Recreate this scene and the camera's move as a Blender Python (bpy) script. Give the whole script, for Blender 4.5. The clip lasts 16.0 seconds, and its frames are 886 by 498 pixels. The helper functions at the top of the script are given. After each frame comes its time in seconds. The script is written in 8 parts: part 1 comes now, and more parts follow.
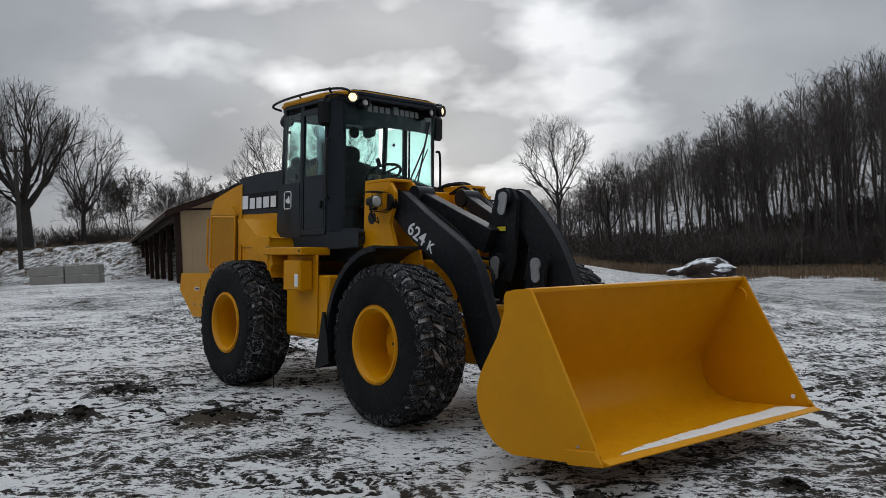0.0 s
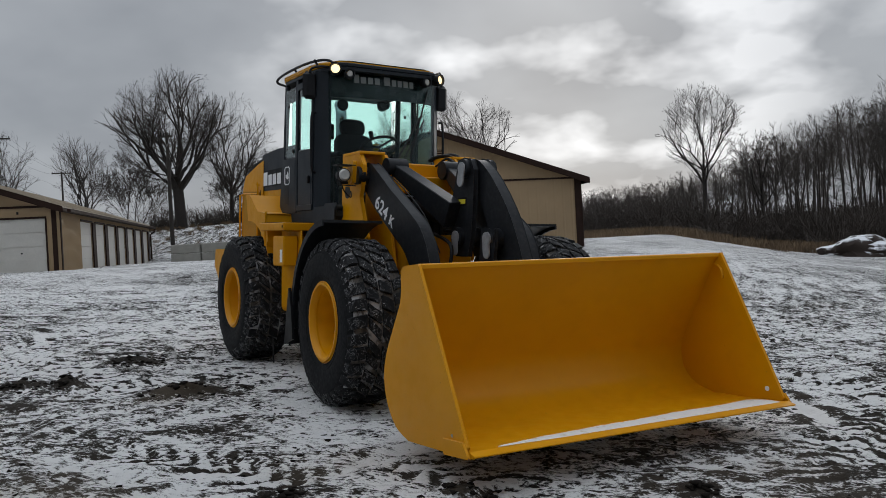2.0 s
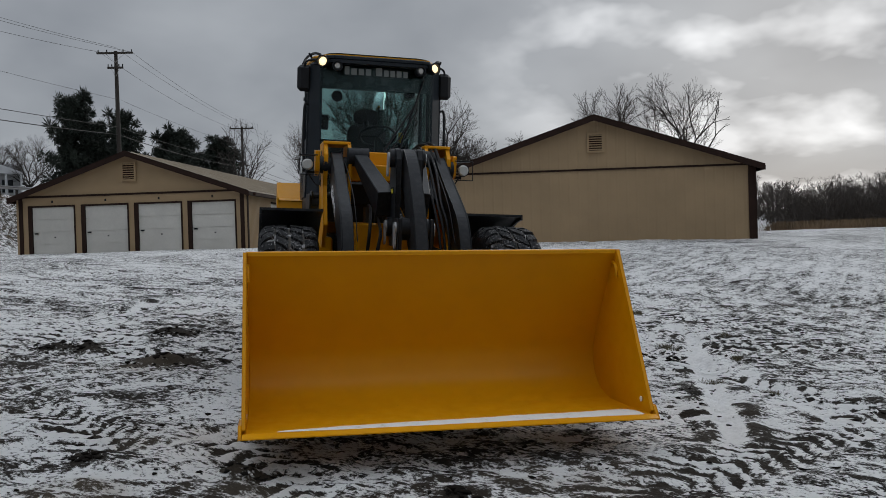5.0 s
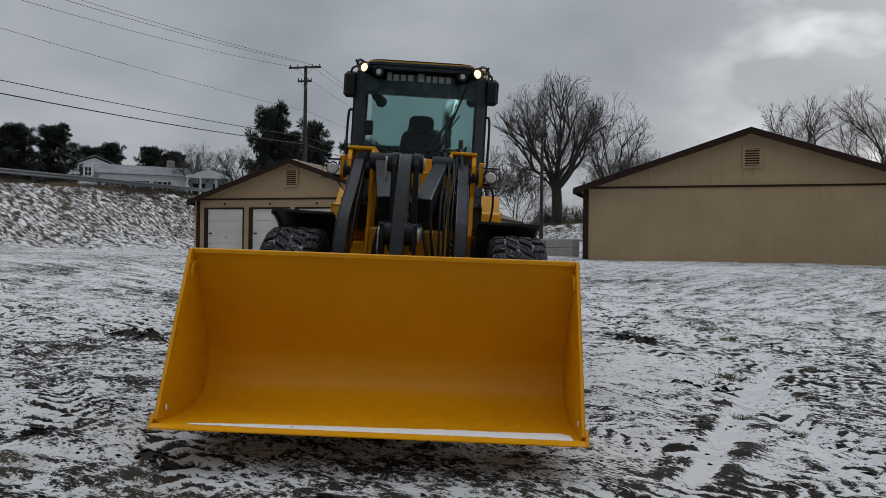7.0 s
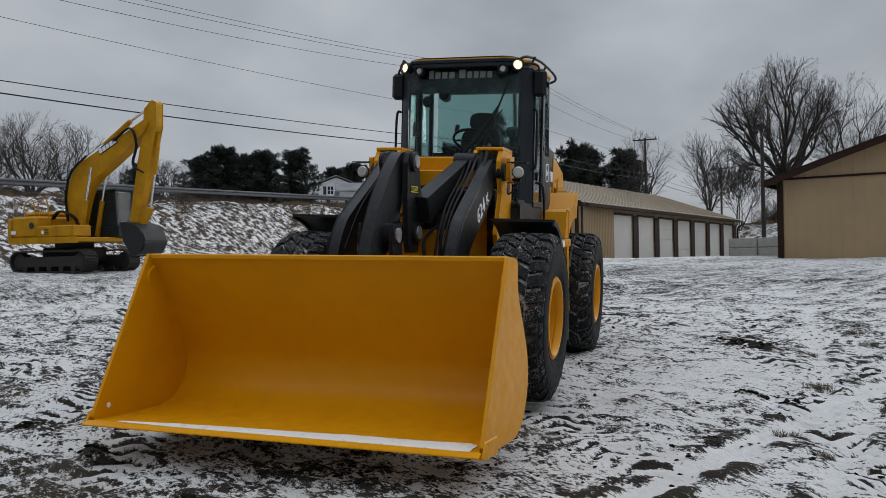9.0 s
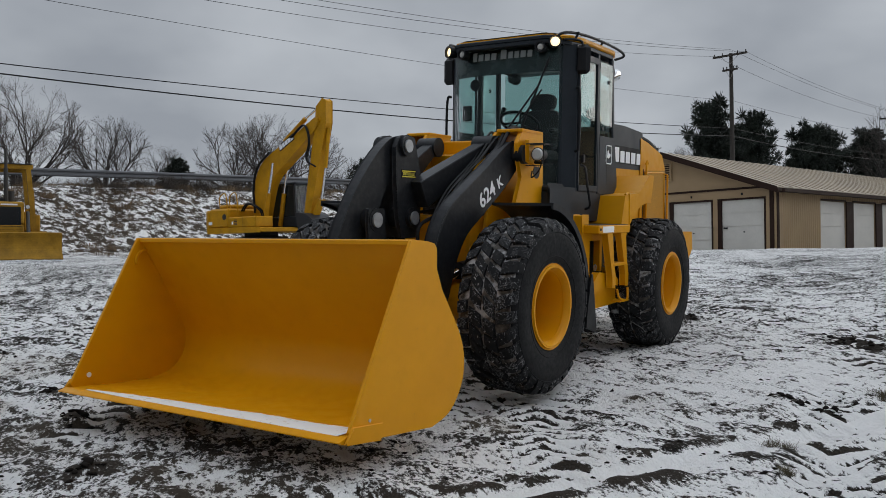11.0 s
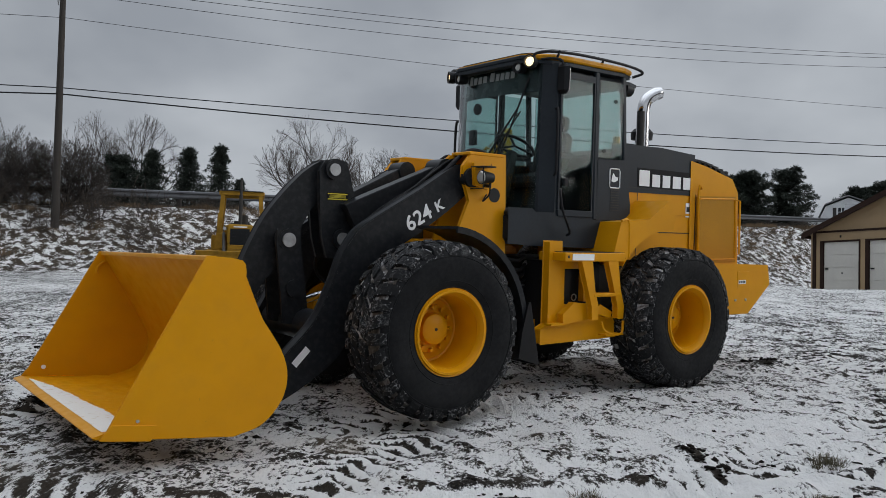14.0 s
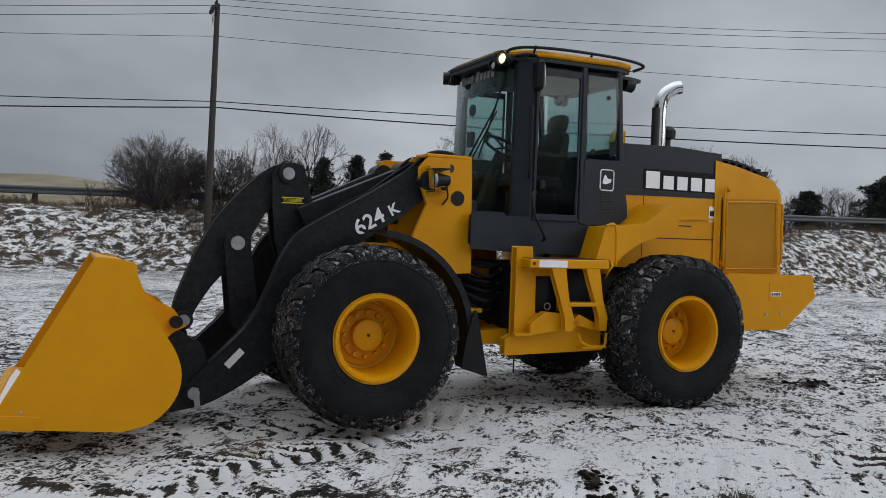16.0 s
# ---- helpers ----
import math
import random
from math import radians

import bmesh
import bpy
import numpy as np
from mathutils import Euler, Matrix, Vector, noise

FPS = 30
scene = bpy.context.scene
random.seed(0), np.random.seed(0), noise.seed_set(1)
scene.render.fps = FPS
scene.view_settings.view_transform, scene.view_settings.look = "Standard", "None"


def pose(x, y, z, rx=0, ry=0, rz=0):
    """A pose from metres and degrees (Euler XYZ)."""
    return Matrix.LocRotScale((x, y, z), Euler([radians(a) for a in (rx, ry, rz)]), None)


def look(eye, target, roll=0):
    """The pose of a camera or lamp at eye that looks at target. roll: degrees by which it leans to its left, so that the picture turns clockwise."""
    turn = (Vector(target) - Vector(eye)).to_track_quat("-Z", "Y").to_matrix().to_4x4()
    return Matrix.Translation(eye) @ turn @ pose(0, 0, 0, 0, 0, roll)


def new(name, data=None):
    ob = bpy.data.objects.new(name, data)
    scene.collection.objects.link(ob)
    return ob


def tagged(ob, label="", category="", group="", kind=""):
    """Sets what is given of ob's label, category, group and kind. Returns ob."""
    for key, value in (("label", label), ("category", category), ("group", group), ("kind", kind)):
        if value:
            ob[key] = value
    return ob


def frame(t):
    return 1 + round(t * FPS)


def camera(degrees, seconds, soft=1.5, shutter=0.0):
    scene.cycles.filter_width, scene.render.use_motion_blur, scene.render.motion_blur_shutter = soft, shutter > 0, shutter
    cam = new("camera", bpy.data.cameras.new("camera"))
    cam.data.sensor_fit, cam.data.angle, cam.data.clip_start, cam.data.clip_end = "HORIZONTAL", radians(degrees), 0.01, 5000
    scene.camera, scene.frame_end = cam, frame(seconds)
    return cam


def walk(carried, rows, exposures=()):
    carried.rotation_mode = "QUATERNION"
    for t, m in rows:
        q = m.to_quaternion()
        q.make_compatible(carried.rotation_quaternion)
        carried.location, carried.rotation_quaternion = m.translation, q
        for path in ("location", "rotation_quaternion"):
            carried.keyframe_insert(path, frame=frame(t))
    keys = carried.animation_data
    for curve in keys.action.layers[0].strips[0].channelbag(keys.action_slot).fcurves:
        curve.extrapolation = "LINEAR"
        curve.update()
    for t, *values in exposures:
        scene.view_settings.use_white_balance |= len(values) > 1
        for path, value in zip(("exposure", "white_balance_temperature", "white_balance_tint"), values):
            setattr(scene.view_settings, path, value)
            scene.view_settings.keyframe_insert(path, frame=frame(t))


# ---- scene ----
cam = camera(56.0, 16.0, soft=0.6)
METRES, EYE, TILT, LEAN, TURN = 15.2, 1.55, 0.0, 0.0, 0.0
ROWS = [
    (0.0, 0.0, 0.0, 0.0, 0.02, 0.47, 3.03),
    (0.5, 0.0266, 0.0116, -0.0031, 2.73, -0.11, 3.06),
    (1.0, 0.0533, 0.0185, -0.0042, 5.19, -0.28, 3.23),
    (1.5, 0.084, 0.0226, -0.0059, 7.95, -0.23, 3.07),
    (2.0, 0.1131, 0.0343, -0.0082, 10.94, -0.44, 3.11),
    (2.5, 0.1433, 0.0437, -0.0099, 14.37, -0.41, 3.04),
    (3.0, 0.1701, 0.0535, -0.0091, 17.67, -0.89, 2.93),
    (3.5, 0.1945, 0.0651, -0.008, 20.2, -1.24, 3.35),
    (6.0, 0.3231, 0.1157, -0.016, 33.48, -0.36, 0.13),
    (6.5, 0.3402, 0.136, -0.016, 37.14, -0.26, -0.26),
    (7.0, 0.3623, 0.1605, -0.0176, 40.4, 0.27, -0.66),
    (7.5, 0.3797, 0.1892, -0.0194, 45.48, 0.31, 0.44),
    (8.0, 0.4013, 0.2148, -0.0209, 49.06, 0.63, 0.74),
    (8.5, 0.4219, 0.2424, -0.0226, 52.84, 0.71, 0.7),
    (9.0, 0.4368, 0.273, -0.0221, 56.96, 0.81, 0.94),
    (9.5, 0.4575, 0.3031, -0.0244, 61.08, 0.74, 1.16),
    (10.0, 0.4668, 0.3323, -0.0268, 64.81, 0.64, 0.93),
    (12.5, 0.5028, 0.4908, -0.0271, 84.02, 1.51, 0.04),
    (13.0, 0.5026, 0.5231, -0.0279, 86.38, 2.36, -0.64),
    (13.5, 0.5081, 0.556, -0.0289, 89.05, 2.5, -1.29),
    (14.0, 0.5094, 0.589, -0.0292, 92.56, 2.29, -1.53),
    (14.5, 0.5034, 0.6215, -0.0273, 96.03, 2.27, -1.32),
    (15.0, 0.4989, 0.6552, -0.0269, 98.7, 2.58, -1.82),
    (15.5, 0.49, 0.6835, -0.0272, 101.65, 2.45, -2.45),
    (16.0, 0.4769, 0.7129, -0.0245, 105.04, 2.22, -2.61),
]
walk(cam, [(t, pose(0, 0, EYE, TILT, LEAN, TURN) @ pose(METRES * x, METRES * y, METRES * z, 90 + pitch, roll, yaw)) for t, x, y, z, yaw, pitch, roll in ROWS],
     ((0.0, -0.10), (3.5, -0.20), (6.0, -0.22), (7.0, -0.10), (9.0, 0.06), (12.5, 0.06), (16.0, 0.08)))

# ---- world, sun, exposure ----
SUN_YAW, SUN_UP = 3.0, 15.0
to_sun = Vector((-math.sin(radians(SUN_YAW)) * math.cos(radians(SUN_UP)), math.cos(radians(SUN_YAW)) * math.cos(radians(SUN_UP)), math.sin(radians(SUN_UP))))
world = bpy.data.worlds.new("overcast_sky")
scene.world = world
world.use_nodes = True
wt = world.node_tree
wt.nodes.clear()


def wn(kind, **inputs):
    n = wt.nodes.new(kind)
    for key, value in inputs.items():
        n.inputs[key.replace("_", " ")].default_value = value
    return n


w_out, w_bg = wn("ShaderNodeOutputWorld"), wn("ShaderNodeBackground", Strength=1.0)
w_sky = wn("ShaderNodeTexSky")
w_sky.sky_type, w_sky.sun_disc = "NISHITA", False
w_sky.sun_elevation, w_sky.sun_rotation = radians(SUN_UP), radians(-SUN_YAW)
w_dim = wn("ShaderNodeVectorMath")
w_dim.operation = "SCALE"
w_dim.inputs["Scale"].default_value = 0.003
w_co = wn("ShaderNodeTexCoord")
# the cloud deck is a level sheet: directions divided by their height, so that the clouds flatten towards the horizon
w_sep, w_add, w_div = wn("ShaderNodeSeparateXYZ"), wn("ShaderNodeMath"), wn("ShaderNodeVectorMath")
w_add.operation, w_div.operation = "ADD", "DIVIDE"
w_max = wn("ShaderNodeMath")
w_max.operation = "MAXIMUM"
w_max.inputs[1].default_value = 0.0
w_add.inputs[1].default_value = 0.42
w_cmb = wn("ShaderNodeCombineXYZ")
w_noise = wn("ShaderNodeTexNoise", Scale=2.6, Detail=4.0, Roughness=0.45, Distortion=0.1)
w_ramp = wn("ShaderNodeValToRGB")
w_ramp.color_ramp.elements[0].position, w_ramp.color_ramp.elements[0].color = 0.32, (0.275, 0.298, 0.335, 1)
w_ramp.color_ramp.elements[1].position, w_ramp.color_ramp.elements[1].color = 0.70, (0.440, 0.468, 0.505, 1)
# the deck brightens round the hidden sun
w_dot = wn("ShaderNodeVectorMath")
w_dot.operation = "DOT_PRODUCT"
w_dot.inputs[1].default_value = to_sun
w_glow = wn("ShaderNodeMapRange")
w_glow.interpolation_type = "SMOOTHERSTEP"
for key, value in (("From Min", 0.90), ("From Max", 1.0), ("To Min", 0.0), ("To Max", 0.62)):
    w_glow.inputs[key].default_value = value
w_gap = wn("ShaderNodeValToRGB")
w_gap.color_ramp.elements[0].position, w_gap.color_ramp.elements[0].color = 0.44, (0.12, 0.12, 0.12, 1)
w_gap.color_ramp.elements[1].position, w_gap.color_ramp.elements[1].color = 0.60, (1.0, 1.0, 1.0, 1)
w_mul, w_sum, w_mix = wn("ShaderNodeVectorMath"), wn("ShaderNodeVectorMath"), wn("ShaderNodeVectorMath")
w_mul.operation, w_sum.operation, w_mix.operation = "MULTIPLY", "ADD", "ADD"
wl = wt.links.new
wl(w_co.outputs["Generated"], w_sep.inputs[0])
wl(w_sep.outputs["Z"], w_max.inputs[0])
wl(w_max.outputs[0], w_add.inputs[0])
for axis in "XYZ":
    wl(w_add.outputs[0], w_cmb.inputs[axis])
wl(w_co.outputs["Generated"], w_div.inputs[0])
wl(w_cmb.outputs[0], w_div.inputs[1])
wl(w_div.outputs[0], w_noise.inputs["Vector"])
wl(w_noise.outputs["Fac"], w_ramp.inputs[0])
w_patch = wn("ShaderNodeTexNoise", Scale=4.4, Detail=4.0, Roughness=0.44, Distortion=0.1)
wl(w_div.outputs[0], w_patch.inputs["Vector"])
wl(w_patch.outputs["Fac"], w_gap.inputs[0])
wl(w_co.outputs["Generated"], w_dot.inputs[0])
wl(w_dot.outputs["Value"], w_glow.inputs["Value"])
wl(w_glow.outputs[0], w_mul.inputs[0])
wl(w_gap.outputs[0], w_mul.inputs[1])
wl(w_ramp.outputs[0], w_sum.inputs[0])
wl(w_mul.outputs[0], w_sum.inputs[1])
wl(w_sky.outputs[0], w_dim.inputs[0])
wl(w_sum.outputs[0], w_mix.inputs[0])
wl(w_dim.outputs[0], w_mix.inputs[1])
# an overcast sky is brighter overhead than near the horizon
w_top = wn("ShaderNodeMapRange")
w_top.interpolation_type = "SMOOTHSTEP"
for key, value in (("From Min", 0.36), ("From Max", 1.0), ("To Min", 1.0), ("To Max", 3.3)):
    w_top.inputs[key].default_value = value
wl(w_sep.outputs["Z"], w_top.inputs["Value"])
# away from the sun's side the deck is duller
w_side = wn("ShaderNodeMapRange")
w_side.interpolation_type = "SMOOTHSTEP"
for key, value in (("From Min", -1.0), ("From Max", -0.15), ("To Min", 0.55), ("To Max", 1.0)):
    w_side.inputs[key].default_value = value
wl(w_dot.outputs["Value"], w_side.inputs["Value"])
w_both = wn("ShaderNodeMath")
w_both.operation = "MULTIPLY"
wl(w_top.outputs[0], w_both.inputs[0])
wl(w_side.outputs[0], w_both.inputs[1])
wl(w_both.outputs[0], w_bg.inputs["Strength"])
wl(w_mix.outputs[0], w_bg.inputs[0])
wl(w_bg.outputs[0], w_out.inputs[0])

sun = new("sun", bpy.data.lights.new("sun", "SUN"))
sun.data.energy, sun.data.angle, sun.data.color = 0.95, radians(48), (1.0, 0.97, 0.93)
sun.matrix_world = look((0, 0, 30), Vector((0, 0, 30)) - to_sun)
scene.view_settings.exposure = 0.0

# ---- materials ----


class Mat:
    """A node material with a few short calls."""

    def __init__(self, name, rough=0.5, metal=0.0, spec=0.5):
        self.m = bpy.data.materials.new(name)
        self.m.use_nodes = True
        self.t = self.m.node_tree
        self.b = self.t.nodes["Principled BSDF"]
        self.b.inputs["Roughness"].default_value = rough
        self.b.inputs["Metallic"].default_value = metal
        self.b.inputs["Specular IOR Level"].default_value = spec
        self.co = None

    def node(self, kind, **inputs):
        n = self.t.nodes.new(kind)
        for key, value in inputs.items():
            n.inputs[key.replace("_", " ")].default_value = value
        return n

    def link(self, a, b):
        self.t.links.new(a, b)

    def coords(self, stretch=(1, 1, 1)):
        if self.co is None:
            self.co = self.node("ShaderNodeTexCoord").outputs["Object"]
        if stretch == (1, 1, 1):
            return self.co
        mp = self.node("ShaderNodeMapping")
        mp.inputs["Scale"].default_value = stretch
        self.link(self.co, mp.inputs[0])
        return mp.outputs[0]

    def noise(self, scale, detail=4, rough=0.55, stretch=(1, 1, 1), distortion=0.0):
        n = self.node("ShaderNodeTexNoise", Scale=scale, Detail=detail, Roughness=rough, Distortion=distortion)
        self.link(self.coords(stretch), n.inputs["Vector"])
        return n.outputs["Fac"]

    def ramp(self, fac, *stops):
        n = self.node("ShaderNodeValToRGB")
        e = n.color_ramp.elements
        while len(e) < len(stops):
            e.new(0.5)
        for el, (p, c) in zip(e, stops):
            el.position = p
            el.color = (c, c, c, 1) if isinstance(c, (int, float)) else (*c, 1)
        self.link(fac, n.inputs[0])
        return n.outputs[0]

    def mix(self, fac, a, b, mode="MIX"):
        n = self.node("ShaderNodeMix")
        n.data_type, n.blend_type = "RGBA", mode
        for key, v in ((0, fac), (6, a), (7, b)):
            if isinstance(v, (int, float)):
                n.inputs[key].default_value = v if key == 0 else (v, v, v, 1)
            elif isinstance(v, tuple):
                n.inputs[key].default_value = (*v, 1)
            else:
                self.link(v, n.inputs[key])
        return n.outputs[2]

    def math(self, op, a, b=0.0):
        n = self.node("ShaderNodeMath")
        n.operation = op
        for key, v in ((0, a), (1, b)):
            if isinstance(v, (int, float)):
                n.inputs[key].default_value = v
            else:
                self.link(v, n.inputs[key])
        return n.outputs[0]

    def color(self, c):
        if isinstance(c, tuple):
            self.b.inputs["Base Color"].default_value = (*c, 1)
        else:
            self.link(c, self.b.inputs["Base Color"])
        return self

    def rough(self, r):
        self.link(r, self.b.inputs["Roughness"])
        return self

    def bump(self, h, strength=0.3, depth=0.01):
        n = self.node("ShaderNodeBump", Strength=strength, Distance=depth)
        self.link(h, n.inputs["Height"])
        self.link(n.outputs[0], self.b.inputs["Normal"])
        return self


def plain(name, c, rough=0.5, metal=0.0, vary=0.25, scale=6.0, bump=0.1, spec=0.5):
    """A surface of one colour with broad stains and a fine grain."""
    k = Mat(name, rough, metal, spec)
    big, fine = k.noise(scale, 5), k.noise(scale * 14, 3)
    lo, hi = tuple(v * (1 - vary) for v in c), tuple(min(1, v * (1 + vary * 0.6)) for v in c)
    k.color(k.mix(0.35, k.ramp(big, (0.3, lo), (0.7, hi)), k.ramp(fine, (0.3, lo), (0.7, hi))))
    k.rough(k.ramp(big, (0.3, max(0.02, rough - 0.08)), (0.7, min(1, rough + 0.1))))
    if bump:
        k.bump(fine, bump, 0.004)
    return k.m


def yellow_paint():
    k = Mat("yellow_paint", 0.38, spec=0.22)
    big, fine, speck = k.noise(1.7, 5), k.noise(9, 4), k.noise(38, 3, 0.65)
    c = k.mix(k.ramp(big, (0.3, 0.0), (0.72, 1.0)), (0.61, 0.264, 0.0008), (0.69, 0.303, 0.0013))
    dust = k.ramp(fine, (0.5, 0.0), (0.78, 0.25))
    c = k.mix(dust, c, (0.55, 0.250, 0.010))
    c = k.mix(k.ramp(speck, (0.70, 0.0), (0.76, 0.6)), c, (0.16, 0.09, 0.03))
    k.color(c).rough(k.ramp(fine, (0.3, 0.28), (0.75, 0.52))).bump(big, 0.05, 0.01)
    return k.m


def black_paint():
    k = Mat("black_paint", 0.42, spec=0.18)
    big, fine = k.noise(2.3, 5), k.noise(22, 4, 0.6)
    c = k.mix(k.ramp(fine, (0.45, 0.0), (0.8, 1.0)), (0.012, 0.0135, 0.016), (0.028, 0.0295, 0.032))
    k.color(c).rough(k.ramp(big, (0.3, 0.3), (0.7, 0.55))).bump(fine, 0.08, 0.003)
    return k.m


def rubber(snowy):
    k = Mat("tread_rubber" if snowy else "sidewall_rubber", 0.75, spec=0.16)
    big, fine = k.noise(5, 5, 0.6), k.noise(30, 5, 0.65)
    c = k.mix(k.ramp(big, (0.35, 0.0), (0.75, 1.0)), (0.0065, 0.007, 0.008), (0.0145, 0.015, 0.0158))
    if snowy:
        # frost in thin wandering lines, and a few flecks, on scuffed lugs
        n = k.noise(9, 6, 0.7, distortion=0.6)
        c = k.mix(k.ramp(n, (0.57, 0.0), (0.68, 0.3)), c, (0.05, 0.046, 0.042))
        vein, s = k.noise(11, 4, 0.6, distortion=1.6), k.noise(34, 6, 0.72, distortion=1.0)
        frosty = k.ramp(k.noise(3.3, 3, 0.5), (0.42, 0.0), (0.58, 1.0))
        line = k.ramp(vein, (0.474, 0.0), (0.490, 0.6), (0.506, 0.0))
        c = k.mix(k.math("MULTIPLY", line, frosty), c, (0.50, 0.50, 0.51))
        c = k.mix(k.ramp(s, (0.62, 0.0), (0.66, 0.8)), c, (0.58, 0.58, 0.59))
    k.color(c).rough(k.ramp(fine, (0.3, 0.62), (0.7, 0.9))).bump(fine, 0.35, 0.006)
    return k.m


def glass():
    k = Mat("tinted_glass", 0.03)
    k.color((0.50, 0.665, 0.645))
    k.b.inputs["Transmission Weight"].default_value = 1.0
    k.b.inputs["IOR"].default_value = 1.30
    return k.m


def lamp_on():
    k = Mat("lit_lamp", 0.2)
    k.color((1.0, 0.9, 0.7))
    k.b.inputs["Emission Color"].default_value = (1.0, 0.74, 0.40, 1)
    k.b.inputs["Emission Strength"].default_value = 1.7
    return k.m


YELLOW, BLACK, TREAD, SIDEWALL, GLASS, LAMP = yellow_paint(), black_paint(), rubber(True), rubber(False), glass(), lamp_on()
DARK = plain("dark_plastic", (0.010, 0.011, 0.013), 0.5, vary=0.35, scale=8, spec=0.25)
CABGREY = plain("charcoal_cab_paint", (0.0190, 0.0245, 0.0310), 0.45, vary=0.25, scale=3, spec=0.22)
STEEL = plain("worn_steel", (0.42, 0.42, 0.42), 0.38, 0.9, vary=0.4, scale=14)
PIN = plain("pin_cap_steel", (0.36, 0.37, 0.38), 0.42, 0.35, vary=0.35, scale=20)
CHROME = plain("chrome", (0.75, 0.75, 0.76), 0.12, 1.0, vary=0.08, bump=0)
SOOT = plain("sooty_steel", (0.05, 0.048, 0.045), 0.6, 0.6, vary=0.4)
WHITE = plain("white_decal", (0.84, 0.85, 0.86), 0.45, vary=0.05, bump=0)
BLACKDECAL = plain("black_decal", (0.010, 0.010, 0.011), 0.5, vary=0.2, bump=0, spec=0.1)
YDECAL = plain("yellow_decal", (0.62, 0.52, 0.02), 0.5, vary=0.1, bump=0)
LENS = plain("clear_lamp_lens", (0.55, 0.55, 0.52), 0.12, 0.3, vary=0.15, bump=0)
HOSE = plain("black_hose", (0.009, 0.009, 0.010), 0.5, vary=0.3, spec=0.2)
FOAM = plain("seat_fabric", (0.022, 0.022, 0.024), 0.85, vary=0.3, scale=20)
RED = plain("red_lens", (0.30, 0.015, 0.01), 0.25, vary=0.1, bump=0)


def packed_snow():
    """Snow and frozen mud in the gaps of a tread."""
    k = Mat("snow_packed_in_tread", 0.85)
    a, b = k.noise(7, 5, 0.65, distortion=0.5), k.noise(26, 4, 0.6)
    c = k.mix(k.ramp(b, (0.35, 0.0), (0.65, 1.0)), (0.016, 0.015, 0.014), (0.10, 0.085, 0.07))
    k.color(k.mix(k.ramp(a, (0.50, 0.0), (0.62, 0.6)), c, (0.60, 0.60, 0.61))).bump(b, 0.5, 0.01)
    return k.m


def screen():
    """Finely perforated yellow sheet."""
    k = Mat("perforated_yellow_sheet", 0.5, spec=0.2)
    n, big = k.noise(260, 2, 0.5), k.noise(2.2, 4)
    k.color(k.mix(k.ramp(n, (0.40, 0.40), (0.60, 0.0)), k.mix(k.ramp(big, (0.3, 0.0), (0.7, 1.0)), (0.44, 0.20, 0.002), (0.52, 0.245, 0.003)), (0.07, 0.035, 0.003))).bump(n, 0.3, 0.002)
    return k.m


PACKED, SCREEN = packed_snow(), screen()
STRIPGREY = plain("smoky_sun_strip", (0.024, 0.031, 0.034), 0.25, vary=0.15, bump=0)
PALE = plain("pale_etched_lettering", (0.20, 0.225, 0.225), 0.5, vary=0.08, bump=0)

# ---- mesh helpers ----


def part(name, bm, material, parent=None, label="", smooth=False, bevel=0.0):
    """Links a bmesh as one mesh object, under parent if one is given."""
    if bevel:
        bmesh.ops.remove_doubles(bm, verts=bm.verts, dist=1e-5)
        edges = [e for e in bm.edges if len(e.link_faces) == 2 and e.calc_face_angle(0) > 0.6]
        bmesh.ops.bevel(bm, geom=edges, offset=bevel, segments=1, profile=0.5, affect="EDGES", clamp_overlap=True)
    bmesh.ops.recalc_face_normals(bm, faces=bm.faces)
    me = bpy.data.meshes.new(name)
    bm.to_mesh(me)
    bm.free()
    me.materials.append(material)
    if smooth:
        me.shade_smooth()
        me.set_sharp_from_angle(angle=radians(smooth if smooth is not True else 40))
    ob = new(name, me)
    if parent is not None:
        ob.parent = parent
    if label:
        ob["label"] = label
    return ob


def empty(name, m, label, category, group="", kind=""):
    ob = new(name)
    ob.empty_display_size = 0.2
    ob.matrix_world = m
    return tagged(ob, label, category, group, kind)


def box(x0, x1, y0, y1, z0, z1, bm=None, m=None):
    bm = bm or bmesh.new()
    v = [bm.verts.new((x, y, z)) for x in (x0, x1) for y in (y0, y1) for z in (z0, z1)]
    for f in ((0, 1, 3, 2), (4, 6, 7, 5), (0, 4, 5, 1), (2, 3, 7, 6), (0, 2, 6, 4), (1, 5, 7, 3)):
        bm.faces.new([v[i] for i in f])
    if m is not None:
        bmesh.ops.transform(bm, matrix=m, verts=v)
    return bm


def prism(profile, y0, y1, bm=None, m=None):
    """A plate: a polygon of (x, z) from y0 to y1."""
    bm = bm or bmesh.new()
    a = [bm.verts.new((x, y0, z)) for x, z in profile]
    b = [bm.verts.new((x, y1, z)) for x, z in profile]
    n = len(a)
    bm.faces.new(a)
    bm.faces.new(b[::-1])
    for i in range(n):
        bm.faces.new((a[i], a[(i + 1) % n], b[(i + 1) % n], b[i]))
    if m is not None:
        bmesh.ops.transform(bm, matrix=m, verts=a + b)
    return bm


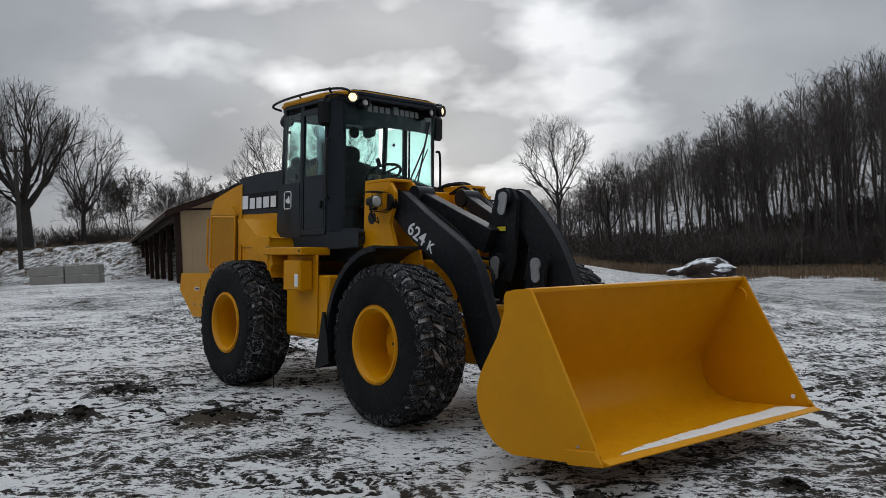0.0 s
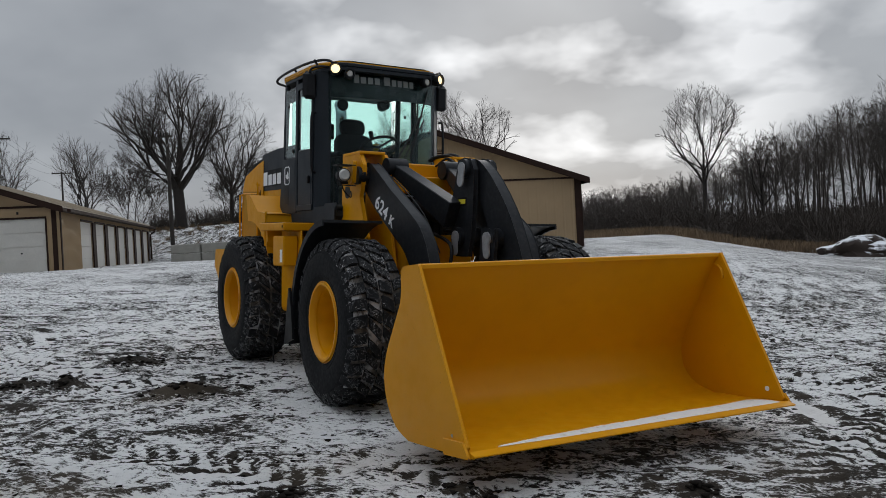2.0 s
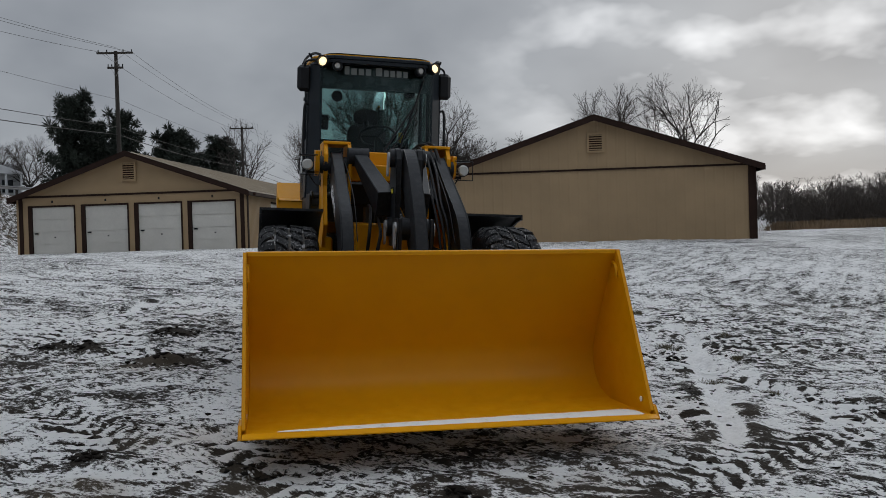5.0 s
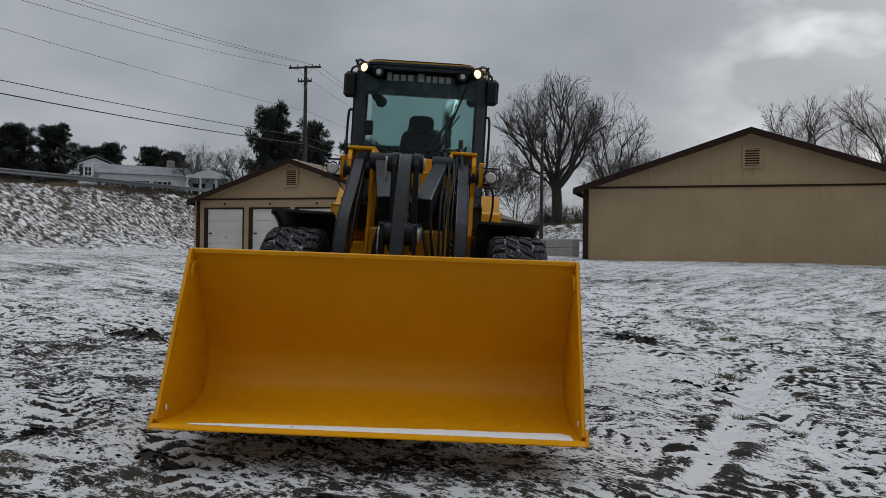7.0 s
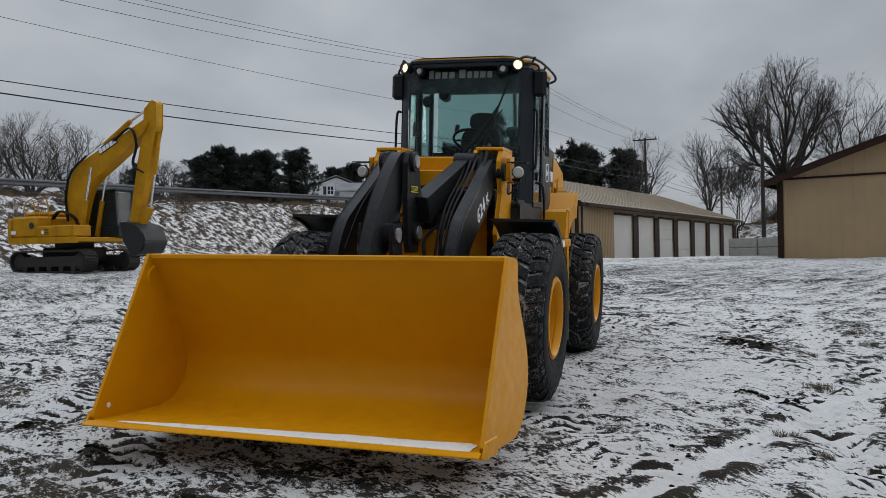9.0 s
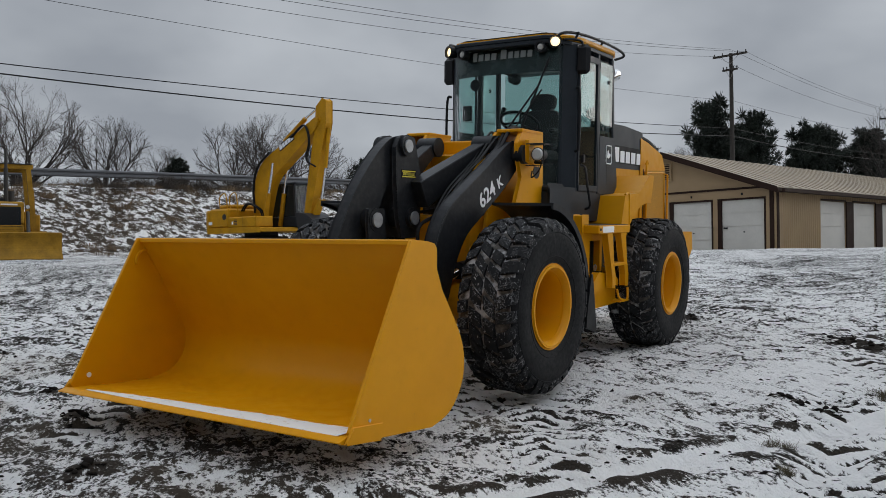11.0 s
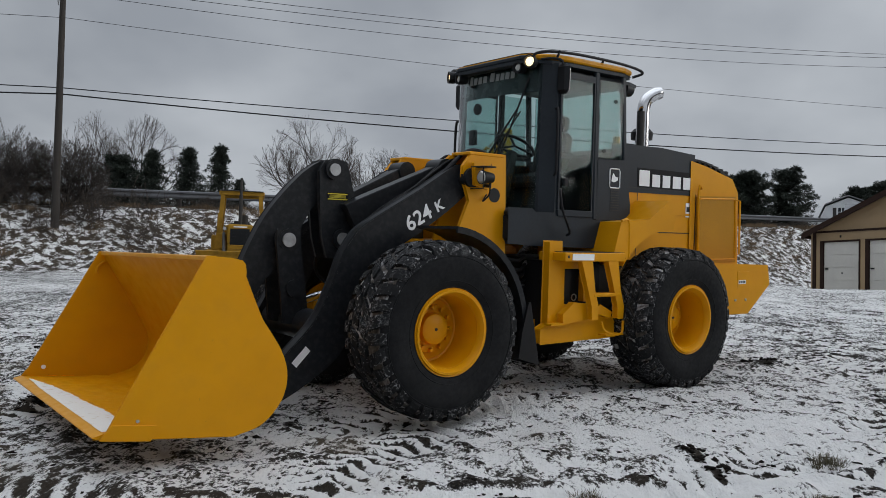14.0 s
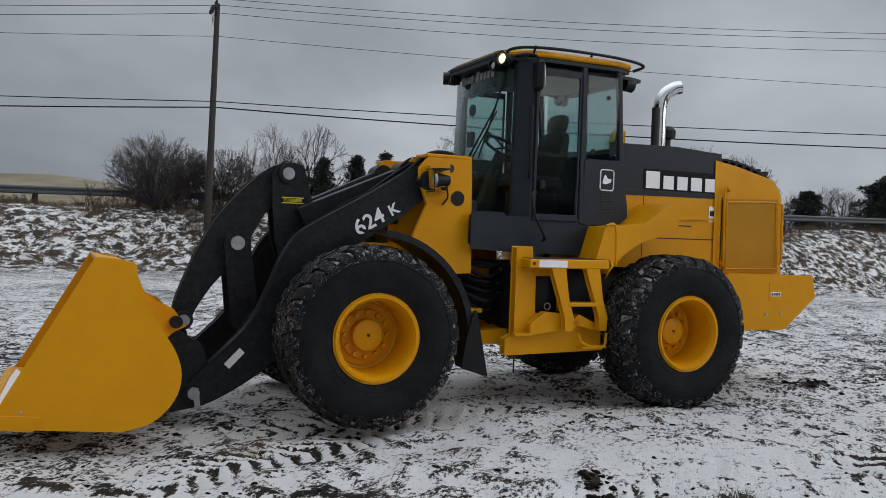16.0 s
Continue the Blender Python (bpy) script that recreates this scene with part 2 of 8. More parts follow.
def rod(p, q, r, bm=None, seg=12, r2=None):
    """A round bar from p to q."""
    bm = bm or bmesh.new()
    p, q = Vector(p), Vector(q)
    turn = (q - p).to_track_quat("Z", "Y").to_matrix().to_4x4()
    r2 = r if r2 is None else r2
    rings = []
    for at, rad in ((p, r), (q, r2)):
        rings.append([bm.verts.new(at + turn @ Vector((rad * math.cos(2 * math.pi * i / seg), rad * math.sin(2 * math.pi * i / seg), 0))) for i in range(seg)])
    for i in range(seg):
        j = (i + 1) % seg
        bm.faces.new((rings[0][i], rings[0][j], rings[1][j], rings[1][i]))
    bm.faces.new(rings[0][::-1])
    bm.faces.new(rings[1])
    return bm


def tube(points, r, bm=None, seg=8, closed=False):
    """A bent pipe along points."""
    bm = bm or bmesh.new()
    pts = [Vector(p) for p in points]
    n = len(pts)
    rings, up = [], None
    for i, p in enumerate(pts):
        a, b = pts[i - 1] if i or closed else p, pts[(i + 1) % n] if i < n - 1 or closed else p
        d = (b - a).normalized()
        if up is None:
            up = d.orthogonal().normalized()
        up = (up - d * up.dot(d)).normalized()
        side = d.cross(up)
        rad = r(i / max(1, n - 1)) if callable(r) else r
        rings.append([bm.verts.new(p + rad * (up * math.cos(2 * math.pi * k / seg) + side * math.sin(2 * math.pi * k / seg))) for k in range(seg)])
    for i in range(n if closed else n - 1):
        a, b = rings[i], rings[(i + 1) % n]
        for k in range(seg):
            bm.faces.new((a[k], a[(k + 1) % seg], b[(k + 1) % seg], b[k]))
    if not closed:
        bm.faces.new(rings[0][::-1])
        bm.faces.new(rings[-1])
    return bm


def bend(points, steps=6):
    """A smooth line through the points."""
    p = [Vector(q) for q in points]
    p = [2 * p[0] - p[1]] + p + [2 * p[-1] - p[-2]]
    out = []
    for i in range(1, len(p) - 2):
        for k in range(steps):
            t = k / steps
            out.append(0.5 * (2 * p[i] + (p[i + 1] - p[i - 1]) * t + (2 * p[i - 1] - 5 * p[i] + 4 * p[i + 1] - p[i + 2]) * t ** 2 + (3 * p[i] - p[i - 1] - 3 * p[i + 1] + p[i + 2]) * t ** 3))
    return out + [p[-2]]


def lathe(profile, bm=None, seg=48, m=None, closed=False):
    """A solid of revolution about y: points (radius, y)."""
    bm = bm or bmesh.new()
    made = []
    rings = []
    for r, y in profile:
        ring = [bm.verts.new((r * math.cos(2 * math.pi * i / seg), y, r * math.sin(2 * math.pi * i / seg))) for i in range(seg)]
        rings.append(ring)
        made += ring
    for a, b in zip(rings, rings[1:] + rings[:1] if closed else rings[1:]):
        for i in range(seg):
            j = (i + 1) % seg
            bm.faces.new((a[i], a[j], b[j], b[i]))
    if not closed:
        for ring in (rings[0], rings[-1]):
            bm.faces.new(ring)
    if m is not None:
        bmesh.ops.transform(bm, matrix=m, verts=made)
    return bm


# ---- the lie of the land ----
lattice = np.random.RandomState(7).rand(16, 256, 256)


def vnoise(x, y, size, seed=0):
    """Smooth noise, 0 to 1, with features of that size in metres."""
    g = lattice[seed % 16]
    u, v = np.asarray(x) / size + 17.3 * seed, np.asarray(y) / size + 5.1 * seed
    i, j = np.floor(u).astype(int), np.floor(v).astype(int)
    fu, fv = u - i, v - j
    fu, fv = fu * fu * (3 - 2 * fu), fv * fv * (3 - 2 * fv)
    i0, i1, j0, j1 = i % 256, (i + 1) % 256, j % 256, (j + 1) % 256
    return (g[i0, j0] * (1 - fu) + g[i1, j0] * fu) * (1 - fv) + (g[i0, j1] * (1 - fu) + g[i1, j1] * fu) * fv


def smooth01(t):
    t = np.clip(t, 0, 1)
    return t * t * (3 - 2 * t)


ROAD_A, ROAD_U = np.array([-23.8, -7.4]), np.array([-0.565, 0.825])
ROAD_N = np.array([-0.825, -0.565])


def road_z(along):
    return 3.7 + 0.038 * np.clip(along, -70, 110)


def land(x, y):
    """Height of the ground without its ruts."""
    x, y = np.asarray(x, float), np.asarray(y, float)
    z = -0.056 * x + 0.008 * (y - 8) + 0.052
    # the yard lies level in front of the machine shed
    z = z + 0.042 * smooth01((y - 15) / 10) * np.clip(x + 8, 0, None) * smooth01((13 - x) / 10)
    z = z + 0.045 * np.logaddexp(0, (y - 13) / 2.0) * 2.0 / (1 + np.exp((x - 4) / 3.0))
    z = z + 0.16 * smooth01((-6 - x) / 8)
    z = 1.20 - 0.12 * np.logaddexp(0, (1.20 - z) / 0.12)
    z = -1.3 + 0.3 * np.logaddexp(0, (z + 1.3) / 0.3)
    # low bank in front of the trees behind the sheds
    z = z + 2.1 * smooth01((y + 0.42 * (x + 15) - 38.5) / 7) * smooth01((-1 - x) / 8)
    # wooded hill
    q = 0.80 * x + 0.60 * y
    z = z + 11 * smooth01((q - 54) / 62) * smooth01((x + 2) / 34)
    # road embankment
    s = (x - ROAD_A[0]) * ROAD_N[0] + (y - ROAD_A[1]) * ROAD_N[1]
    a = (x - ROAD_A[0]) * ROAD_U[0] + (y - ROAD_A[1]) * ROAD_U[1]
    lump = (vnoise(x, y, 2.3, 3) - 0.5) * 0.5 + (vnoise(x, y, 0.9, 4) - 0.5) * 0.22
    k = smooth01((s + 7.2) / 6.6)
    z = z * (1 - k) + road_z(a) * k + lump * np.clip(4 * k * (1 - k), 0, 1)
    # rolling land beyond the road
    far = smooth01((s - 12) / 60)
    z = z + far * (1.4 + 2.0 * vnoise(x, y, 90, 5))
    z = z + 15.0 * np.exp(-(((x + 150) / 62) ** 2 + ((y + 124) / 50) ** 2))
    return z


# tyre tracks: a straight line, its width, and how much snow lies in it
TRACKS = [((3.42, 7.1), (1.98, 12.9), 0.085, 1.2), ((4.05, 8.1), (1.4, 13.8), 0.08, 0.25), ((3.05, 9.9), (-1.5, 16.5), 0.10, 0.3),
          ((-3.5, 4.2), (4.5, 3.4), 0.22, 0.18), ((-4.5, 6.4), (0.2, 5.0), 0.30, -0.12), ((1.2, 3.1), (6.2, 5.6), 0.28, -0.12),
          ((2.8, 5.2), (4.9, 10.5), 0.26, -0.16), ((3.9, 5.2), (6.0, 11.0), 0.22, 0.12), ((0.6, 12.5), (4.2, 8.6), 0.26, 0.10),
          ((-5.5, 9.2), (-2.2, 5.1), 0.28, -0.14), ((-1.6, 2.2), (-6.5, 12.0), 0.28, 0.10)]
track_rng = random.Random(17)
for _ in range(26):
    # older passes of the same machine, criss-cross over the yard
    tx0, ty0, tturn, tlen = track_rng.uniform(-5, 7), track_rng.uniform(2, 14), track_rng.choice((0.15, 0.5, 2.3, 2.6, 2.9)) + track_rng.gauss(0, 0.15), track_rng.uniform(2.0, 6.0)
    TRACKS.append(((tx0, ty0), (tx0 + tlen * math.cos(tturn), ty0 + tlen * math.sin(tturn)), track_rng.uniform(0.18, 0.30), track_rng.uniform(-0.10, 0.16)))


def surface(x, y):
    """Height of the rutted ground, and how much snow lies on it."""
    z = land(x, y)
    near = np.exp(-(np.clip(np.hypot(x - 1, y - 8) - 16, 0, None) / 14) ** 2)
    wx, wy = x + 0.25 * vnoise(x, y, 0.8, 8), y + 0.25 * vnoise(x, y, 0.8, 9)
    n1, n2, n3, n4 = vnoise(wx, wy, 1.7, 0), vnoise(wx, wy, 0.55, 1), vnoise(wx * 0.75 + wy * 0.4, wy * 1.9 - wx * 0.6, 0.21, 2), vnoise(x, y, 0.09, 6)
    h = 0.05 * (n1 - 0.5) + 0.045 * (n2 - 0.5) + 0.040 * (n3 - 0.5) + 0.016 * (n4 - 0.5)
    dense = np.exp(-(np.clip(np.hypot(x - 1, y - 8) - 9, 0, None) / 6) ** 2)
    snow = 0.480 + 0.045 * smooth01((y - 5) / 5) - 0.03 * smooth01((x - 2.5) / 1.5) - 0.06 * smooth01((x - 6) / 6) + 0.22 * (n1 - 0.5) * near + (0.10 * (n2 - 0.5) - 0.42 * (n3 - 0.5) - 0.55 * (n4 - 0.5)) * dense
    for (ax, ay), (bx, by), width, much in TRACKS:
        d = np.array([bx - ax, by - ay])
        length = np.hypot(*d)
        d = d / length
        along = (x - ax) * d[0] + (y - ay) * d[1]
        off = -(x - ax) * d[1] + (y - ay) * d[0] + (0.06 if width < 0.15 else 0.5) * (vnoise(x, y, 1.3, 10) - 0.5)
        m = np.exp(-(off / width) ** 4) * smooth01(along / 0.6) * smooth01((length - along) / 0.6)
        lug = np.sin((along * 1.0 + np.abs(off) * 0.9) * 2 * math.pi / 0.18)
        if width > 0.15:
            worn = smooth01((vnoise(x, y, 0.9, 4) - 0.25) / 0.4)
            h = h - m * (0.015 + 0.020 * (lug > 0.15) * worn)
            snow = snow + m * (much * 0.8 - 0.62 * lug * worn)
        else:
            h = h - 0.03 * m
            snow = snow + m * much * (0.6 + 0.8 * n2)
            if much > 0.5:
                # earth thrown up on both sides of the packed line
                beside = np.exp(-((np.abs(off) - 0.20) / 0.08) ** 2) * (0.2 + 1.2 * n1) * smooth01((n3 - 0.38) / 0.2) * smooth01(along / 0.6) * smooth01((length - along) / 0.6)
                snow = snow - 0.34 * beside
                h = h + 0.012 * beside
    # churned bare mud in front of the bucket and by the wheels
    for cx, cy, r, much in ((2.35, 6.35, 1.25, -0.12), (2.9, 5.6, 0.9, -0.10), (-2.1, 7.6, 0.45, -0.25), (-1.1, 6.6, 0.4, -0.22), (3.4, 7.3, 0.7, -0.12), (-0.2, 8.4, 1.5, 0.12), (1.6, 9.6, 1.6, 0.14), (0.4, 11.6, 1.8, 0.10)):
        m = np.exp(-(((x - cx) ** 2 + (y - cy) ** 2) / r ** 2) ** 1.5)
        snow = snow + m * much
    # weeds and stones break through on the bank
    bank = (x - ROAD_A[0]) * ROAD_N[0] + (y - ROAD_A[1]) * ROAD_N[1]
    snow = snow - 0.06 * smooth01((bank + 7.5) / 2) * smooth01((1 - bank) / 1.5)
    # heaped clods of earth
    for cx, cy, r, hi in CLODS:
        m = np.exp(-(((x - cx) ** 2 + 1.6 * (y - cy) ** 2) / r ** 2))
        h = h + m * hi * (0.4 + 1.2 * vnoise(x, y, 0.11, 12))
        snow = snow - 0.75 * m
    return z + h * near + (1 - near) * 0.10 * (n1 - 0.5), snow


CLODS = [(-3.35, 7.63, 0.20, 0.09), (-2.15, 7.47, 0.26, 0.07), (-3.5, 9.02, 0.28, 0.04), (-0.02, 12.88, 0.26, 0.06), (0.30, 12.86, 0.14, 0.06), (1.95, 10.42, 0.12, 0.06), (2.31, 10.49, 0.11, 0.03), (-2.27, 12.35, 0.2, 0.05), (2.19, 5.41, 0.10, 0.05), (-2.38, 3.85, 0.28, 0.04),
         (0.85, 5.2, 0.12, 0.05), (-0.1, 4.9, 0.10, 0.04), (4.3, 8.9, 0.12, 0.05), (-3.9, 7.6, 0.2, 0.06)]


def spread(lo, hi, step, reach, grow):
    mid = list(np.arange(lo, hi + step / 2, step))
    s, v, up = step, mid[-1], []
    while v < reach:
        s *= grow
        v += s
        up.append(v)
    s, v, down = step, mid[0], []
    while v > -reach:
        s *= grow
        v -= s
        down.append(v)
    return np.array(down[::-1] + mid + up)


def snowy_ground():
    k = Mat("snow_over_frozen_mud", 0.9, spec=0.08)
    at = k.node("ShaderNodeAttribute")
    at.attribute_name = "snow"
    sep = at.outputs["Fac"]
    a, b, c, d = k.noise(0.55, 6, 0.6), k.noise(16, 8, 0.64, stretch=(1, 1.6, 1), distortion=0.35), k.noise(46, 5, 0.64, stretch=(1, 1.4, 1)), k.noise(2.9, 5, 0.6, stretch=(1, 1.3, 1), distortion=0.3)
    s = k.math("ADD", sep, k.math("MULTIPLY", k.math("SUBTRACT", a, 0.5), 0.62))
    s = k.math("ADD", s, k.math("MULTIPLY", k.math("SUBTRACT", b, 0.5), 2.4))
    s = k.math("ADD", s, k.math("MULTIPLY", k.math("SUBTRACT", c, 0.5), 1.25))
    s = k.math("ADD", s, k.math("MULTIPLY", k.math("SUBTRACT", d, 0.5), 0.75))
    edge, soil = k.node("ShaderNodeAttribute"), k.node("ShaderNodeAttribute")
    soil.attribute_name = "soil"
    edge.attribute_name = "bank"
    # stones and clods stick out of the snow on the road bank
    m, m2 = k.noise(3.1, 6, 0.62, stretch=(1, 1, 1.2), distortion=0.3), k.noise(8.5, 5, 0.65)
    clump = k.math("ADD", k.math("MULTIPLY", k.math("SUBTRACT", m, 0.5), 4.6), k.math("MULTIPLY", k.math("SUBTRACT", m2, 0.5), 1.6))
    s = k.math("ADD", s, k.math("MULTIPLY", k.math("SUBTRACT", clump, 0.13), edge.outputs["Fac"]))
    cover = k.ramp(s, (0.27, 0.0), (0.41, 0.36), (0.56, 1.0))
    mud = k.mix(k.ramp(a, (0.35, 0.0), (0.65, 1.0)), (0.014, 0.0125, 0.011), (0.042, 0.035, 0.028))
    mud = k.mix(k.ramp(c, (0.50, 0.0), (0.75, 0.7)), mud, (0.095, 0.076, 0.056))
    mud = k.mix(k.math("MULTIPLY", edge.outputs["Fac"], 0.6), mud, (0.085, 0.064, 0.044))
    mud = k.mix(k.math("MULTIPLY", soil.outputs["Fac"], 0.6), mud, (0.105, 0.083, 0.058))
    snow = k.mix(k.ramp(b, (0.3, 0.0), (0.7, 1.0)), (0.80, 0.797, 0.785), (0.89, 0.886, 0.873))
    snow = k.mix(k.math("MULTIPLY", soil.outputs["Fac"], k.ramp(d, (0.35, 0.55), (0.6, 0.15))), snow, (0.36, 0.30, 0.22))
    field = k.node("ShaderNodeAttribute")
    field.attribute_name = "field"
    top = k.mix(cover, mud, snow)
    stubble = k.mix(k.ramp(k.noise(0.05, 5, stretch=(1, 3, 1)), (0.35, 0.0), (0.65, 1.0)), (0.19, 0.165, 0.105), (0.28, 0.25, 0.185))
    k.color(k.mix(field.outputs["Fac"], top, stubble))
    k.rough(k.ramp(cover, (0.0, 0.80), (1.0, 0.92)))
    k.bump(k.math("ADD", s, k.math("MULTIPLY", c, 0.5)), 0.75, 0.035)
    return k.m


def ground_sheet():
    xs, ys = spread(-5.2, 7.6, 0.042, 900, 1.075), spread(1.2, 14.0, 0.042, 900, 1.075)
    gx, gy = np.meshgrid(xs, ys)
    gz, snow = surface(gx.ravel(), gy.ravel())
    w, n = len(xs), len(ys)
    co = np.stack([gx.ravel(), gy.ravel(), gz], 1)
    i, j = np.meshgrid(np.arange(w - 1), np.arange(n - 1))
    a = (j * w + i).ravel()
    quads = np.stack([a, a + 1, a + w + 1, a + w], 1)
    me = bpy.data.meshes.new("ground")
    me.from_pydata(co.tolist(), [], quads.tolist())
    me.attributes.new("snow", "FLOAT", "POINT").data.foreach_set("value", snow.astype(np.float32))
    bank = (co[:, 0] - ROAD_A[0]) * ROAD_N[0] + (co[:, 1] - ROAD_A[1]) * ROAD_N[1]
    on_bank = smooth01((bank + 8) / 2.5) * smooth01((1.0 - bank) / 1.2)
    low_bank = smooth01((co[:, 1] + 0.42 * (co[:, 0] + 15) - 38) / 2.5) * smooth01((-2 - co[:, 0]) / 4) * smooth01((60 - co[:, 1]) / 5) * 0.5
    me.attributes.new("bank", "FLOAT", "POINT").data.foreach_set("value", np.maximum(on_bank, low_bank).astype(np.float32))
    on_hill = smooth01((bank - 60) / 30) * smooth01((-30 - co[:, 1]) / 30)
    me.attributes.new("field", "FLOAT", "POINT").data.foreach_set("value", on_hill.astype(np.float32))
    # brown earth churned up round the bucket and along the nearest tracks
    soil = np.zeros(len(co))
    for cx, cy, r in ((2.1, 8.0, 0.75), (1.4, 8.9, 0.55), (2.3, 6.6, 0.9), (0.6, 4.7, 1.3), (-1.6, 4.3, 1.0), (-2.2, 7.4, 0.45)):
        soil = np.maximum(soil, np.exp(-((co[:, 0] - cx) ** 2 + (co[:, 1] - cy) ** 2) / r ** 2))
    soil = soil * smooth01((vnoise(co[:, 0], co[:, 1], 0.5, 11) - 0.2) / 0.5)
    me.attributes.new("soil", "FLOAT", "POINT").data.foreach_set("value", soil.astype(np.float32))
    me.materials.append(snowy_ground())
    me.shade_smooth()
    return tagged(new("ground", me), "frozen rutted mud field thinly covered with snow", "ground", kind="structure")


ground_sheet()


def ground_z(x, y):
    return float(surface(np.array([x], float), np.array([y], float))[0][0])


# ---- sheds ----
def siding(name, c, pitch):
    k = Mat(name, 0.5)
    big, fine = k.noise(0.8, 5), k.noise(18, 3)
    k.color(k.mix(k.ramp(big, (0.3, 0.0), (0.7, 1.0)), tuple(v * 0.88 for v in c), tuple(v * 1.06 for v in c)))
    k.bump(fine, 0.06, 0.004)
    return k.m


TAN = siding("tan_steel_siding", (0.36, 0.250, 0.137), 0.2)
BROWN = plain("dark_brown_trim", (0.030, 0.016, 0.012), 0.6, vary=0.3, scale=4, spec=0.12)
DOORWHITE = plain("weathered_white_door_paint", (0.62, 0.60, 0.55), 0.5, vary=0.12, scale=1.5)
ROOFTAN = plain("snow_dusted_tan_roof_steel", (0.40, 0.34, 0.26), 0.55, vary=0.25, scale=1.2)
CONCRETE = plain("grey_concrete", (0.30, 0.29, 0.26), 0.85, vary=0.25, scale=3, bump=0.4)
# near-black colour that paints in the shade deep inside the open shed
DEPTHSHADE = plain("painted_shed_shade", (0.018, 0.012, 0.011), 0.8, vary=0.3, scale=2)


def ribbed(length, z0, z1, pitch=0.23, deep=0.022):
    """A sheet of ribbed siding in the plane y = 0, ribs towards -y, from x = 0."""
    bm = bmesh.new()
    row0, row1 = [], []
    x = 0.0
    while x < length:
        for dx, dy in ((0, 0), (0.03, -deep), (0.06, -deep), (0.09, 0)):
            if x + dx <= length:
                row0.append(bm.verts.new((x + dx, dy, z0)))
                row1.append(bm.verts.new((x + dx, dy, z1(x + dx) if callable(z1) else z1)))
        x += pitch
    row0.append(bm.verts.new((length, 0, z0)))
    row1.append(bm.verts.new((length, 0, z1(length) if callable(z1) else z1)))
    for i in range(len(row0) - 1):
        bm.faces.new((row0[i], row0[i + 1], row1[i + 1], row1[i]))
    return bm


def roof_and_trim(root, W, L, he, ha, over=0.28, roof=None):
    pitch = (ha - he) / (W / 2)
    t = 0.05
    for name, s in (("roof", 1), ("roof", -1)):
        mid = W / 2
        edge = mid + s * (mid + over)
        ze = he - over * pitch
        bm = prism([(mid, ha + 0.02), (edge, ze + 0.02), (edge, ze + 0.02 + t), (mid, ha + 0.02 + t)], -over, L + over)
        part(name, bm, roof or ROOFTAN, root, "tan ribbed steel roof slope")
        bm = prism([(mid, ha + 0.03 + t), (edge, ze + 0.03 + t), (edge, ze - 0.12), (mid, ha - 0.12)], -over - 0.03, -over)
        part("rake_trim", bm, BROWN, root, "dark brown rake board")
        bm = box(edge - 0.02, edge + 0.02, -over, L + over, ze - 0.10, ze + 0.04)
        part("fascia", bm, BROWN, root, "dark brown fascia")
        # ribs of the roof sheets
        bm = bmesh.new()
        y = 0.1
        while y < L:
            prism([(mid + s * 0.05, ha + 0.02 + t - 0.05 * pitch), (edge, ze + 0.02 + t), (edge, ze + 0.05 + t), (mid + s * 0.05, ha + 0.05 + t - 0.05 * pitch)], y, y + 0.05, bm)
            y += 0.6
        part("roof_rib", bm, roof or ROOFTAN, root)["kind"] = "stuff"


def gable_vent(root, x, z, w=0.42, h=0.55):
    v = part("vent", box(x - w / 2, x + w / 2, -0.05, -0.02, z - h / 2, z + h / 2), BROWN, root, "louvred tan gable vent")
    fr = bmesh.new()
    for a in ((x - w / 2 - 0.06, x - w / 2, z - h / 2 - 0.06, z + h / 2 + 0.06), (x + w / 2, x + w / 2 + 0.06, z - h / 2 - 0.06, z + h / 2 + 0.06), (x - w / 2, x + w / 2, z - h / 2 - 0.06, z - h / 2), (x - w / 2, x + w / 2, z + h / 2, z + h / 2 + 0.06)):
        box(a[0], a[1], -0.09, -0.021, a[2], a[3], fr)
    part("vent_frame", fr, TAN, v)
    for i in range(7):
        zz = z - h / 2 + (i + 0.5) * h / 7
        part("slat", box(x - w / 2, x + w / 2, -0.085, -0.051, zz - 0.01, zz + 0.018), TAN, v)


def roll_door(root, x0, x1, h, m=Matrix(), handle=True):
    """A white sectional door in its opening, in the plane y = 0 turned by m."""
    d = part("door", box(x0, x1, 0.05, 0.09, 0.0, h, m=m), DOORWHITE, root, "white sectional steel garage door")
    n = 4
    for i in range(n):
        z0, z1 = h * i / n + 0.012, h * (i + 1) / n - 0.004
        part("door_panel", box(x0 + 0.01, x1 - 0.01, 0.028, 0.049, z0, z1, m=m), DOORWHITE, d)
    if handle:
        part("door_handle", box(x0 + 0.07, x0 + 0.20, -0.01, 0.026, h * 0.46, h * 0.46 + 0.05, m=m), DARK, d, "black latch handle")
        part("lock", box((x0 + x1) / 2 + 0.02, (x0 + x1) / 2 + 0.07, 0.005, 0.026, h * 0.38, h * 0.38 + 0.04, m=m), DARK, d)
    return d


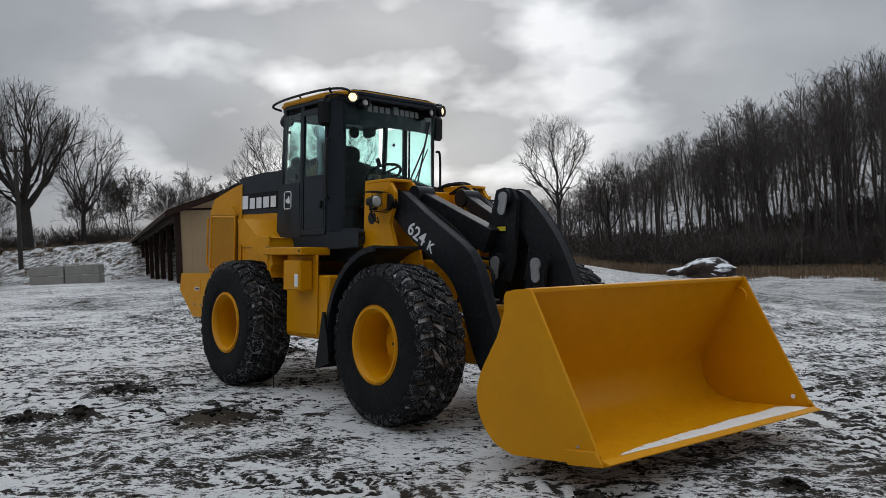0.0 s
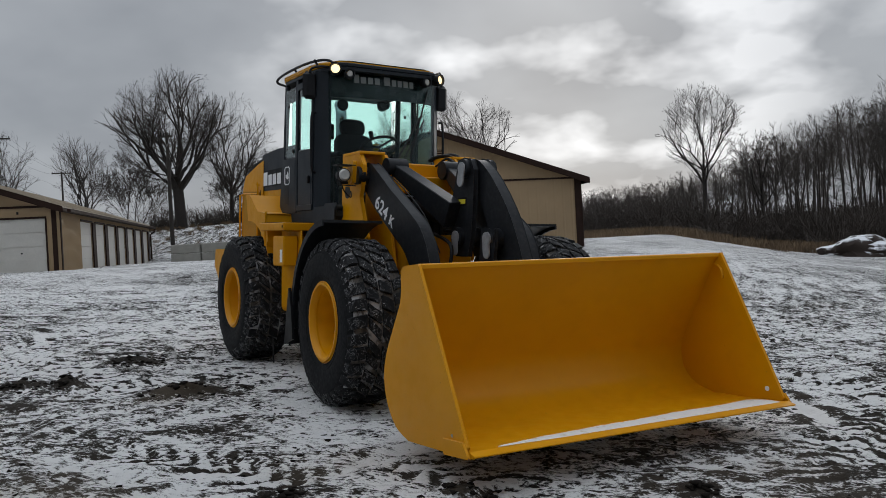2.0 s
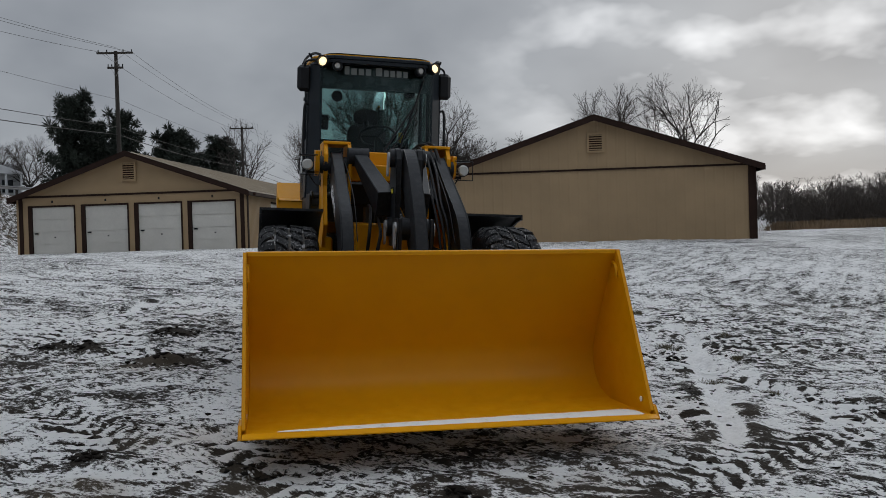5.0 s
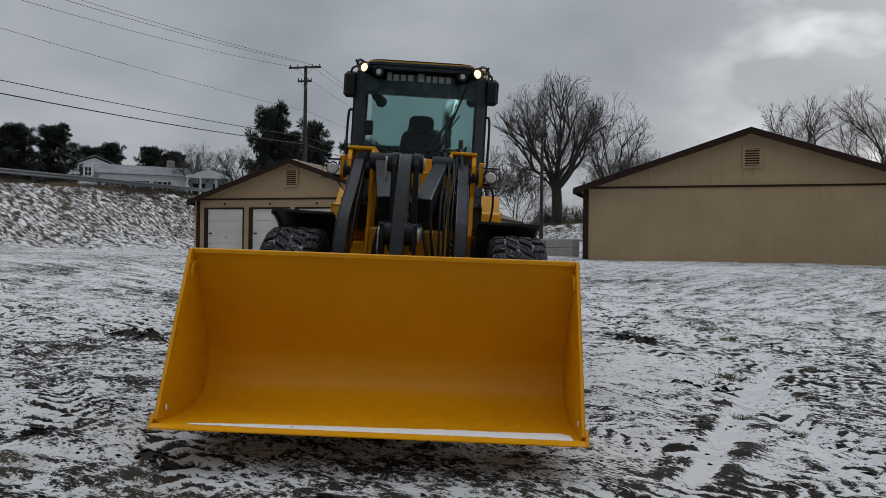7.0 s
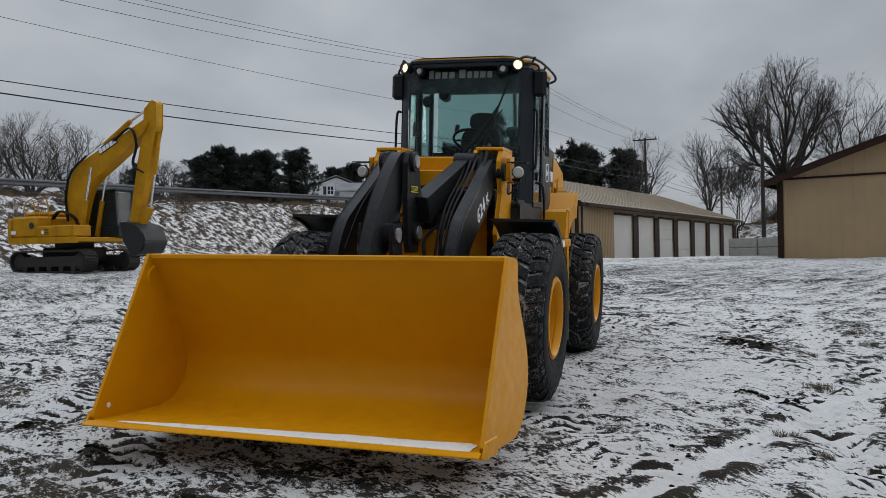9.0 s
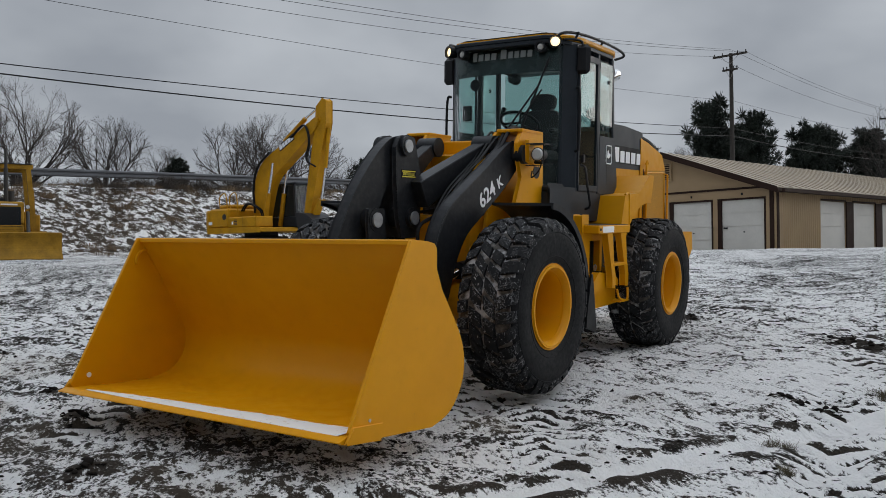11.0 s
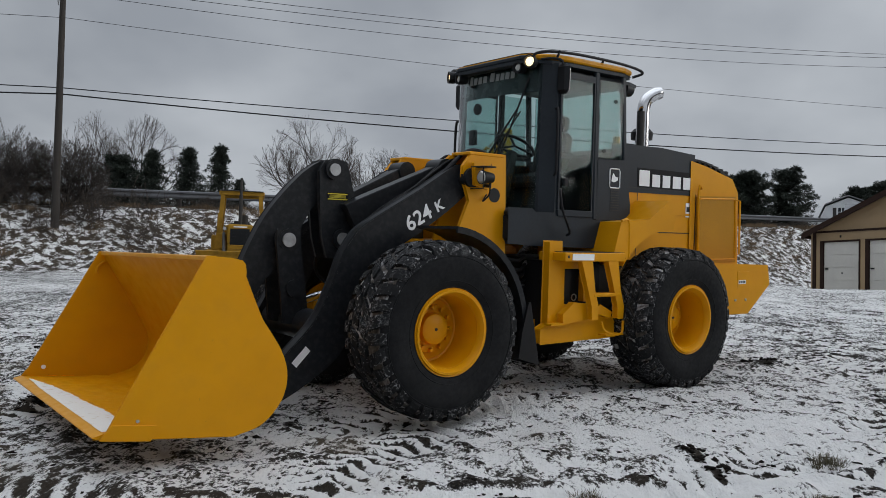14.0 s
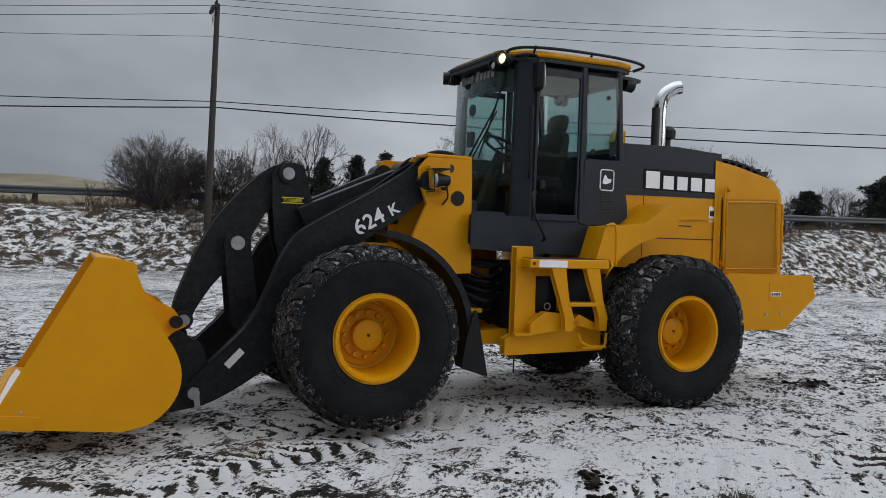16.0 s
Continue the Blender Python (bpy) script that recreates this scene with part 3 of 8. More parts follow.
def garage():
    W, L, he, ha = 8.16, 19.86, 2.13, 3.56
    a = radians(22.75)
    d = Vector((math.cos(a), math.sin(a), 0))
    at = Vector((-15.23, 24.05, 1.10)) - W * d
    root = empty("garage_row", pose(*at, 0, 0, 22.75), "tan steel storage garage with white doors and brown trim", "garage", kind="thing")
    dh = 1.80
    doors = [(0.050 * W, 0.250 * W), (0.290 * W, 0.490 * W), (0.528 * W, 0.728 * W), (0.765 * W, 0.965 * W)]
    # gable wall: piers, header and triangle round real openings
    xs = [0.0] + [v for p in doors for v in p] + [W]
    for i in range(0, len(xs), 2):
        part("pier", box(xs[i], xs[i + 1], 0, 0.12, -0.3, dh), TAN, root)
    part("wall_front", prism([(0, dh), (W, dh), (W, he), (W / 2, ha), (0, he)], 0, 0.12), TAN, root, "tan steel gable wall")
    part("gable_trim", box(0, W, -0.03, 0.0, he - 0.02, he + 0.05), BROWN, root, "dark brown trim strip")
    for x in (0.0, W - 0.10):
        part("corner_trim", box(x - 0.02, x + 0.12, -0.03, -0.001, -0.3, he - 0.02), BROWN, root)
    part("corner_trim", box(W + 0.121, W + 0.15, -0.03, 0.10, -0.3, he - 0.02), BROWN, root)
    for x0, x1 in doors:
        roll_door(root, x0 + 0.05, x1 - 0.03, dh - 0.03)
        part("door_jamb", box(x0 - 0.09, x0 + 0.05, -0.025, 0.05, -0.3, dh + 0.03), BROWN, root)
        part("door_jamb", box(x1 - 0.03, x1 + 0.02, -0.025, 0.05, -0.3, dh - 0.03), BROWN, root)
        part("door_head", box(x0 + 0.05, x1 + 0.02, -0.025, 0.05, dh - 0.03, dh + 0.03), BROWN, root)
        part("unit_plate", box((x0 + x1) / 2 - 0.03, (x0 + x1) / 2 + 0.03, -0.02, 0.0, dh + 0.12, dh + 0.20), DARK, root)
    gable_vent(root, W / 2, 2.93)
    # long side with its row of doors
    side = Matrix.Translation((W + 0.12, 0, 0)) @ pose(0, 0, 0, 0, 0, 90)
    first, step, wide = 2.92, 2.41, 1.85
    sx = [0.0]
    for i in range(7):
        sx += [first + i * step, first + i * step + wide]
    sx.append(L)
    sh = 1.78
    for i in range(0, len(sx), 2):
        part("pier", box(sx[i], sx[i + 1], 0, 0.12, -0.3, sh, m=side), TAN, root)
    part("wall_side", box(0, L, 0, 0.12, sh, he, m=side), TAN, root, "tan steel side wall over seven doors")
    bm = ribbed(first - 0.2, -0.3, he - 0.02, 0.14)
    bmesh.ops.transform(bm, matrix=side @ Matrix.Translation((0.1, -0.004, 0)), verts=bm.verts)
    part("ribbed_siding", bm, TAN, root)
    bm = ribbed(L - first, sh + 0.04, he - 0.02, 0.14)
    bmesh.ops.transform(bm, matrix=side @ Matrix.Translation((first, -0.004, 0)), verts=bm.verts)
    part("ribbed_siding", bm, TAN, root)
    for i in range(7):
        x0, x1 = first + i * step, first + i * step + wide
        roll_door(root, x0, x1, sh - 0.02, side, False)
        part("door_jamb", box(x1 + 0.01, min(L, x1 + step - wide - 0.01), -0.05, -0.005, -0.3, sh, m=side), BROWN, root, "dark brown pier between the doors")
        part("door_head", box(x0, x1, -0.04, -0.005, sh, sh + 0.05, m=side), BROWN, root)
    part("wall_back", prism([(0, -0.3), (W, -0.3), (W, he), (W / 2, ha), (0, he)], L - 0.12, L), TAN, root)
    part("wall_left", box(-0.12, 0, 0, L, -0.3, he), TAN, root)
    roof_and_trim(root, W, L, he, ha)
    part("gutter", box(W + 0.40, W + 0.50, -0.2, L + 0.2, he - 0.20, he - 0.10), BROWN, root, "dark brown gutter")
    part("downspout", tube([(W + 0.45, L + 0.1, he - 0.15), (W + 0.40, L + 0.1, he - 0.35), (W + 0.2, L + 0.1, he - 0.5), (W + 0.2, L + 0.1, 0)], 0.045), BROWN, root)


def machine_shed():
    W, L, he, ha = 9.71, 30.88, 2.36, 3.98
    a = radians(22.96)
    d = Vector((math.cos(a), math.sin(a), 0))
    at = Vector((0.95, 28.86, 1.0)) - W * d
    root = empty("machine_shed", pose(*at, 0, 0, 22.96), "tan steel machine shed with dark brown trim and open side", "shed", kind="thing")
    part("wall_front", prism([(0, -0.4), (W, -0.4), (W, he), (W / 2, ha), (0, he)], 0, 0.12), TAN, root, "plain tan steel gable wall")
    bm = ribbed(W - 0.24, 0.0, lambda x: he + (ha - he) * (1 - abs(x + 0.12 - W / 2) / (W / 2)) - 0.03, 0.30, 0.006)
    bmesh.ops.transform(bm, matrix=Matrix.Translation((0.12, -0.004, 0)), verts=bm.verts)
    part("ribbed_siding", bm, TAN, root)
    part("gable_trim", box(0, W, -0.04, -0.018, he - 0.03, he + 0.03), BROWN, root, "dark brown trim strip")
    part("base_trim", box(0.12, W - 0.12, -0.04, -0.018, -0.3, -0.02), BROWN, root)
    for x in (-0.03, W - 0.13):
        part("corner_trim", box(x, x + 0.16, -0.05, -0.002, -0.4, he - 0.03), BROWN, root, "dark brown corner trim")
    gable_vent(root, W / 2 + 0.05, 3.20, 0.40, 0.5)
    part("wall_back", prism([(0, -0.4), (W, -0.4), (W, he), (W / 2, ha), (0, he)], L - 0.12, L), TAN, root)
    part("wall_right", box(W + 0.001, W + 0.12, 0.0, L, -1.2, he), BROWN, root)
    # added sheet behind the posts, its shade painted in as near-black
    part("inner_wall", box(2.4, 2.5, 0.12, L - 0.12, -0.4, he), DEPTHSHADE, root)
    part("header", box(-0.02, 0.12, 0.121, L - 0.121, he - 0.30, he), BROWN, root)
    for i in range(11):
        y = 0.25 + i * (L - 0.6) / 10
        part("post", box(-0.02, 0.14, y, y + 0.16, -0.4, he - 0.30), BROWN, root, "dark wooden post of the open side")
    roof_and_trim(root, W, L, he, ha, 0.30)


garage()
machine_shed()


def concrete_block(x, y, rz):
    z = ground_z(x, y) - 0.05
    root = empty("concrete_block", pose(x, y, z, 0, 0, rz), "large grey precast concrete block resting on the snow", "concrete block", "row of concrete blocks")
    for i in range(2):
        part("course", box(-0.70, 0.70, -0.35, 0.35, i * 0.42 + 0.005 * i, i * 0.42 + 0.415), CONCRETE, root, bevel=0.03)


concrete_block(-16.60, 35.1, 2)
concrete_block(-15.16, 35.2, 5)

# ---- the wheel loader: x forward, y to its left, z up from the ground under the front axle ----
LOADER = Matrix.Translation((0.242, 7.969, 0.045)) @ pose(0, 0, 0, 0, 0, -49.89) @ pose(0, 0, 0, -3.0, 0, 0) @ pose(0, 0, 0, 0, 2.0, 0)
loader = empty("wheel_loader", LOADER, "yellow articulated wheel loader with black boom and wide yellow bucket", "wheel loader")
FRONT_X = 0.065


def lp(name, bm, material, parent=None, label="", **kw):
    return part(name, bm, material, parent or loader, label, **kw)


def beam(p, q, w0, h0, w1, h1, bm=None):
    """A tapered box from p to q: w along y, h across it in the upright plane."""
    bm = bm or bmesh.new()
    p, q = Vector(p), Vector(q)
    d = (q - p).normalized()
    up = Vector((0, 1, 0)).cross(d).normalized() * -1
    if up.z < 0:
        up = -up
    side = d.cross(up)
    rings = []
    for at, w, h in ((p, w0, h0), (q, w1, h1)):
        rings.append([bm.verts.new(at + side * a * w / 2 + up * b * h / 2) for a, b in ((-1, -1), (1, -1), (1, 1), (-1, 1))])
    for i in range(4):
        j = (i + 1) % 4
        bm.faces.new((rings[0][i], rings[0][j], rings[1][j], rings[1][i]))
    bm.faces.new(rings[0][::-1])
    bm.faces.new(rings[1])
    return bm


def curve2(points, steps=5):
    return [(p.x, p.z) for p in bend([(x, 0, z) for x, z in points], steps)]


def disc(x, y, z, r, t, bm=None, seg=20):
    return rod((x, y, z), (x, y + t, z), r, bm, seg)


# -- wheels --
def make_wheel(rear):
    """A wheel about its own centre, outer face towards +y."""
    r0 = [(0.285, 0.20), (0.322, 0.232), (0.346, 0.238), (0.349, 0.226), (0.340, 0.222), (0.330, 0.250), (0.312, 0.250), (0.300, 0.232), (0.286, 0.200), (0.280, 0.0), (0.270, -0.075), (0.250, -0.085), (0.246, -0.07), (0.200, -0.068), (0.195, -0.05), (0.128, -0.045), (0.122, 0.02), (0.108, 0.03), (0.02, 0.032)]
    hub = lathe([(0.295, -0.22)] + r0, seg=56)
    wheel = lp("wheel", hub, YELLOW, None, "yellow steel wheel with chunky snow-caked tyre", smooth=35)
    tyre = [(0.318, -0.21), (0.375, -0.240), (0.475, -0.262), (0.555, -0.262), (0.618, -0.246), (0.656, -0.205), (0.670, -0.14), (0.674, 0.0), (0.670, 0.14), (0.656, 0.205), (0.618, 0.246), (0.555, 0.262), (0.475, 0.262), (0.415, 0.254), (0.375, 0.244), (0.328, 0.222)]
    part("tyre", lathe(tyre, seg=72, closed=True), SIDEWALL, wheel, "black tyre sidewall", smooth=50)
    for a, b, rad in ((0.592, 0.2535, 0.004), (0.402, 0.2505, 0.004), (0.352, 0.2325, 0.006)):
        ring = [(a * math.cos(t * math.pi / 36), b, a * math.sin(t * math.pi / 36)) for t in range(72)]
        part("sidewall_rib", tube(ring, rad, closed=True, seg=6), SIDEWALL, wheel)
    # tread: staggered rows of separate rock lugs, the outer two wrapping the shoulders
    rng = random.Random(5 + rear)
    bm = bmesh.new()
    n = 32

    def lug(a0, width, ys, tops, slant):
        lo, hi = [], []
        for i, (y, (rb, rt)) in enumerate(zip(ys, tops)):
            da = slant * (i / (len(ys) - 1) - 0.5)
            for s in (-1, 1):
                a = a0 + da + s * width / 2
                lo.append(bm.verts.new((rb * math.cos(a), y, rb * math.sin(a))))
                a = a0 + da + s * width * 0.42
                ri = rt + rng.uniform(-0.006, 0.003)
                hi.append(bm.verts.new((ri * math.cos(a), y * 0.99 + rng.uniform(-0.008, 0.008), ri * math.sin(a))))
        k = len(ys)
        for i in range(k - 1):
            bm.faces.new((hi[2 * i], hi[2 * i + 1], hi[2 * i + 3], hi[2 * i + 2]))
            bm.faces.new((lo[2 * i], hi[2 * i], hi[2 * i + 2], lo[2 * i + 2]))
            bm.faces.new((lo[2 * i + 1], lo[2 * i + 3], hi[2 * i + 3], hi[2 * i + 1]))
        bm.faces.new((lo[0], lo[1], hi[1], hi[0]))
        bm.faces.new((lo[-2], hi[-2], hi[-1], lo[-1]))

    for i in range(n):
        a = 2 * math.pi * i / n
        w = 2 * math.pi / n
        j = lambda: rng.uniform(-0.005, 0.003)
        for s in (1, -1):
            off = 0 if s == 1 else w / 2
            g = rng.uniform(0.70, 0.84)
            lug(a + off + rng.uniform(-0.012, 0.012), w * g, [s * v for v in (0.128, 0.175, 0.213, 0.240, 0.254)], [(0.66, 0.706 + j()), (0.66, 0.705 + j()), (0.64, 0.693 + j()), (0.62, 0.662), (0.60, 0.618)], s * 0.06 + rng.uniform(-0.06, 0.06))
            lug(a + off + w / 2 + rng.uniform(-0.015, 0.015), w * rng.uniform(0.70, 0.86), [s * v for v in (0.012, 0.062, 0.112)], [(0.66, 0.708 + j()), (0.66, 0.712 + j()), (0.66, 0.707 + j())], s * -0.10 + rng.uniform(-0.06, 0.06))
    part("tread", bm, TREAD, wheel, "deep lugged tread flecked with snow and mud")
    part("packed_snow", lathe([(0.656, -0.224), (0.676, -0.17), (0.682, 0.0), (0.676, 0.17), (0.656, 0.224), (0.57, 0.20), (0.57, -0.20)], seg=64, closed=True), PACKED, wheel, "snow packed between the lugs", smooth=50)
    for i in range(12):
        a = 2 * math.pi * (i + 0.5) / 12
        part("wheel_nut", rod((0.172 * math.cos(a), -0.05, 0.172 * math.sin(a)), (0.172 * math.cos(a), -0.012, 0.172 * math.sin(a)), 0.017, seg=6), YELLOW, wheel)
    part("hub_plug", rod((0, 0.032, 0), (0, 0.040, 0), 0.012, seg=10), SOOT, wheel)
    return wheel


def wheel_copy(w, m):
    made = w.copy()
    scene.collection.objects.link(made)
    made.matrix_basis = m
    for c in w.children:
        k = c.copy()
        scene.collection.objects.link(k)
        k.parent = made
    return made


wheel = make_wheel(False)
wheel.matrix_basis = pose(0.052, 1.022, 0.745, 0, 14, -1)
wheel_copy(wheel, pose(0.0, -0.967, 0.706, 0, -40, 179))
wheel_copy(wheel, pose(-2.945, 1.022, 0.722, 0, 71, 0))
wheel_copy(wheel, pose(-2.955, -0.945, 0.718, 0, 25, 180))
for x, z in ((0.026, 0.725), (-2.95, 0.72)):
    lp("axle", lathe([(0.12, -0.80), (0.16, -0.75), (0.14, -0.4), (0.20, -0.2), (0.22, 0.0), (0.20, 0.2), (0.14, 0.4), (0.16, 0.75), (0.12, 0.80)], seg=20, m=Matrix.Translation((x, 0, z))), YELLOW, None, "yellow axle housing", smooth=True)

# -- bucket --
BW = 1.285
inner = curve2([(2.035, 1.285), (1.86, 0.98), (1.70, 0.68)], 3)[:-1] + curve2([(1.70, 0.68), (1.635, 0.50), (1.665, 0.33), (1.79, 0.215), (1.97, 0.170)], 5) + [(2.30, 0.185), (2.66, 0.215)]
outer = [(2.66, 0.190), (2.30, 0.155), (1.90, 0.125)] + curve2([(1.90, 0.125), (1.72, 0.165), (1.585, 0.29), (1.525, 0.48), (1.55, 0.65)], 4)[1:] + [(1.68, 0.90), (1.80, 1.20), (1.815, 1.265), (2.01, 1.30)]
bucket = lp("bucket", prism(inner + outer, -BW, BW), YELLOW, None, "wide yellow general purpose bucket lowered near the snow", smooth=25)
side = [(2.055, 1.305), (1.90, 1.292), (1.825, 1.275), (1.805, 1.25), (1.80, 1.20)] + curve2([(1.805, 1.13), (1.775, 1.02), (1.66, 0.84), (1.545, 0.65), (1.503, 0.48), (1.545, 0.31), (1.68, 0.165), (1.87, 0.108)], 4) + [(2.48, 0.165), (2.61, 0.20), (2.635, 0.235), (2.60, 0.30)]
for s in (1, -1):
    lp("side_plate", prism(side, s * (BW + 0.001), s * (BW + 0.024)), YELLOW, bucket, bevel=0.004)
    lp("side_cutter", prism([(2.68, 0.185), (2.40, 0.150), (2.36, 0.235), (2.62, 0.262)], s * (BW + 0.0245), s * (BW + 0.044)), YELLOW, bucket, bevel=0.005)
    lp("drain_hole", disc(2.50, s * (BW - 0.004) , 0.285, 0.019, s * -0.003), WHITE, bucket, "pale bolt head in the side plate")
    lp("drain_hole", disc(2.47, s * (BW + 0.0245), 0.275, 0.011, s * 0.003), PIN, bucket)
    lp("lifting_lug", tube([(1.985 + 0.10 * math.sin(t), s * (BW - 0.006), 1.13 + 0.085 * math.cos(t)) for t in [k * math.pi / 9 - 0.9 for k in range(9)]], 0.012, seg=6), YELLOW, bucket)
lp("cutting_edge", prism([(2.70, 0.190), (2.42, 0.150), (2.42, 0.168), (2.66, 0.196)], -BW - 0.02, BW + 0.02), YELLOW, bucket, "scuffed yellow cutting edge", bevel=0.004)
lp("lip", prism([(2.661, 0.190), (2.725, 0.196), (2.725, 0.203), (2.664, 0.2175), (2.661, 0.2175)], -BW - 0.02, BW + 0.02), YELLOW, bucket)
lp("top_stiffener", box(1.985, 2.05, -BW, BW, 1.272, 1.308), YELLOW, bucket, bevel=0.006)
for s in (1, -1):
    lp("gusset", prism([(1.86, 1.20), (1.79, 1.10), (1.60, 0.95), (1.50, 0.90), (1.41, 0.765), (1.50, 0.72), (1.56, 0.66)], s * 0.60 - 0.045, s * 0.60 + 0.045), YELLOW, bucket, bevel=0.006)
    lp("pin_boss", rod((1.475, s * 0.60 - 0.075, 0.80), (1.475, s * 0.60 + 0.075, 0.80), 0.05), BLACK, bucket, smooth=True)

bucket.matrix_basis = pose(-0.05, 0.05, 0.039, 1.6, 0, -1.2) @ Matrix.Diagonal((1, 1, 0.9576, 1))

# -- boom --
arm_top = curve2([(-0.63, 2.10), (-0.50, 2.10), (-0.15, 1.89), (0.15, 1.72), (0.36, 1.60), (0.50, 1.50), (0.62, 1.33), (0.72, 1.08), (0.86, 0.80), (1.08, 0.57), (1.30, 0.36)], 4)
arm_low = curve2([(1.36, 0.25), (1.27, 0.165), (1.10, 0.215), (0.86, 0.35), (0.64, 0.52), (0.50, 0.78), (0.38, 1.08), (0.22, 1.30), (-0.06, 1.48), (-0.40, 1.70), (-0.68, 1.92)], 4)
boom = lp("boom", rod((0.72, -0.44, 0.72), (0.72, 0.44, 0.72), 0.13, seg=24), BLACK, None, "black painted loader boom", smooth=True)
for s in (1, -1):
    lp("boom_arm", prism(arm_top + arm_low, s * 0.455, s * 0.555), BLACK, boom, bevel=0.008)
    lp("boom_foot_pin", disc(1.285, s * 0.561, 0.26, 0.045, s * 0.03), PIN, boom)
    lp("pin_keeper", prism([(1.30, 0.31), (1.25, 0.30), (1.23, 0.15), (1.27, 0.14)], s * 0.565, s * 0.58), PIN, boom)
    m = Matrix.Translation((0.98, s * 0.562, 0.52)) @ pose(0, 0, 0, 0, 46, 0)
    lp("reflector", box(-0.085, 0.085, -0.002, 0.002, -0.028, 0.028, m=m), WHITE, boom, "pale reflective strip")
    lp("edge_weld", tube([(x, s * 0.556, z + 0.002) for x, z in arm_top[8:40]], 0.006, seg=5), BLACK, boom)
    lp("arm_pivot", rod((-0.60, s * 0.40, 2.0), (-0.60, s * 0.66, 2.0), 0.085, seg=20), BLACK, boom, smooth=True)

# bellcrank: one thick curved plate, with a forked rear lobe
curved = curve2([(0.42, 2.085), (0.55, 2.085), (0.70, 2.00), (0.88, 1.83), (1.06, 1.61), (1.20, 1.36), (1.31, 1.10), (1.385, 0.87), (1.36, 0.73), (1.27, 0.70), (1.225, 0.84), (1.10, 1.04), (0.96, 1.20), (0.84, 1.33), (0.76, 1.50), (0.63, 1.72), (0.55, 1.76), (0.40, 1.80)], 4)
crank = lp("bellcrank", prism(curved, -0.045, 0.055), BLACK, None, "black curved bellcrank of the bucket linkage", bevel=0.006)
lobe = [(0.36, 2.085), (0.46, 2.105), (0.56, 2.085), (0.61, 2.00), (0.60, 1.72), (0.57, 1.44), (0.52, 1.27), (0.33, 1.27), (0.27, 1.40), (0.26, 1.75)]
for y0, y1 in ((0.075, 0.12), (-0.11, -0.065)):
    lp("crank_fork", prism(lobe, y0, y1), BLACK, crank, bevel=0.006)
for x, z, r in ((0.49, 2.015, 0.052), (0.395, 1.43, 0.055), (0.90, 1.415, 0.058), (1.315, 0.775, 0.048)):
    lp("boss", rod((x, -0.15, z), (x, 0.15, z), r * 1.55, seg=24), BLACK, crank, smooth=True)
    for s in (1, -1):
        lp("pin_cap", disc(x, s * 0.151, z, r, s * 0.014, seg=24), PIN, crank, "pale steel pin cap")
for x, z, a in ((0.49, 2.015, 12), (0.395, 1.43, 0), (0.90, 1.415, -8)):
    m = Matrix.Translation((x, -0.155, z - 0.055)) @ pose(0, 0, 0, 0, a, 0)
    lp("keeper_plate", prism([(0.048 * math.sin(t) , 0.048 * math.cos(t) + (0.055 if math.cos(t) > 0 else -0.055)) for t in [k * math.pi / 8 for k in range(16)]], -0.012, 0.0, m=m), PIN, crank, "pale steel keeper plate")
for s in (1, -1):
    lp("link_plate", prism([(0.80, 1.50), (0.99, 1.50), (1.00, 1.40), (0.955, 1.0), (0.93, 0.74), (0.70, 0.70), (0.74, 1.02), (0.79, 1.35)], s * 0.115, s * 0.145), BLACK, crank, bevel=0.006)
    lp("link_cap", disc(0.85, s * 0.146, 1.02, 0.07, s * 0.03), BLACK, crank, smooth=True)
lp("crank_decal", box(0.335, 0.545, 0.1205, 0.1225, 1.755, 1.825), BLACKDECAL, crank, "small black and yellow warning decal")
lp("decal_border", box(0.345, 0.535, 0.1226, 0.1240, 1.763, 1.772), YDECAL, crank)
lp("decal_border", box(0.345, 0.535, 0.1226, 0.1240, 1.808, 1.817), YDECAL, crank)
for k in range(3):
    lp("decal_line", box(0.36, 0.52, 0.1226, 0.1240, 1.780 + k * 0.009, 1.784 + k * 0.009), YDECAL, crank)
lp("crank_decal", box(0.36, 0.50, -0.1125, -0.1105, 1.70, 1.77), BLACKDECAL, crank)
lp("decal_border", box(0.375, 0.485, -0.1140, -0.1126, 1.715, 1.755), YDECAL, crank)

# bucket coupler behind the bucket
coupler = lp("coupler", box(1.30, 1.50, -0.50, 0.50, 0.30, 0.42), BLACK, None, "black quick coupler frame")
for s in (1, -1):
    lp("coupler_plate", prism([(1.20, 0.16), (1.44, 0.12), (1.46, 0.30), (1.52, 0.70), (1.46, 0.76), (1.38, 0.72), (1.22, 0.62), (1.16, 0.40)], s * 0.40, s * 0.52), BLACK, coupler, bevel=0.006)
    lp("coupler_hook", rod((1.47, s * 0.36, 0.70), (1.47, s * 0.58, 0.70), 0.065), BLACK, coupler, smooth=True)

# lift cylinders and their wedge-shaped arms running in to the bellcrank
for s in (1, -1):
    lp("tilt_arm", beam((-0.50, s * 0.29, 2.08), (0.36, s * 0.155, 1.62), 0.12, 0.10, 0.15, 0.24), BLACK, boom, bevel=0.006)
    lp("tilt_arm_pin", rod((-0.50, s * 0.20, 2.08), (-0.50, s * 0.40, 2.08), 0.09, seg=20), BLACK, boom, smooth=True)
    lp("lift_cylinder", rod((-0.75, s * 0.34, 1.05), (0.02, s * 0.36, 0.98), 0.075, seg=18), BLACK, boom, smooth=True)
    lp("lift_rod", rod((0.02, s * 0.36, 0.98), (0.50, s * 0.38, 0.86), 0.038, seg=14), CHROME, boom, smooth=True)
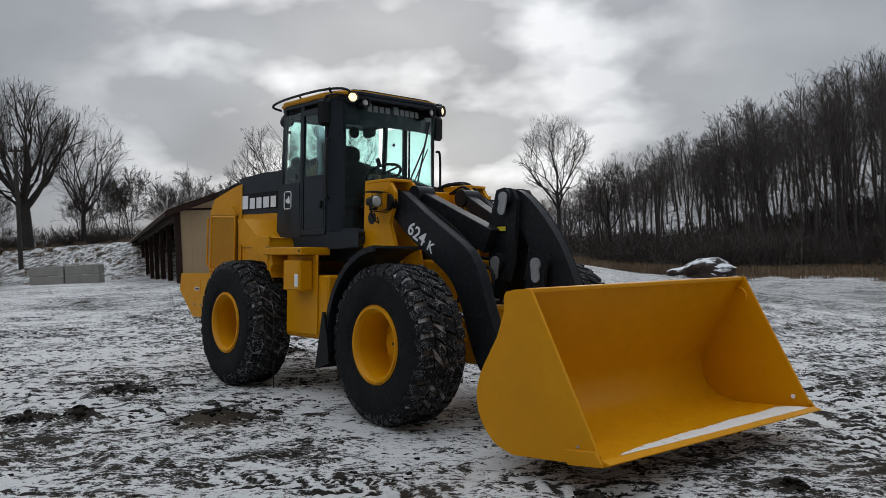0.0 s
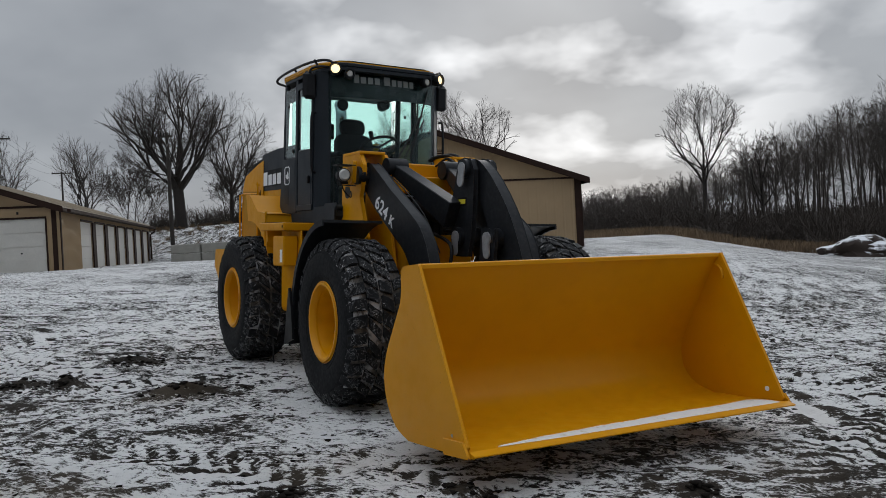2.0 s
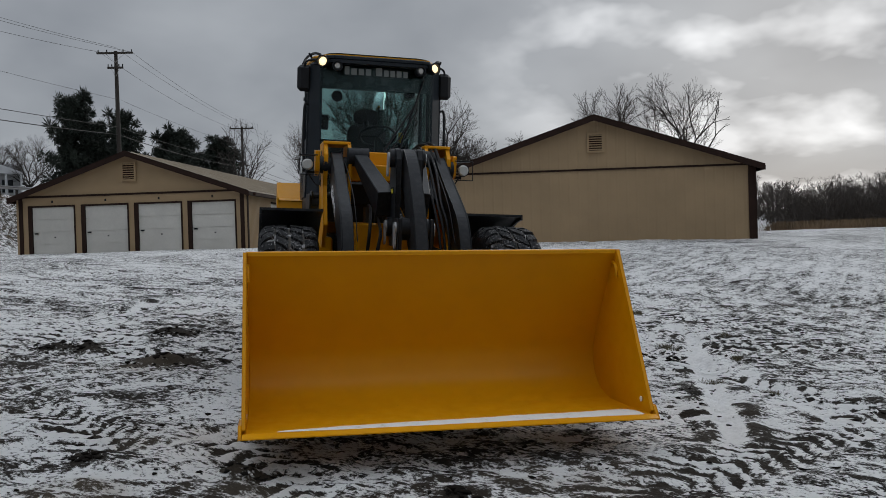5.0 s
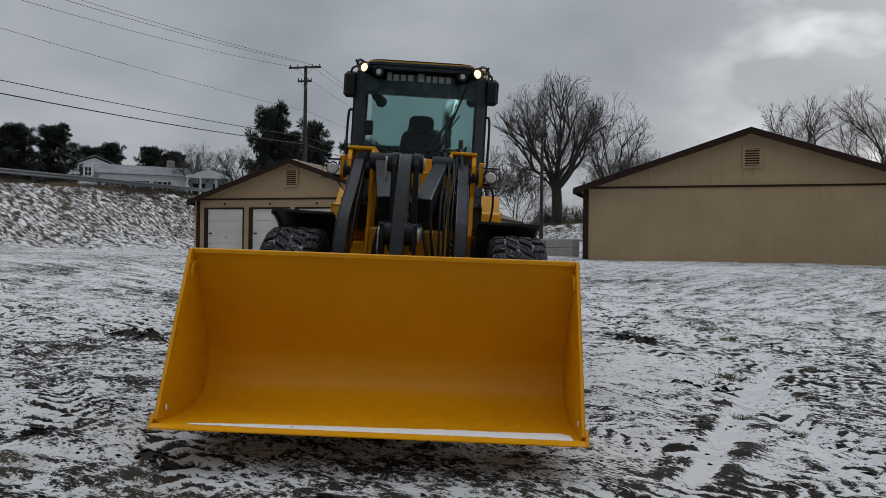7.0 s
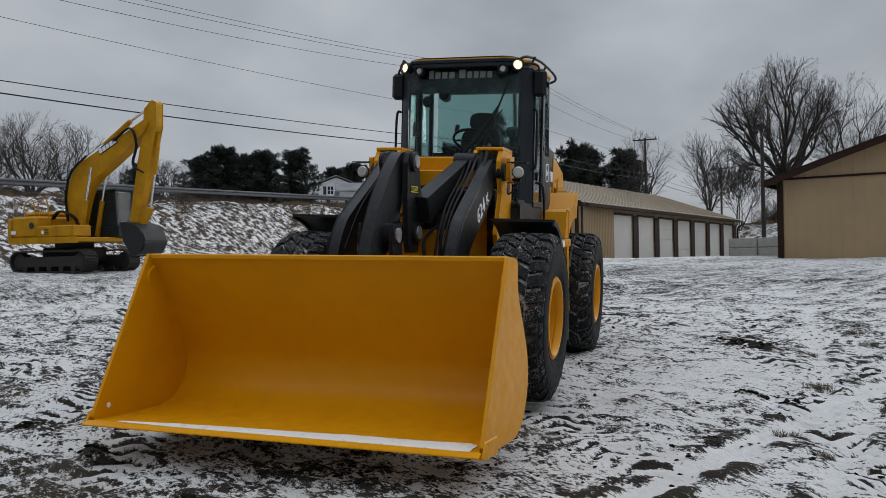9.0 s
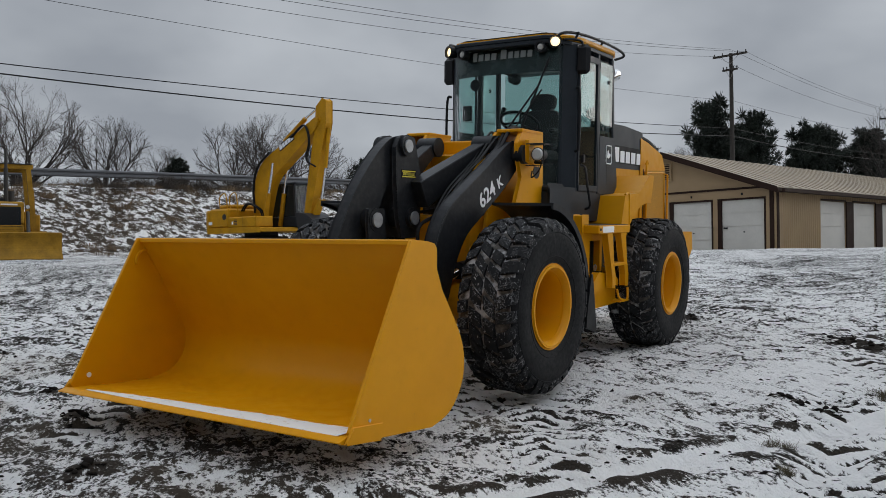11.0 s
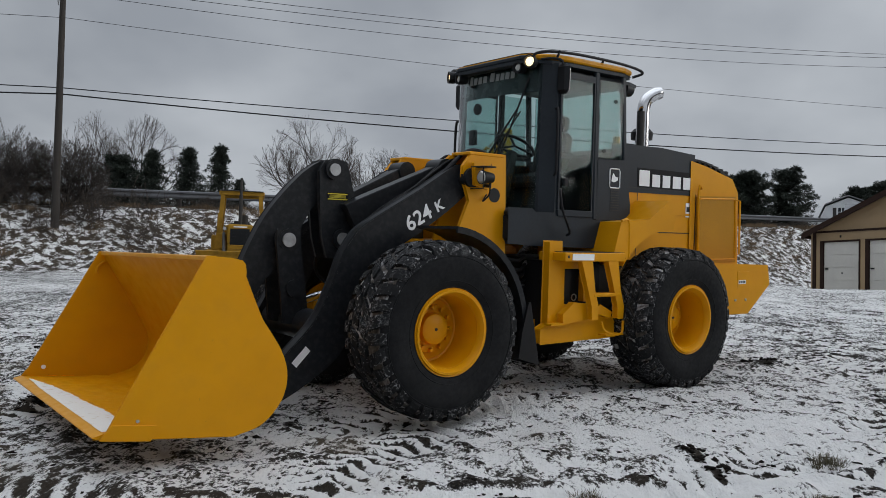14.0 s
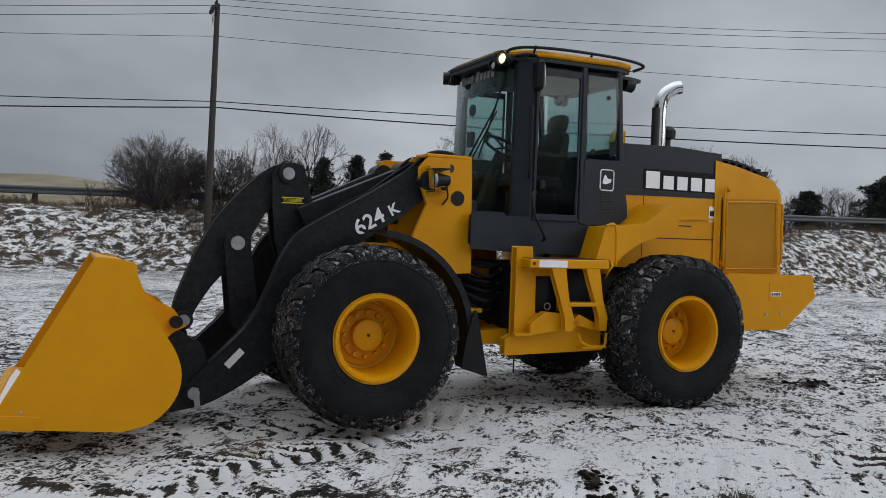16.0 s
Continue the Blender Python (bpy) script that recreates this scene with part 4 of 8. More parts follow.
for i in range(2):
    y = 0.44 + 0.05 * i
    lp("hydraulic_hose", tube(bend([(-1.02, y - 0.10, 2.22), (-0.86, y - 0.06, 2.255 + 0.01 * i), (-0.66, y - 0.02, 2.225 + 0.015 * i), (-0.46, y, 2.06 + 0.02 * i), (-0.30, y, 1.93)], 6), 0.018, seg=8), HOSE, boom, smooth=True)
tilt = lp("tilt_cylinder", rod((-0.62, 0, 1.72), (-0.05, 0, 1.62), 0.085, seg=20), BLACK, boom, "black tilt cylinder", smooth=True)
lp("tilt_rod", rod((-0.05, 0, 1.62), (0.395, 0, 1.45), 0.042, seg=14), CHROME, tilt, smooth=True)
for i in range(3):
    y = 0.32 + 0.038 * i
    lp("hydraulic_hose", tube(bend([(-0.75, y - 0.05, 2.14), (-0.55, y, 2.20 - 0.02 * i), (-0.25, y + 0.01 * i, 1.93 + 0.02 * i), (0.15, y - 0.01, 1.66), (0.42, y, 1.36 + 0.03 * i), (0.56, y, 1.02), (0.66, y - 0.02, 0.84)], 5), 0.012, seg=7), HOSE, boom)
    lp("hose_fitting", rod((0.54, y, 1.08), (0.57, y, 1.00), 0.019, seg=8), PIN, boom)
for s in (1, -1):
    lp("hydraulic_hose", tube(bend([(0.02, s * 0.28, 1.05), (0.12, s * 0.26, 1.30), (-0.10, s * 0.22, 1.55), (-0.40, s * 0.20, 1.62)], 6), 0.016, seg=7), HOSE, boom)
    lp("hydraulic_hose", tube(bend([(0.20, s * 0.20, 0.95), (0.42, s * 0.24, 1.12), (0.40, s * 0.20, 1.35), (0.05, s * 0.16, 1.45), (-0.35, s * 0.12, 1.50)], 6), 0.016, seg=7), HOSE, boom)
    lp("grease_line", tube(bend([(-0.60, s * 0.45, 2.09), (-0.2, s * 0.43, 1.93), (0.3, s * 0.42, 1.63), (0.6, s * 0.42, 1.30)], 5), 0.005, seg=5), HOSE, boom)

# -- front frame --
tower = lp("front_frame", box(-1.02, -0.15, -0.34, 0.34, 0.55, 1.45), YELLOW, None, "yellow front frame and boom tower", bevel=0.02)
for s in (1, -1):
    lp("tower_plate", prism([(-0.44, 1.42), (-0.52, 1.62), (-0.60, 1.80), (-0.52, 2.00), (-0.52, 2.10), (-0.60, 2.20), (-1.00, 2.225), (-1.03, 1.22), (-0.60, 1.20)], s * 0.585, s * 0.625), YELLOW, tower, bevel=0.006)
    lp("tower_plate", prism([(-0.30, 1.10), (-0.44, 1.62), (-0.45, 2.10), (-0.55, 2.20), (-0.95, 2.20), (-1.00, 1.10)], s * 0.365, s * 0.395), YELLOW, tower, bevel=0.006)
    lp("tower_cap", box(-0.98, -0.58, s * 0.366, s * 0.63, 2.202, 2.232), YELLOW, tower, bevel=0.006)
    lp("tower_hole", disc(-0.88, s * 0.6255, 1.86, 0.065, s * 0.004), DARK, tower, "round opening in the tower plate")
    lp("tower_hole", disc(-0.80, s * 0.6255, 2.115, 0.038, s * 0.004), SOOT, tower)
    brow = lp("lamp_housing", prism([(-0.76, 1.90), (-0.60, 1.94), (-0.58, 2.13), (-0.76, 2.15)], s * 0.66, s * 0.70), YELLOW, tower, "yellow work lamp bracket", bevel=0.005)
    lp("lamp_hood", box(-0.70, -0.60, s * 0.70, s * 0.85, 2.085, 2.097), DARK, brow)
    lp("lamp_can", rod((-0.72, s * 0.775, 2.0), (-0.60, s * 0.775, 2.0), 0.042, seg=20, r2=0.062), DARK, brow, smooth=True)
    lp("lamp_lens", rod((-0.599, s * 0.775, 2.0), (-0.585, s * 0.775, 2.0), 0.055, seg=20, r2=0.042), LENS, brow, "round clear work lamp", smooth=True)
    lp("lamp_arm", tube([(-0.70, s * 0.62, 1.94), (-0.70, s * 0.775, 1.93), (-0.70, s * 0.775, 1.99)], 0.016), DARK, brow)
    lp("lamp_guard", tube([(-0.56, s * 0.68, 2.09), (-0.55, s * 0.86, 2.09), (-0.55, s * 0.86, 1.90), (-0.56, s * 0.68, 1.90)], 0.006, seg=6), DARK, brow)
    lp("lamp_cable", tube(bend([(-0.70, s * 0.775, 1.96), (-0.74, s * 0.72, 1.86), (-0.72, s * 0.66, 1.80), (-0.78, s * 0.635, 1.86)], 5), 0.007, seg=6), HOSE, brow)
    # front fender: a bent black sheet with side lip, and its mud flap
    n = 16
    arc = [radians(95 + 95 * i / n) for i in range(n + 1)]
    prof = [(FRONT_X + 0.845 * math.cos(t), 0.725 + 0.845 * math.sin(t)) for t in arc] + [(FRONT_X + 0.822 * math.cos(t), 0.725 + 0.822 * math.sin(t)) for t in reversed(arc)]
    fender = lp("front_fender", prism(prof, s * 0.66, s * 1.20), BLACK, None, "black front fender", smooth=30)
    lip = [(FRONT_X + 0.846 * math.cos(t), 0.725 + 0.846 * math.sin(t)) for t in arc] + [(FRONT_X + 0.795 * math.cos(t), 0.725 + 0.795 * math.sin(t)) for t in reversed(arc)]
    lp("fender_lip", prism(lip, s * 1.201, s * 1.222), BLACK, fender)
    lp("mud_flap", prism([(-0.775, 0.78), (-0.80, 0.78), (-0.905, 0.42), (-0.88, 0.42)], s * 0.70, s * 1.215), HOSE, fender, "black rubber mud flap")
    lp("mud_flap_hanger", prism([(-0.765, 0.95), (-0.79, 0.95), (-0.845, 0.70), (-0.905, 0.42), (-0.67, 0.49), (-0.70, 0.70)], s * 1.2225, s * 1.245), HOSE, fender)
lp("tower_cross", box(-0.86, -0.62, -0.366, 0.366, 1.86, 2.02), YELLOW, tower, bevel=0.01)
lp("tower_cross", box(-0.95, -0.80, -0.366, 0.366, 2.02, 2.16), YELLOW, tower, bevel=0.01)
lp("front_frame_nose", box(-0.15, 0.32, -0.30, 0.30, 0.50, 1.02), YELLOW, tower, bevel=0.02)
for i in range(6):
    lp("valve_block", box(-0.50 + 0.02 * i, -0.30, -0.24 + 0.08 * i, -0.18 + 0.08 * i, 1.452, 1.60), SOOT, tower)

# -- lettering on the boom --
def lettering(text, size, m, material, parent, name="model_number", weight=0.012):
    cu = bpy.data.curves.new(name, "FONT")
    cu.body, cu.size, cu.extrude, cu.offset = text, size, 0.0015, weight
    ob = bpy.data.objects.new(name, cu)
    scene.collection.objects.link(ob)
    me = bpy.data.meshes.new_from_object(ob.evaluated_get(bpy.context.evaluated_depsgraph_get()))
    bpy.data.objects.remove(ob)
    me.transform(m)
    me.materials.clear()
    me.materials.append(material)
    t = new(name, me)
    t.parent = parent
    return t


# on the left arm it reads towards the rear, on the right arm towards the front
for s, at, lean in ((1, (-0.006, 0.5585, 1.510), 29.5), (-1, (-0.40, -0.5585, 1.712), -30)):
    base = Matrix.Translation(at) @ (pose(0, 0, 0, 90, 0, 180) if s == 1 else pose(0, 0, 0, 90, 0, 0)) @ pose(0, 0, 0, 0, 0, lean)
    lettering("624", 0.180, base @ Matrix.Diagonal((1.06, 1, 1, 1)), WHITE, boom, weight=0.003)
    lettering("K", 0.130, base @ Matrix.Translation((0.338, 0.008, 0)) @ Matrix.Diagonal((1.06, 1, 1, 1)), WHITE, boom, weight=0.003)

# -- rear frame, tanks and steps --
rear = lp("rear_frame", box(-4.40, -1.45, -0.42, 0.42, 0.62, 1.30), SOOT, None, "dark rear chassis")
lp("hitch", box(-1.45, -0.95, -0.20, 0.20, 0.60, 0.74), YELLOW, rear, bevel=0.01)
lp("hitch", box(-1.45, -0.95, -0.20, 0.20, 1.12, 1.26), YELLOW, rear, bevel=0.01)
lp("hitch_pin", rod((-1.18, 0, 0.58), (-1.18, 0, 1.28), 0.07), SOOT, rear, smooth=True)
for s in (1, -1):
    lp("steering_cylinder", rod((-1.75, s * 0.36, 0.86), (-1.05, s * 0.34, 0.84), 0.05), BLACK, rear, smooth=True)
    lp("steering_rod", rod((-1.05, s * 0.34, 0.84), (-0.75, s * 0.34, 0.83), 0.026), CHROME, rear, smooth=True)
    for i in range(3):
        lp("hydraulic_hose", tube(bend([(-1.60, s * (0.10 + 0.06 * i), 1.24), (-1.30, s * (0.22 + 0.05 * i), 1.02 + 0.06 * i), (-1.0, s * (0.16 + 0.05 * i), 1.20 + 0.03 * i)], 6), 0.018, seg=6), HOSE, rear)
    tank = lp("step_panel" if s == 1 else "side_frame", box(-2.10, -1.48, -0.88, -0.862, 0.66, 1.485) if s == -1 else prism([(-1.345, 1.46), (-1.49, 1.46), (-1.50, 1.31), (-1.53, 1.20), (-1.535, 0.88), (-1.87, 0.84), (-2.20, 0.74), (-2.27, 0.66), (-2.27, 0.55), (-1.26, 0.53), (-1.26, 0.66), (-1.345, 0.70)], s * 0.80, s * 0.89), YELLOW, None, "yellow side panel below the platform", bevel=0.008)
    lp("side_tank", box(-2.14, -1.30 if s < 0 else -1.40, s * 0.45, s * (0.86 if s < 0 else 0.79), 0.62, 1.28), YELLOW if s < 0 else DARK, tank, bevel=0.02)
    up, back = (0, 0) if s == 1 else (0.20, 0.14)
    deck = lp("platform", box(-2.20 - back, -1.38 - back, s * 0.70, s * 1.05, 1.286 + up, 1.366 + up), YELLOW, tank, "yellow step platform", bevel=0.008)
    lp("platform_top", box(-2.18 - back, -1.40 - back, s * 0.72, s * 1.035, 1.367 + up, 1.372 + up), SOOT, deck)
    lp("fender_bolt", box(-1.43 - back, -1.41 - back, s * 1.0505, s * 1.056, 1.315 + up, 1.34 + up), SOOT, deck)
    if s == 1:
        lp("reflector", box(-1.755, -1.47, 1.0505, 1.0535, 1.296, 1.356), WHITE, deck, "white reflective strip")
        for dx in (0.0, -0.355):
            lp("ladder_rail", prism([(dx - 1.61, 1.285), (dx - 1.74, 1.285), (dx - 1.785, 1.02), (dx - 1.84, 0.86), (dx - 1.835, 0.745), (dx - 1.765, 0.745), (dx - 1.76, 0.86), (dx - 1.705, 1.02)], 0.98, 1.045), YELLOW, tank, bevel=0.006)
        lp("ladder_step", box(-2.14, -1.78, 0.94, 1.05, 0.955, 0.99), YELLOW, tank, "yellow ladder step", bevel=0.006)
        lp("inner_step", prism([(-1.86, 0.80), (-2.10, 0.74), (-2.12, 0.80), (-1.95, 0.88)], 0.90, 0.97), YELLOW, tank)
        lp("window_post", box(-1.86, -1.80, 0.82, 0.888, 0.90, 1.284), YELLOW, tank, bevel=0.004)
        lp("window_head", box(-1.80, -1.515, 0.82, 0.888, 1.21, 1.284), YELLOW, tank, bevel=0.004)
        lp("lower_step", tube(bend([(-1.90, 1.04, 0.72), (-1.95, 1.05, 0.63), (-2.16, 1.05, 0.595), (-2.20, 1.04, 0.72)], 4), 0.012, seg=6), YELLOW, tank)
        lp("lower_step", box(-2.19, -1.94, 0.96, 1.06, 0.585, 0.60), YELLOW, tank)
        lp("toe_board", prism([(-1.46, 0.80), (-1.60, 0.90), (-1.86, 0.875), (-1.95, 0.80), (-1.90, 0.76), (-1.46, 0.71)], 0.90, 0.97), YELLOW, tank, bevel=0.005)
        lp("padlock", tube([(-1.66 + 0.03 * math.cos(t), 0.90, 0.945 + 0.03 * math.sin(t)) for t in [k * math.pi / 5 for k in range(10)]], 0.006, closed=True, seg=5), STEEL, tank)
        for i in range(7):
            # hoses looping across the joint of the two frames
            z = 0.98 + 0.055 * i
            lp("hydraulic_hose", tube(bend([(-1.42, 0.46 + 0.02 * (i % 3), z), (-1.22, 0.56 + 0.03 * (i % 2), z - 0.10 + 0.03 * (i % 4)), (-0.98, 0.44, z + 0.03)], 6), 0.017, seg=7), HOSE, rear)
            if i % 2:
                lp("hose_fitting", rod((-1.42, 0.46 + 0.02 * (i % 3), z), (-1.37, 0.485 + 0.02 * (i % 3), z - 0.02), 0.021, seg=8), STEEL, rear)
        lp("hitch_plate", prism([(-1.44, 0.60), (-0.98, 0.60), (-0.98, 0.64), (-1.10, 0.70), (-1.44, 0.72)], 0.32, 0.66), YELLOW, rear, bevel=0.008)
        lp("hitch_plate", box(-1.18, -0.96, 0.34, 0.60, 0.86, 0.90), YELLOW, rear, bevel=0.008)
        lp("foot_plate", box(-1.46, -1.30, 0.89, 0.98, 0.70, 0.72), YELLOW, tank)
    else:
        bx = lp("battery_box", box(-1.90, -1.56, -1.04, -0.885, 1.12, 1.43), YELLOW, tank, "yellow battery box with pale decal", bevel=0.012)
        lp("box_decal", box(-1.66, -1.59, -1.0435, -1.0405, 1.16, 1.29), WHITE, bx)
    fx = -2.09 if s == 1 else -2.20
    rf = lp("rear_fender", prism([(fx, 1.372), (fx - 0.04, 1.50), (fx - 0.09, 1.665), (-2.27, 1.672), (-2.60, 1.70), (-2.90, 1.90), (-3.05, 1.90)] + [(-2.935 + 0.89 * math.cos(t), 0.715 + 0.89 * math.sin(t)) for t in [radians(92 - 4 * k) for k in range(15)]] + [(-2.26, 1.31), (-2.24, 1.372)], s * 0.56, s * 1.00), YELLOW, None, "yellow rear fender", bevel=0.012)
    lp("fender_edge", tube(bend([(fx - 0.09, s * 1.0, 1.675), (-2.28, s * 1.0, 1.68), (-2.30, s * 1.0, 1.5), (-2.30, s * 1.0, 1.32)], 4), 0.013, seg=6), YELLOW, rf)

# -- counterweight --
cw = lp("counterweight", prism([(-3.75, 1.235), (-4.86, 1.215), (-4.90, 1.03), (-4.50, 0.72), (-3.88, 0.72), (-3.80, 0.90)], -0.90, 0.90), YELLOW, None, "yellow cast counterweight", bevel=0.03)
for s in (1, -1):
    lp("fuel_plate", box(-4.50, -4.28, s * 0.9005, s * 0.905, 0.98, 1.17), YELLOW, cw)
    lp("fuel_label", box(-4.44, -4.30, s * 0.9055, s * 0.908, 1.03, 1.075), WHITE, cw, "small white label")
    for k in range(4):
        lp("label_bar", box(-4.425 + 0.032 * k, -4.405 + 0.032 * k, s * 0.9082, s * 0.910, 1.04, 1.065), BLACKDECAL, cw)
    for x, z in ((-4.25, 0.85), (-4.45, 0.85)):
        lp("bolt", disc(x, s * 0.9005, z, 0.014, s * 0.012), PIN, cw)

# -- engine hood --
hood = lp("engine_hood", prism([(-2.58, 1.30), (-2.58, 2.035), (-3.88, 2.05), (-3.92, 1.27)], -0.545, 0.545), YELLOW, None, "yellow engine hood with charcoal upper band", bevel=0.012)
lp("hood_band", prism([(-2.56, 2.037), (-2.56, 2.43), (-3.30, 2.445), (-3.86, 2.415), (-3.885, 2.053)], -0.55, 0.55), CABGREY, hood, "charcoal hood top", bevel=0.05)
tail = lp("tail_cowl", prism([(-3.89, 1.245), (-3.875, 2.335), (-4.10, 2.30), (-4.60, 2.19), (-4.70, 2.06), (-4.735, 1.23)], -0.56, 0.56), YELLOW, hood, "rounded yellow tail cowl", bevel=0.05)
for s in (1, -1):
    lp("side_grille", prism([(-3.97, 1.26), (-3.95, 1.99), (-4.665, 2.02), (-4.70, 1.27)], s * 0.561, s * 0.585), SCREEN, tail, "perforated yellow cooling panel", bevel=0.012)
    rim = [(-3.985, s * 0.587, 1.29), (-3.965, s * 0.587, 1.955), (-3.985, s * 0.587, 1.975), (-4.63, s * 0.587, 2.0), (-4.655, s * 0.587, 1.98), (-4.685, s * 0.587, 1.30)]
    lp("grille_frame", tube(rim, 0.010, closed=True, seg=6), YELLOW, tail)
    lp("grab_rail", tube(bend([(-3.93, s * 0.56, 1.36), (-3.935, s * 0.605, 1.38), (-3.92, s * 0.605, 2.06), (-3.99, s * 0.60, 2.09), (-4.0, s * 0.56, 2.09)], 3), 0.012, seg=7), YELLOW, tail)
    lp("grab_rail", tube([(-4.70, s * 0.56, 1.34), (-4.735, s * 0.61, 1.36), (-4.72, s * 0.61, 1.98), (-4.68, s * 0.56, 2.0)], 0.013, seg=7), YELLOW, tail)
    lp("cowl_seam", box(-3.935, -3.927, s * 0.561, s * 0.566, 1.30, 2.02), SOOT, tail)
    lp("panel_seam", box(-3.88, -2.98, s * 0.5455, s * 0.548, 1.575, 1.585), SOOT, hood)
    lp("panel_seam", box(-2.945, -2.937, s * 0.5455, s * 0.548, 1.30, 2.03), SOOT, hood)
    lp("panel_seam", box(-2.60, -3.88, s * 0.551, s * 0.553, 2.038, 2.046), SOOT, hood)
    lp("hood_crease", prism([(-2.98, 1.72), (-3.55, 1.80), (-3.88, 1.80), (-3.88, 1.775), (-3.55, 1.775)], s * 0.546, s * 0.556), YELLOW, hood)
    lp("latch", box(-3.55, -3.30, s * 0.5455, s * 0.55, 1.705, 1.715), SOOT, hood)
    for z in (1.78, 1.83):
        lp("latch_bolt", disc(-3.22, s * 0.5455, z, 0.010, s * 0.006), SOOT, hood)
    lp("info_plate", box(-3.87, -3.77, s * 0.5485, s * 0.551, 1.76, 1.92), WHITE, hood, "small white information plate")
    lp("plate_bar", box(-3.855, -3.785, s * 0.5512, s * 0.553, 1.82, 1.875), CABGREY, hood)
    # five white blocks on a black field stand for the maker's lettering
    lp("name_field", box(-3.868, -2.925, s * 0.5515, s * 0.554, 2.052, 2.255), BLACKDECAL, hood, "black field with white block lettering shapes")
    w = (0.185, 0.145, 0.145, 0.155, 0.145)
    x = -2.945
    for i, v in enumerate(w):
        hgt = 0.168 if i == 0 else 0.132
        xx = x if s == 1 else -6.793 - x
        a, b = (xx - v, xx) if s == 1 else (xx, xx + v)
        lp("name_block", box(a + 0.008, b - 0.008, s * 0.5545, s * 0.5565, 2.066, 2.066 + hgt), WHITE, hood)
        x -= v + 0.030
cap = lp("top_grille", prism([(-3.86, 2.345), (-4.10, 2.308), (-4.60, 2.195), (-4.63, 2.215), (-4.58, 2.245), (-4.10, 2.35), (-3.86, 2.385)], -0.53, 0.53), DARK, tail, "black louvred top grille sloping down to the tail", bevel=0.008)
crown = bend([(-3.84, 0, 2.425), (-4.05, 0, 2.415), (-4.30, 0, 2.37), (-4.56, 0, 2.275), (-4.62, 0, 2.22)], 4)
lp("grille_cover", prism([(p.x, p.z) for p in crown] + [(p.x, p.z - 0.022) for p in reversed(crown)], -0.535, 0.535), DARK, cap, smooth=30)
for i in range(7):
    x = -3.88 - 0.105 * i
    lp("grille_rib", prism([(x, 2.335 - 0.22 * max(0, -4.05 - x)), (x - 0.045, 2.33 - 0.22 * max(0, -4.05 - x)), (x - 0.075, 2.405 - 0.22 * max(0, -4.12 - x)), (x - 0.035, 2.408 - 0.20 * max(0, -4.10 - x))], -0.53, 0.53), DARK, cap)
stack = lp("exhaust_pipe", tube(bend([(-3.30, 0.29, 2.42), (-3.30, 0.29, 2.75), (-3.305, 0.29, 2.93), (-3.34, 0.30, 3.04), (-3.43, 0.33, 3.11), (-3.50, 0.345, 3.13)], 6), 0.070, seg=18), CHROME, hood, "polished chrome exhaust stack with curved tip", smooth=True)
lp("heat_guard", tube([(-3.235, 0.315, 2.50), (-3.235, 0.315, 2.90)], 0.042, seg=14), SOOT, stack, "dark heat guard", smooth=True)
lp("clamp", rod((-3.30, 0.29, 2.43), (-3.30, 0.29, 2.47), 0.082), STEEL, stack, smooth=True)
pre = lp("air_precleaner", rod((-3.52, 0.10, 2.42), (-3.52, 0.10, 2.62), 0.075), DARK, hood, "black air intake precleaner", smooth=True)
lp("precleaner_cap", lathe([(0.03, -0.07), (0.12, -0.05), (0.125, 0.03), (0.09, 0.07), (0.02, 0.08)], seg=20, m=Matrix.Translation((-3.52, 0.10, 2.68)) @ pose(0, 0, 0, 90, 0, 0)), DARK, pre, smooth=True)
lp("beacon_bracket", box(-2.69, -2.63, 0.45, 0.51, 2.42, 2.56), YELLOW, hood, bevel=0.01)

# -- cab --
cab_plan = [(-1.30, 0.58), (-1.40, 0.62), (-1.56, 0.705), (-2.54, 0.705)]
cab = lp("cab", prism([(-1.05, 1.45), (-2.30, 1.44), (-2.34, 1.70), (-1.05, 1.70)], -0.55, 0.55), CABGREY, None, "charcoal operator cab with tinted glass", bevel=0.02)


def plan_slab(plan, z0, z1, bm=None):
    """A slab over the half plan given by its left edge."""
    bm = bm or bmesh.new()
    ring = [(x, y) for x, y in plan] + [(x, -y) for x, y in reversed(plan)]
    a = [bm.verts.new((x, y, z0)) for x, y in ring]
    b = [bm.verts.new((x, y, z1)) for x, y in ring]
    bm.faces.new(a[::-1])
    bm.faces.new(b)
    for i in range(len(a)):
        j = (i + 1) % len(a)
        bm.faces.new((a[i], a[j], b[j], b[i]))
    return bm


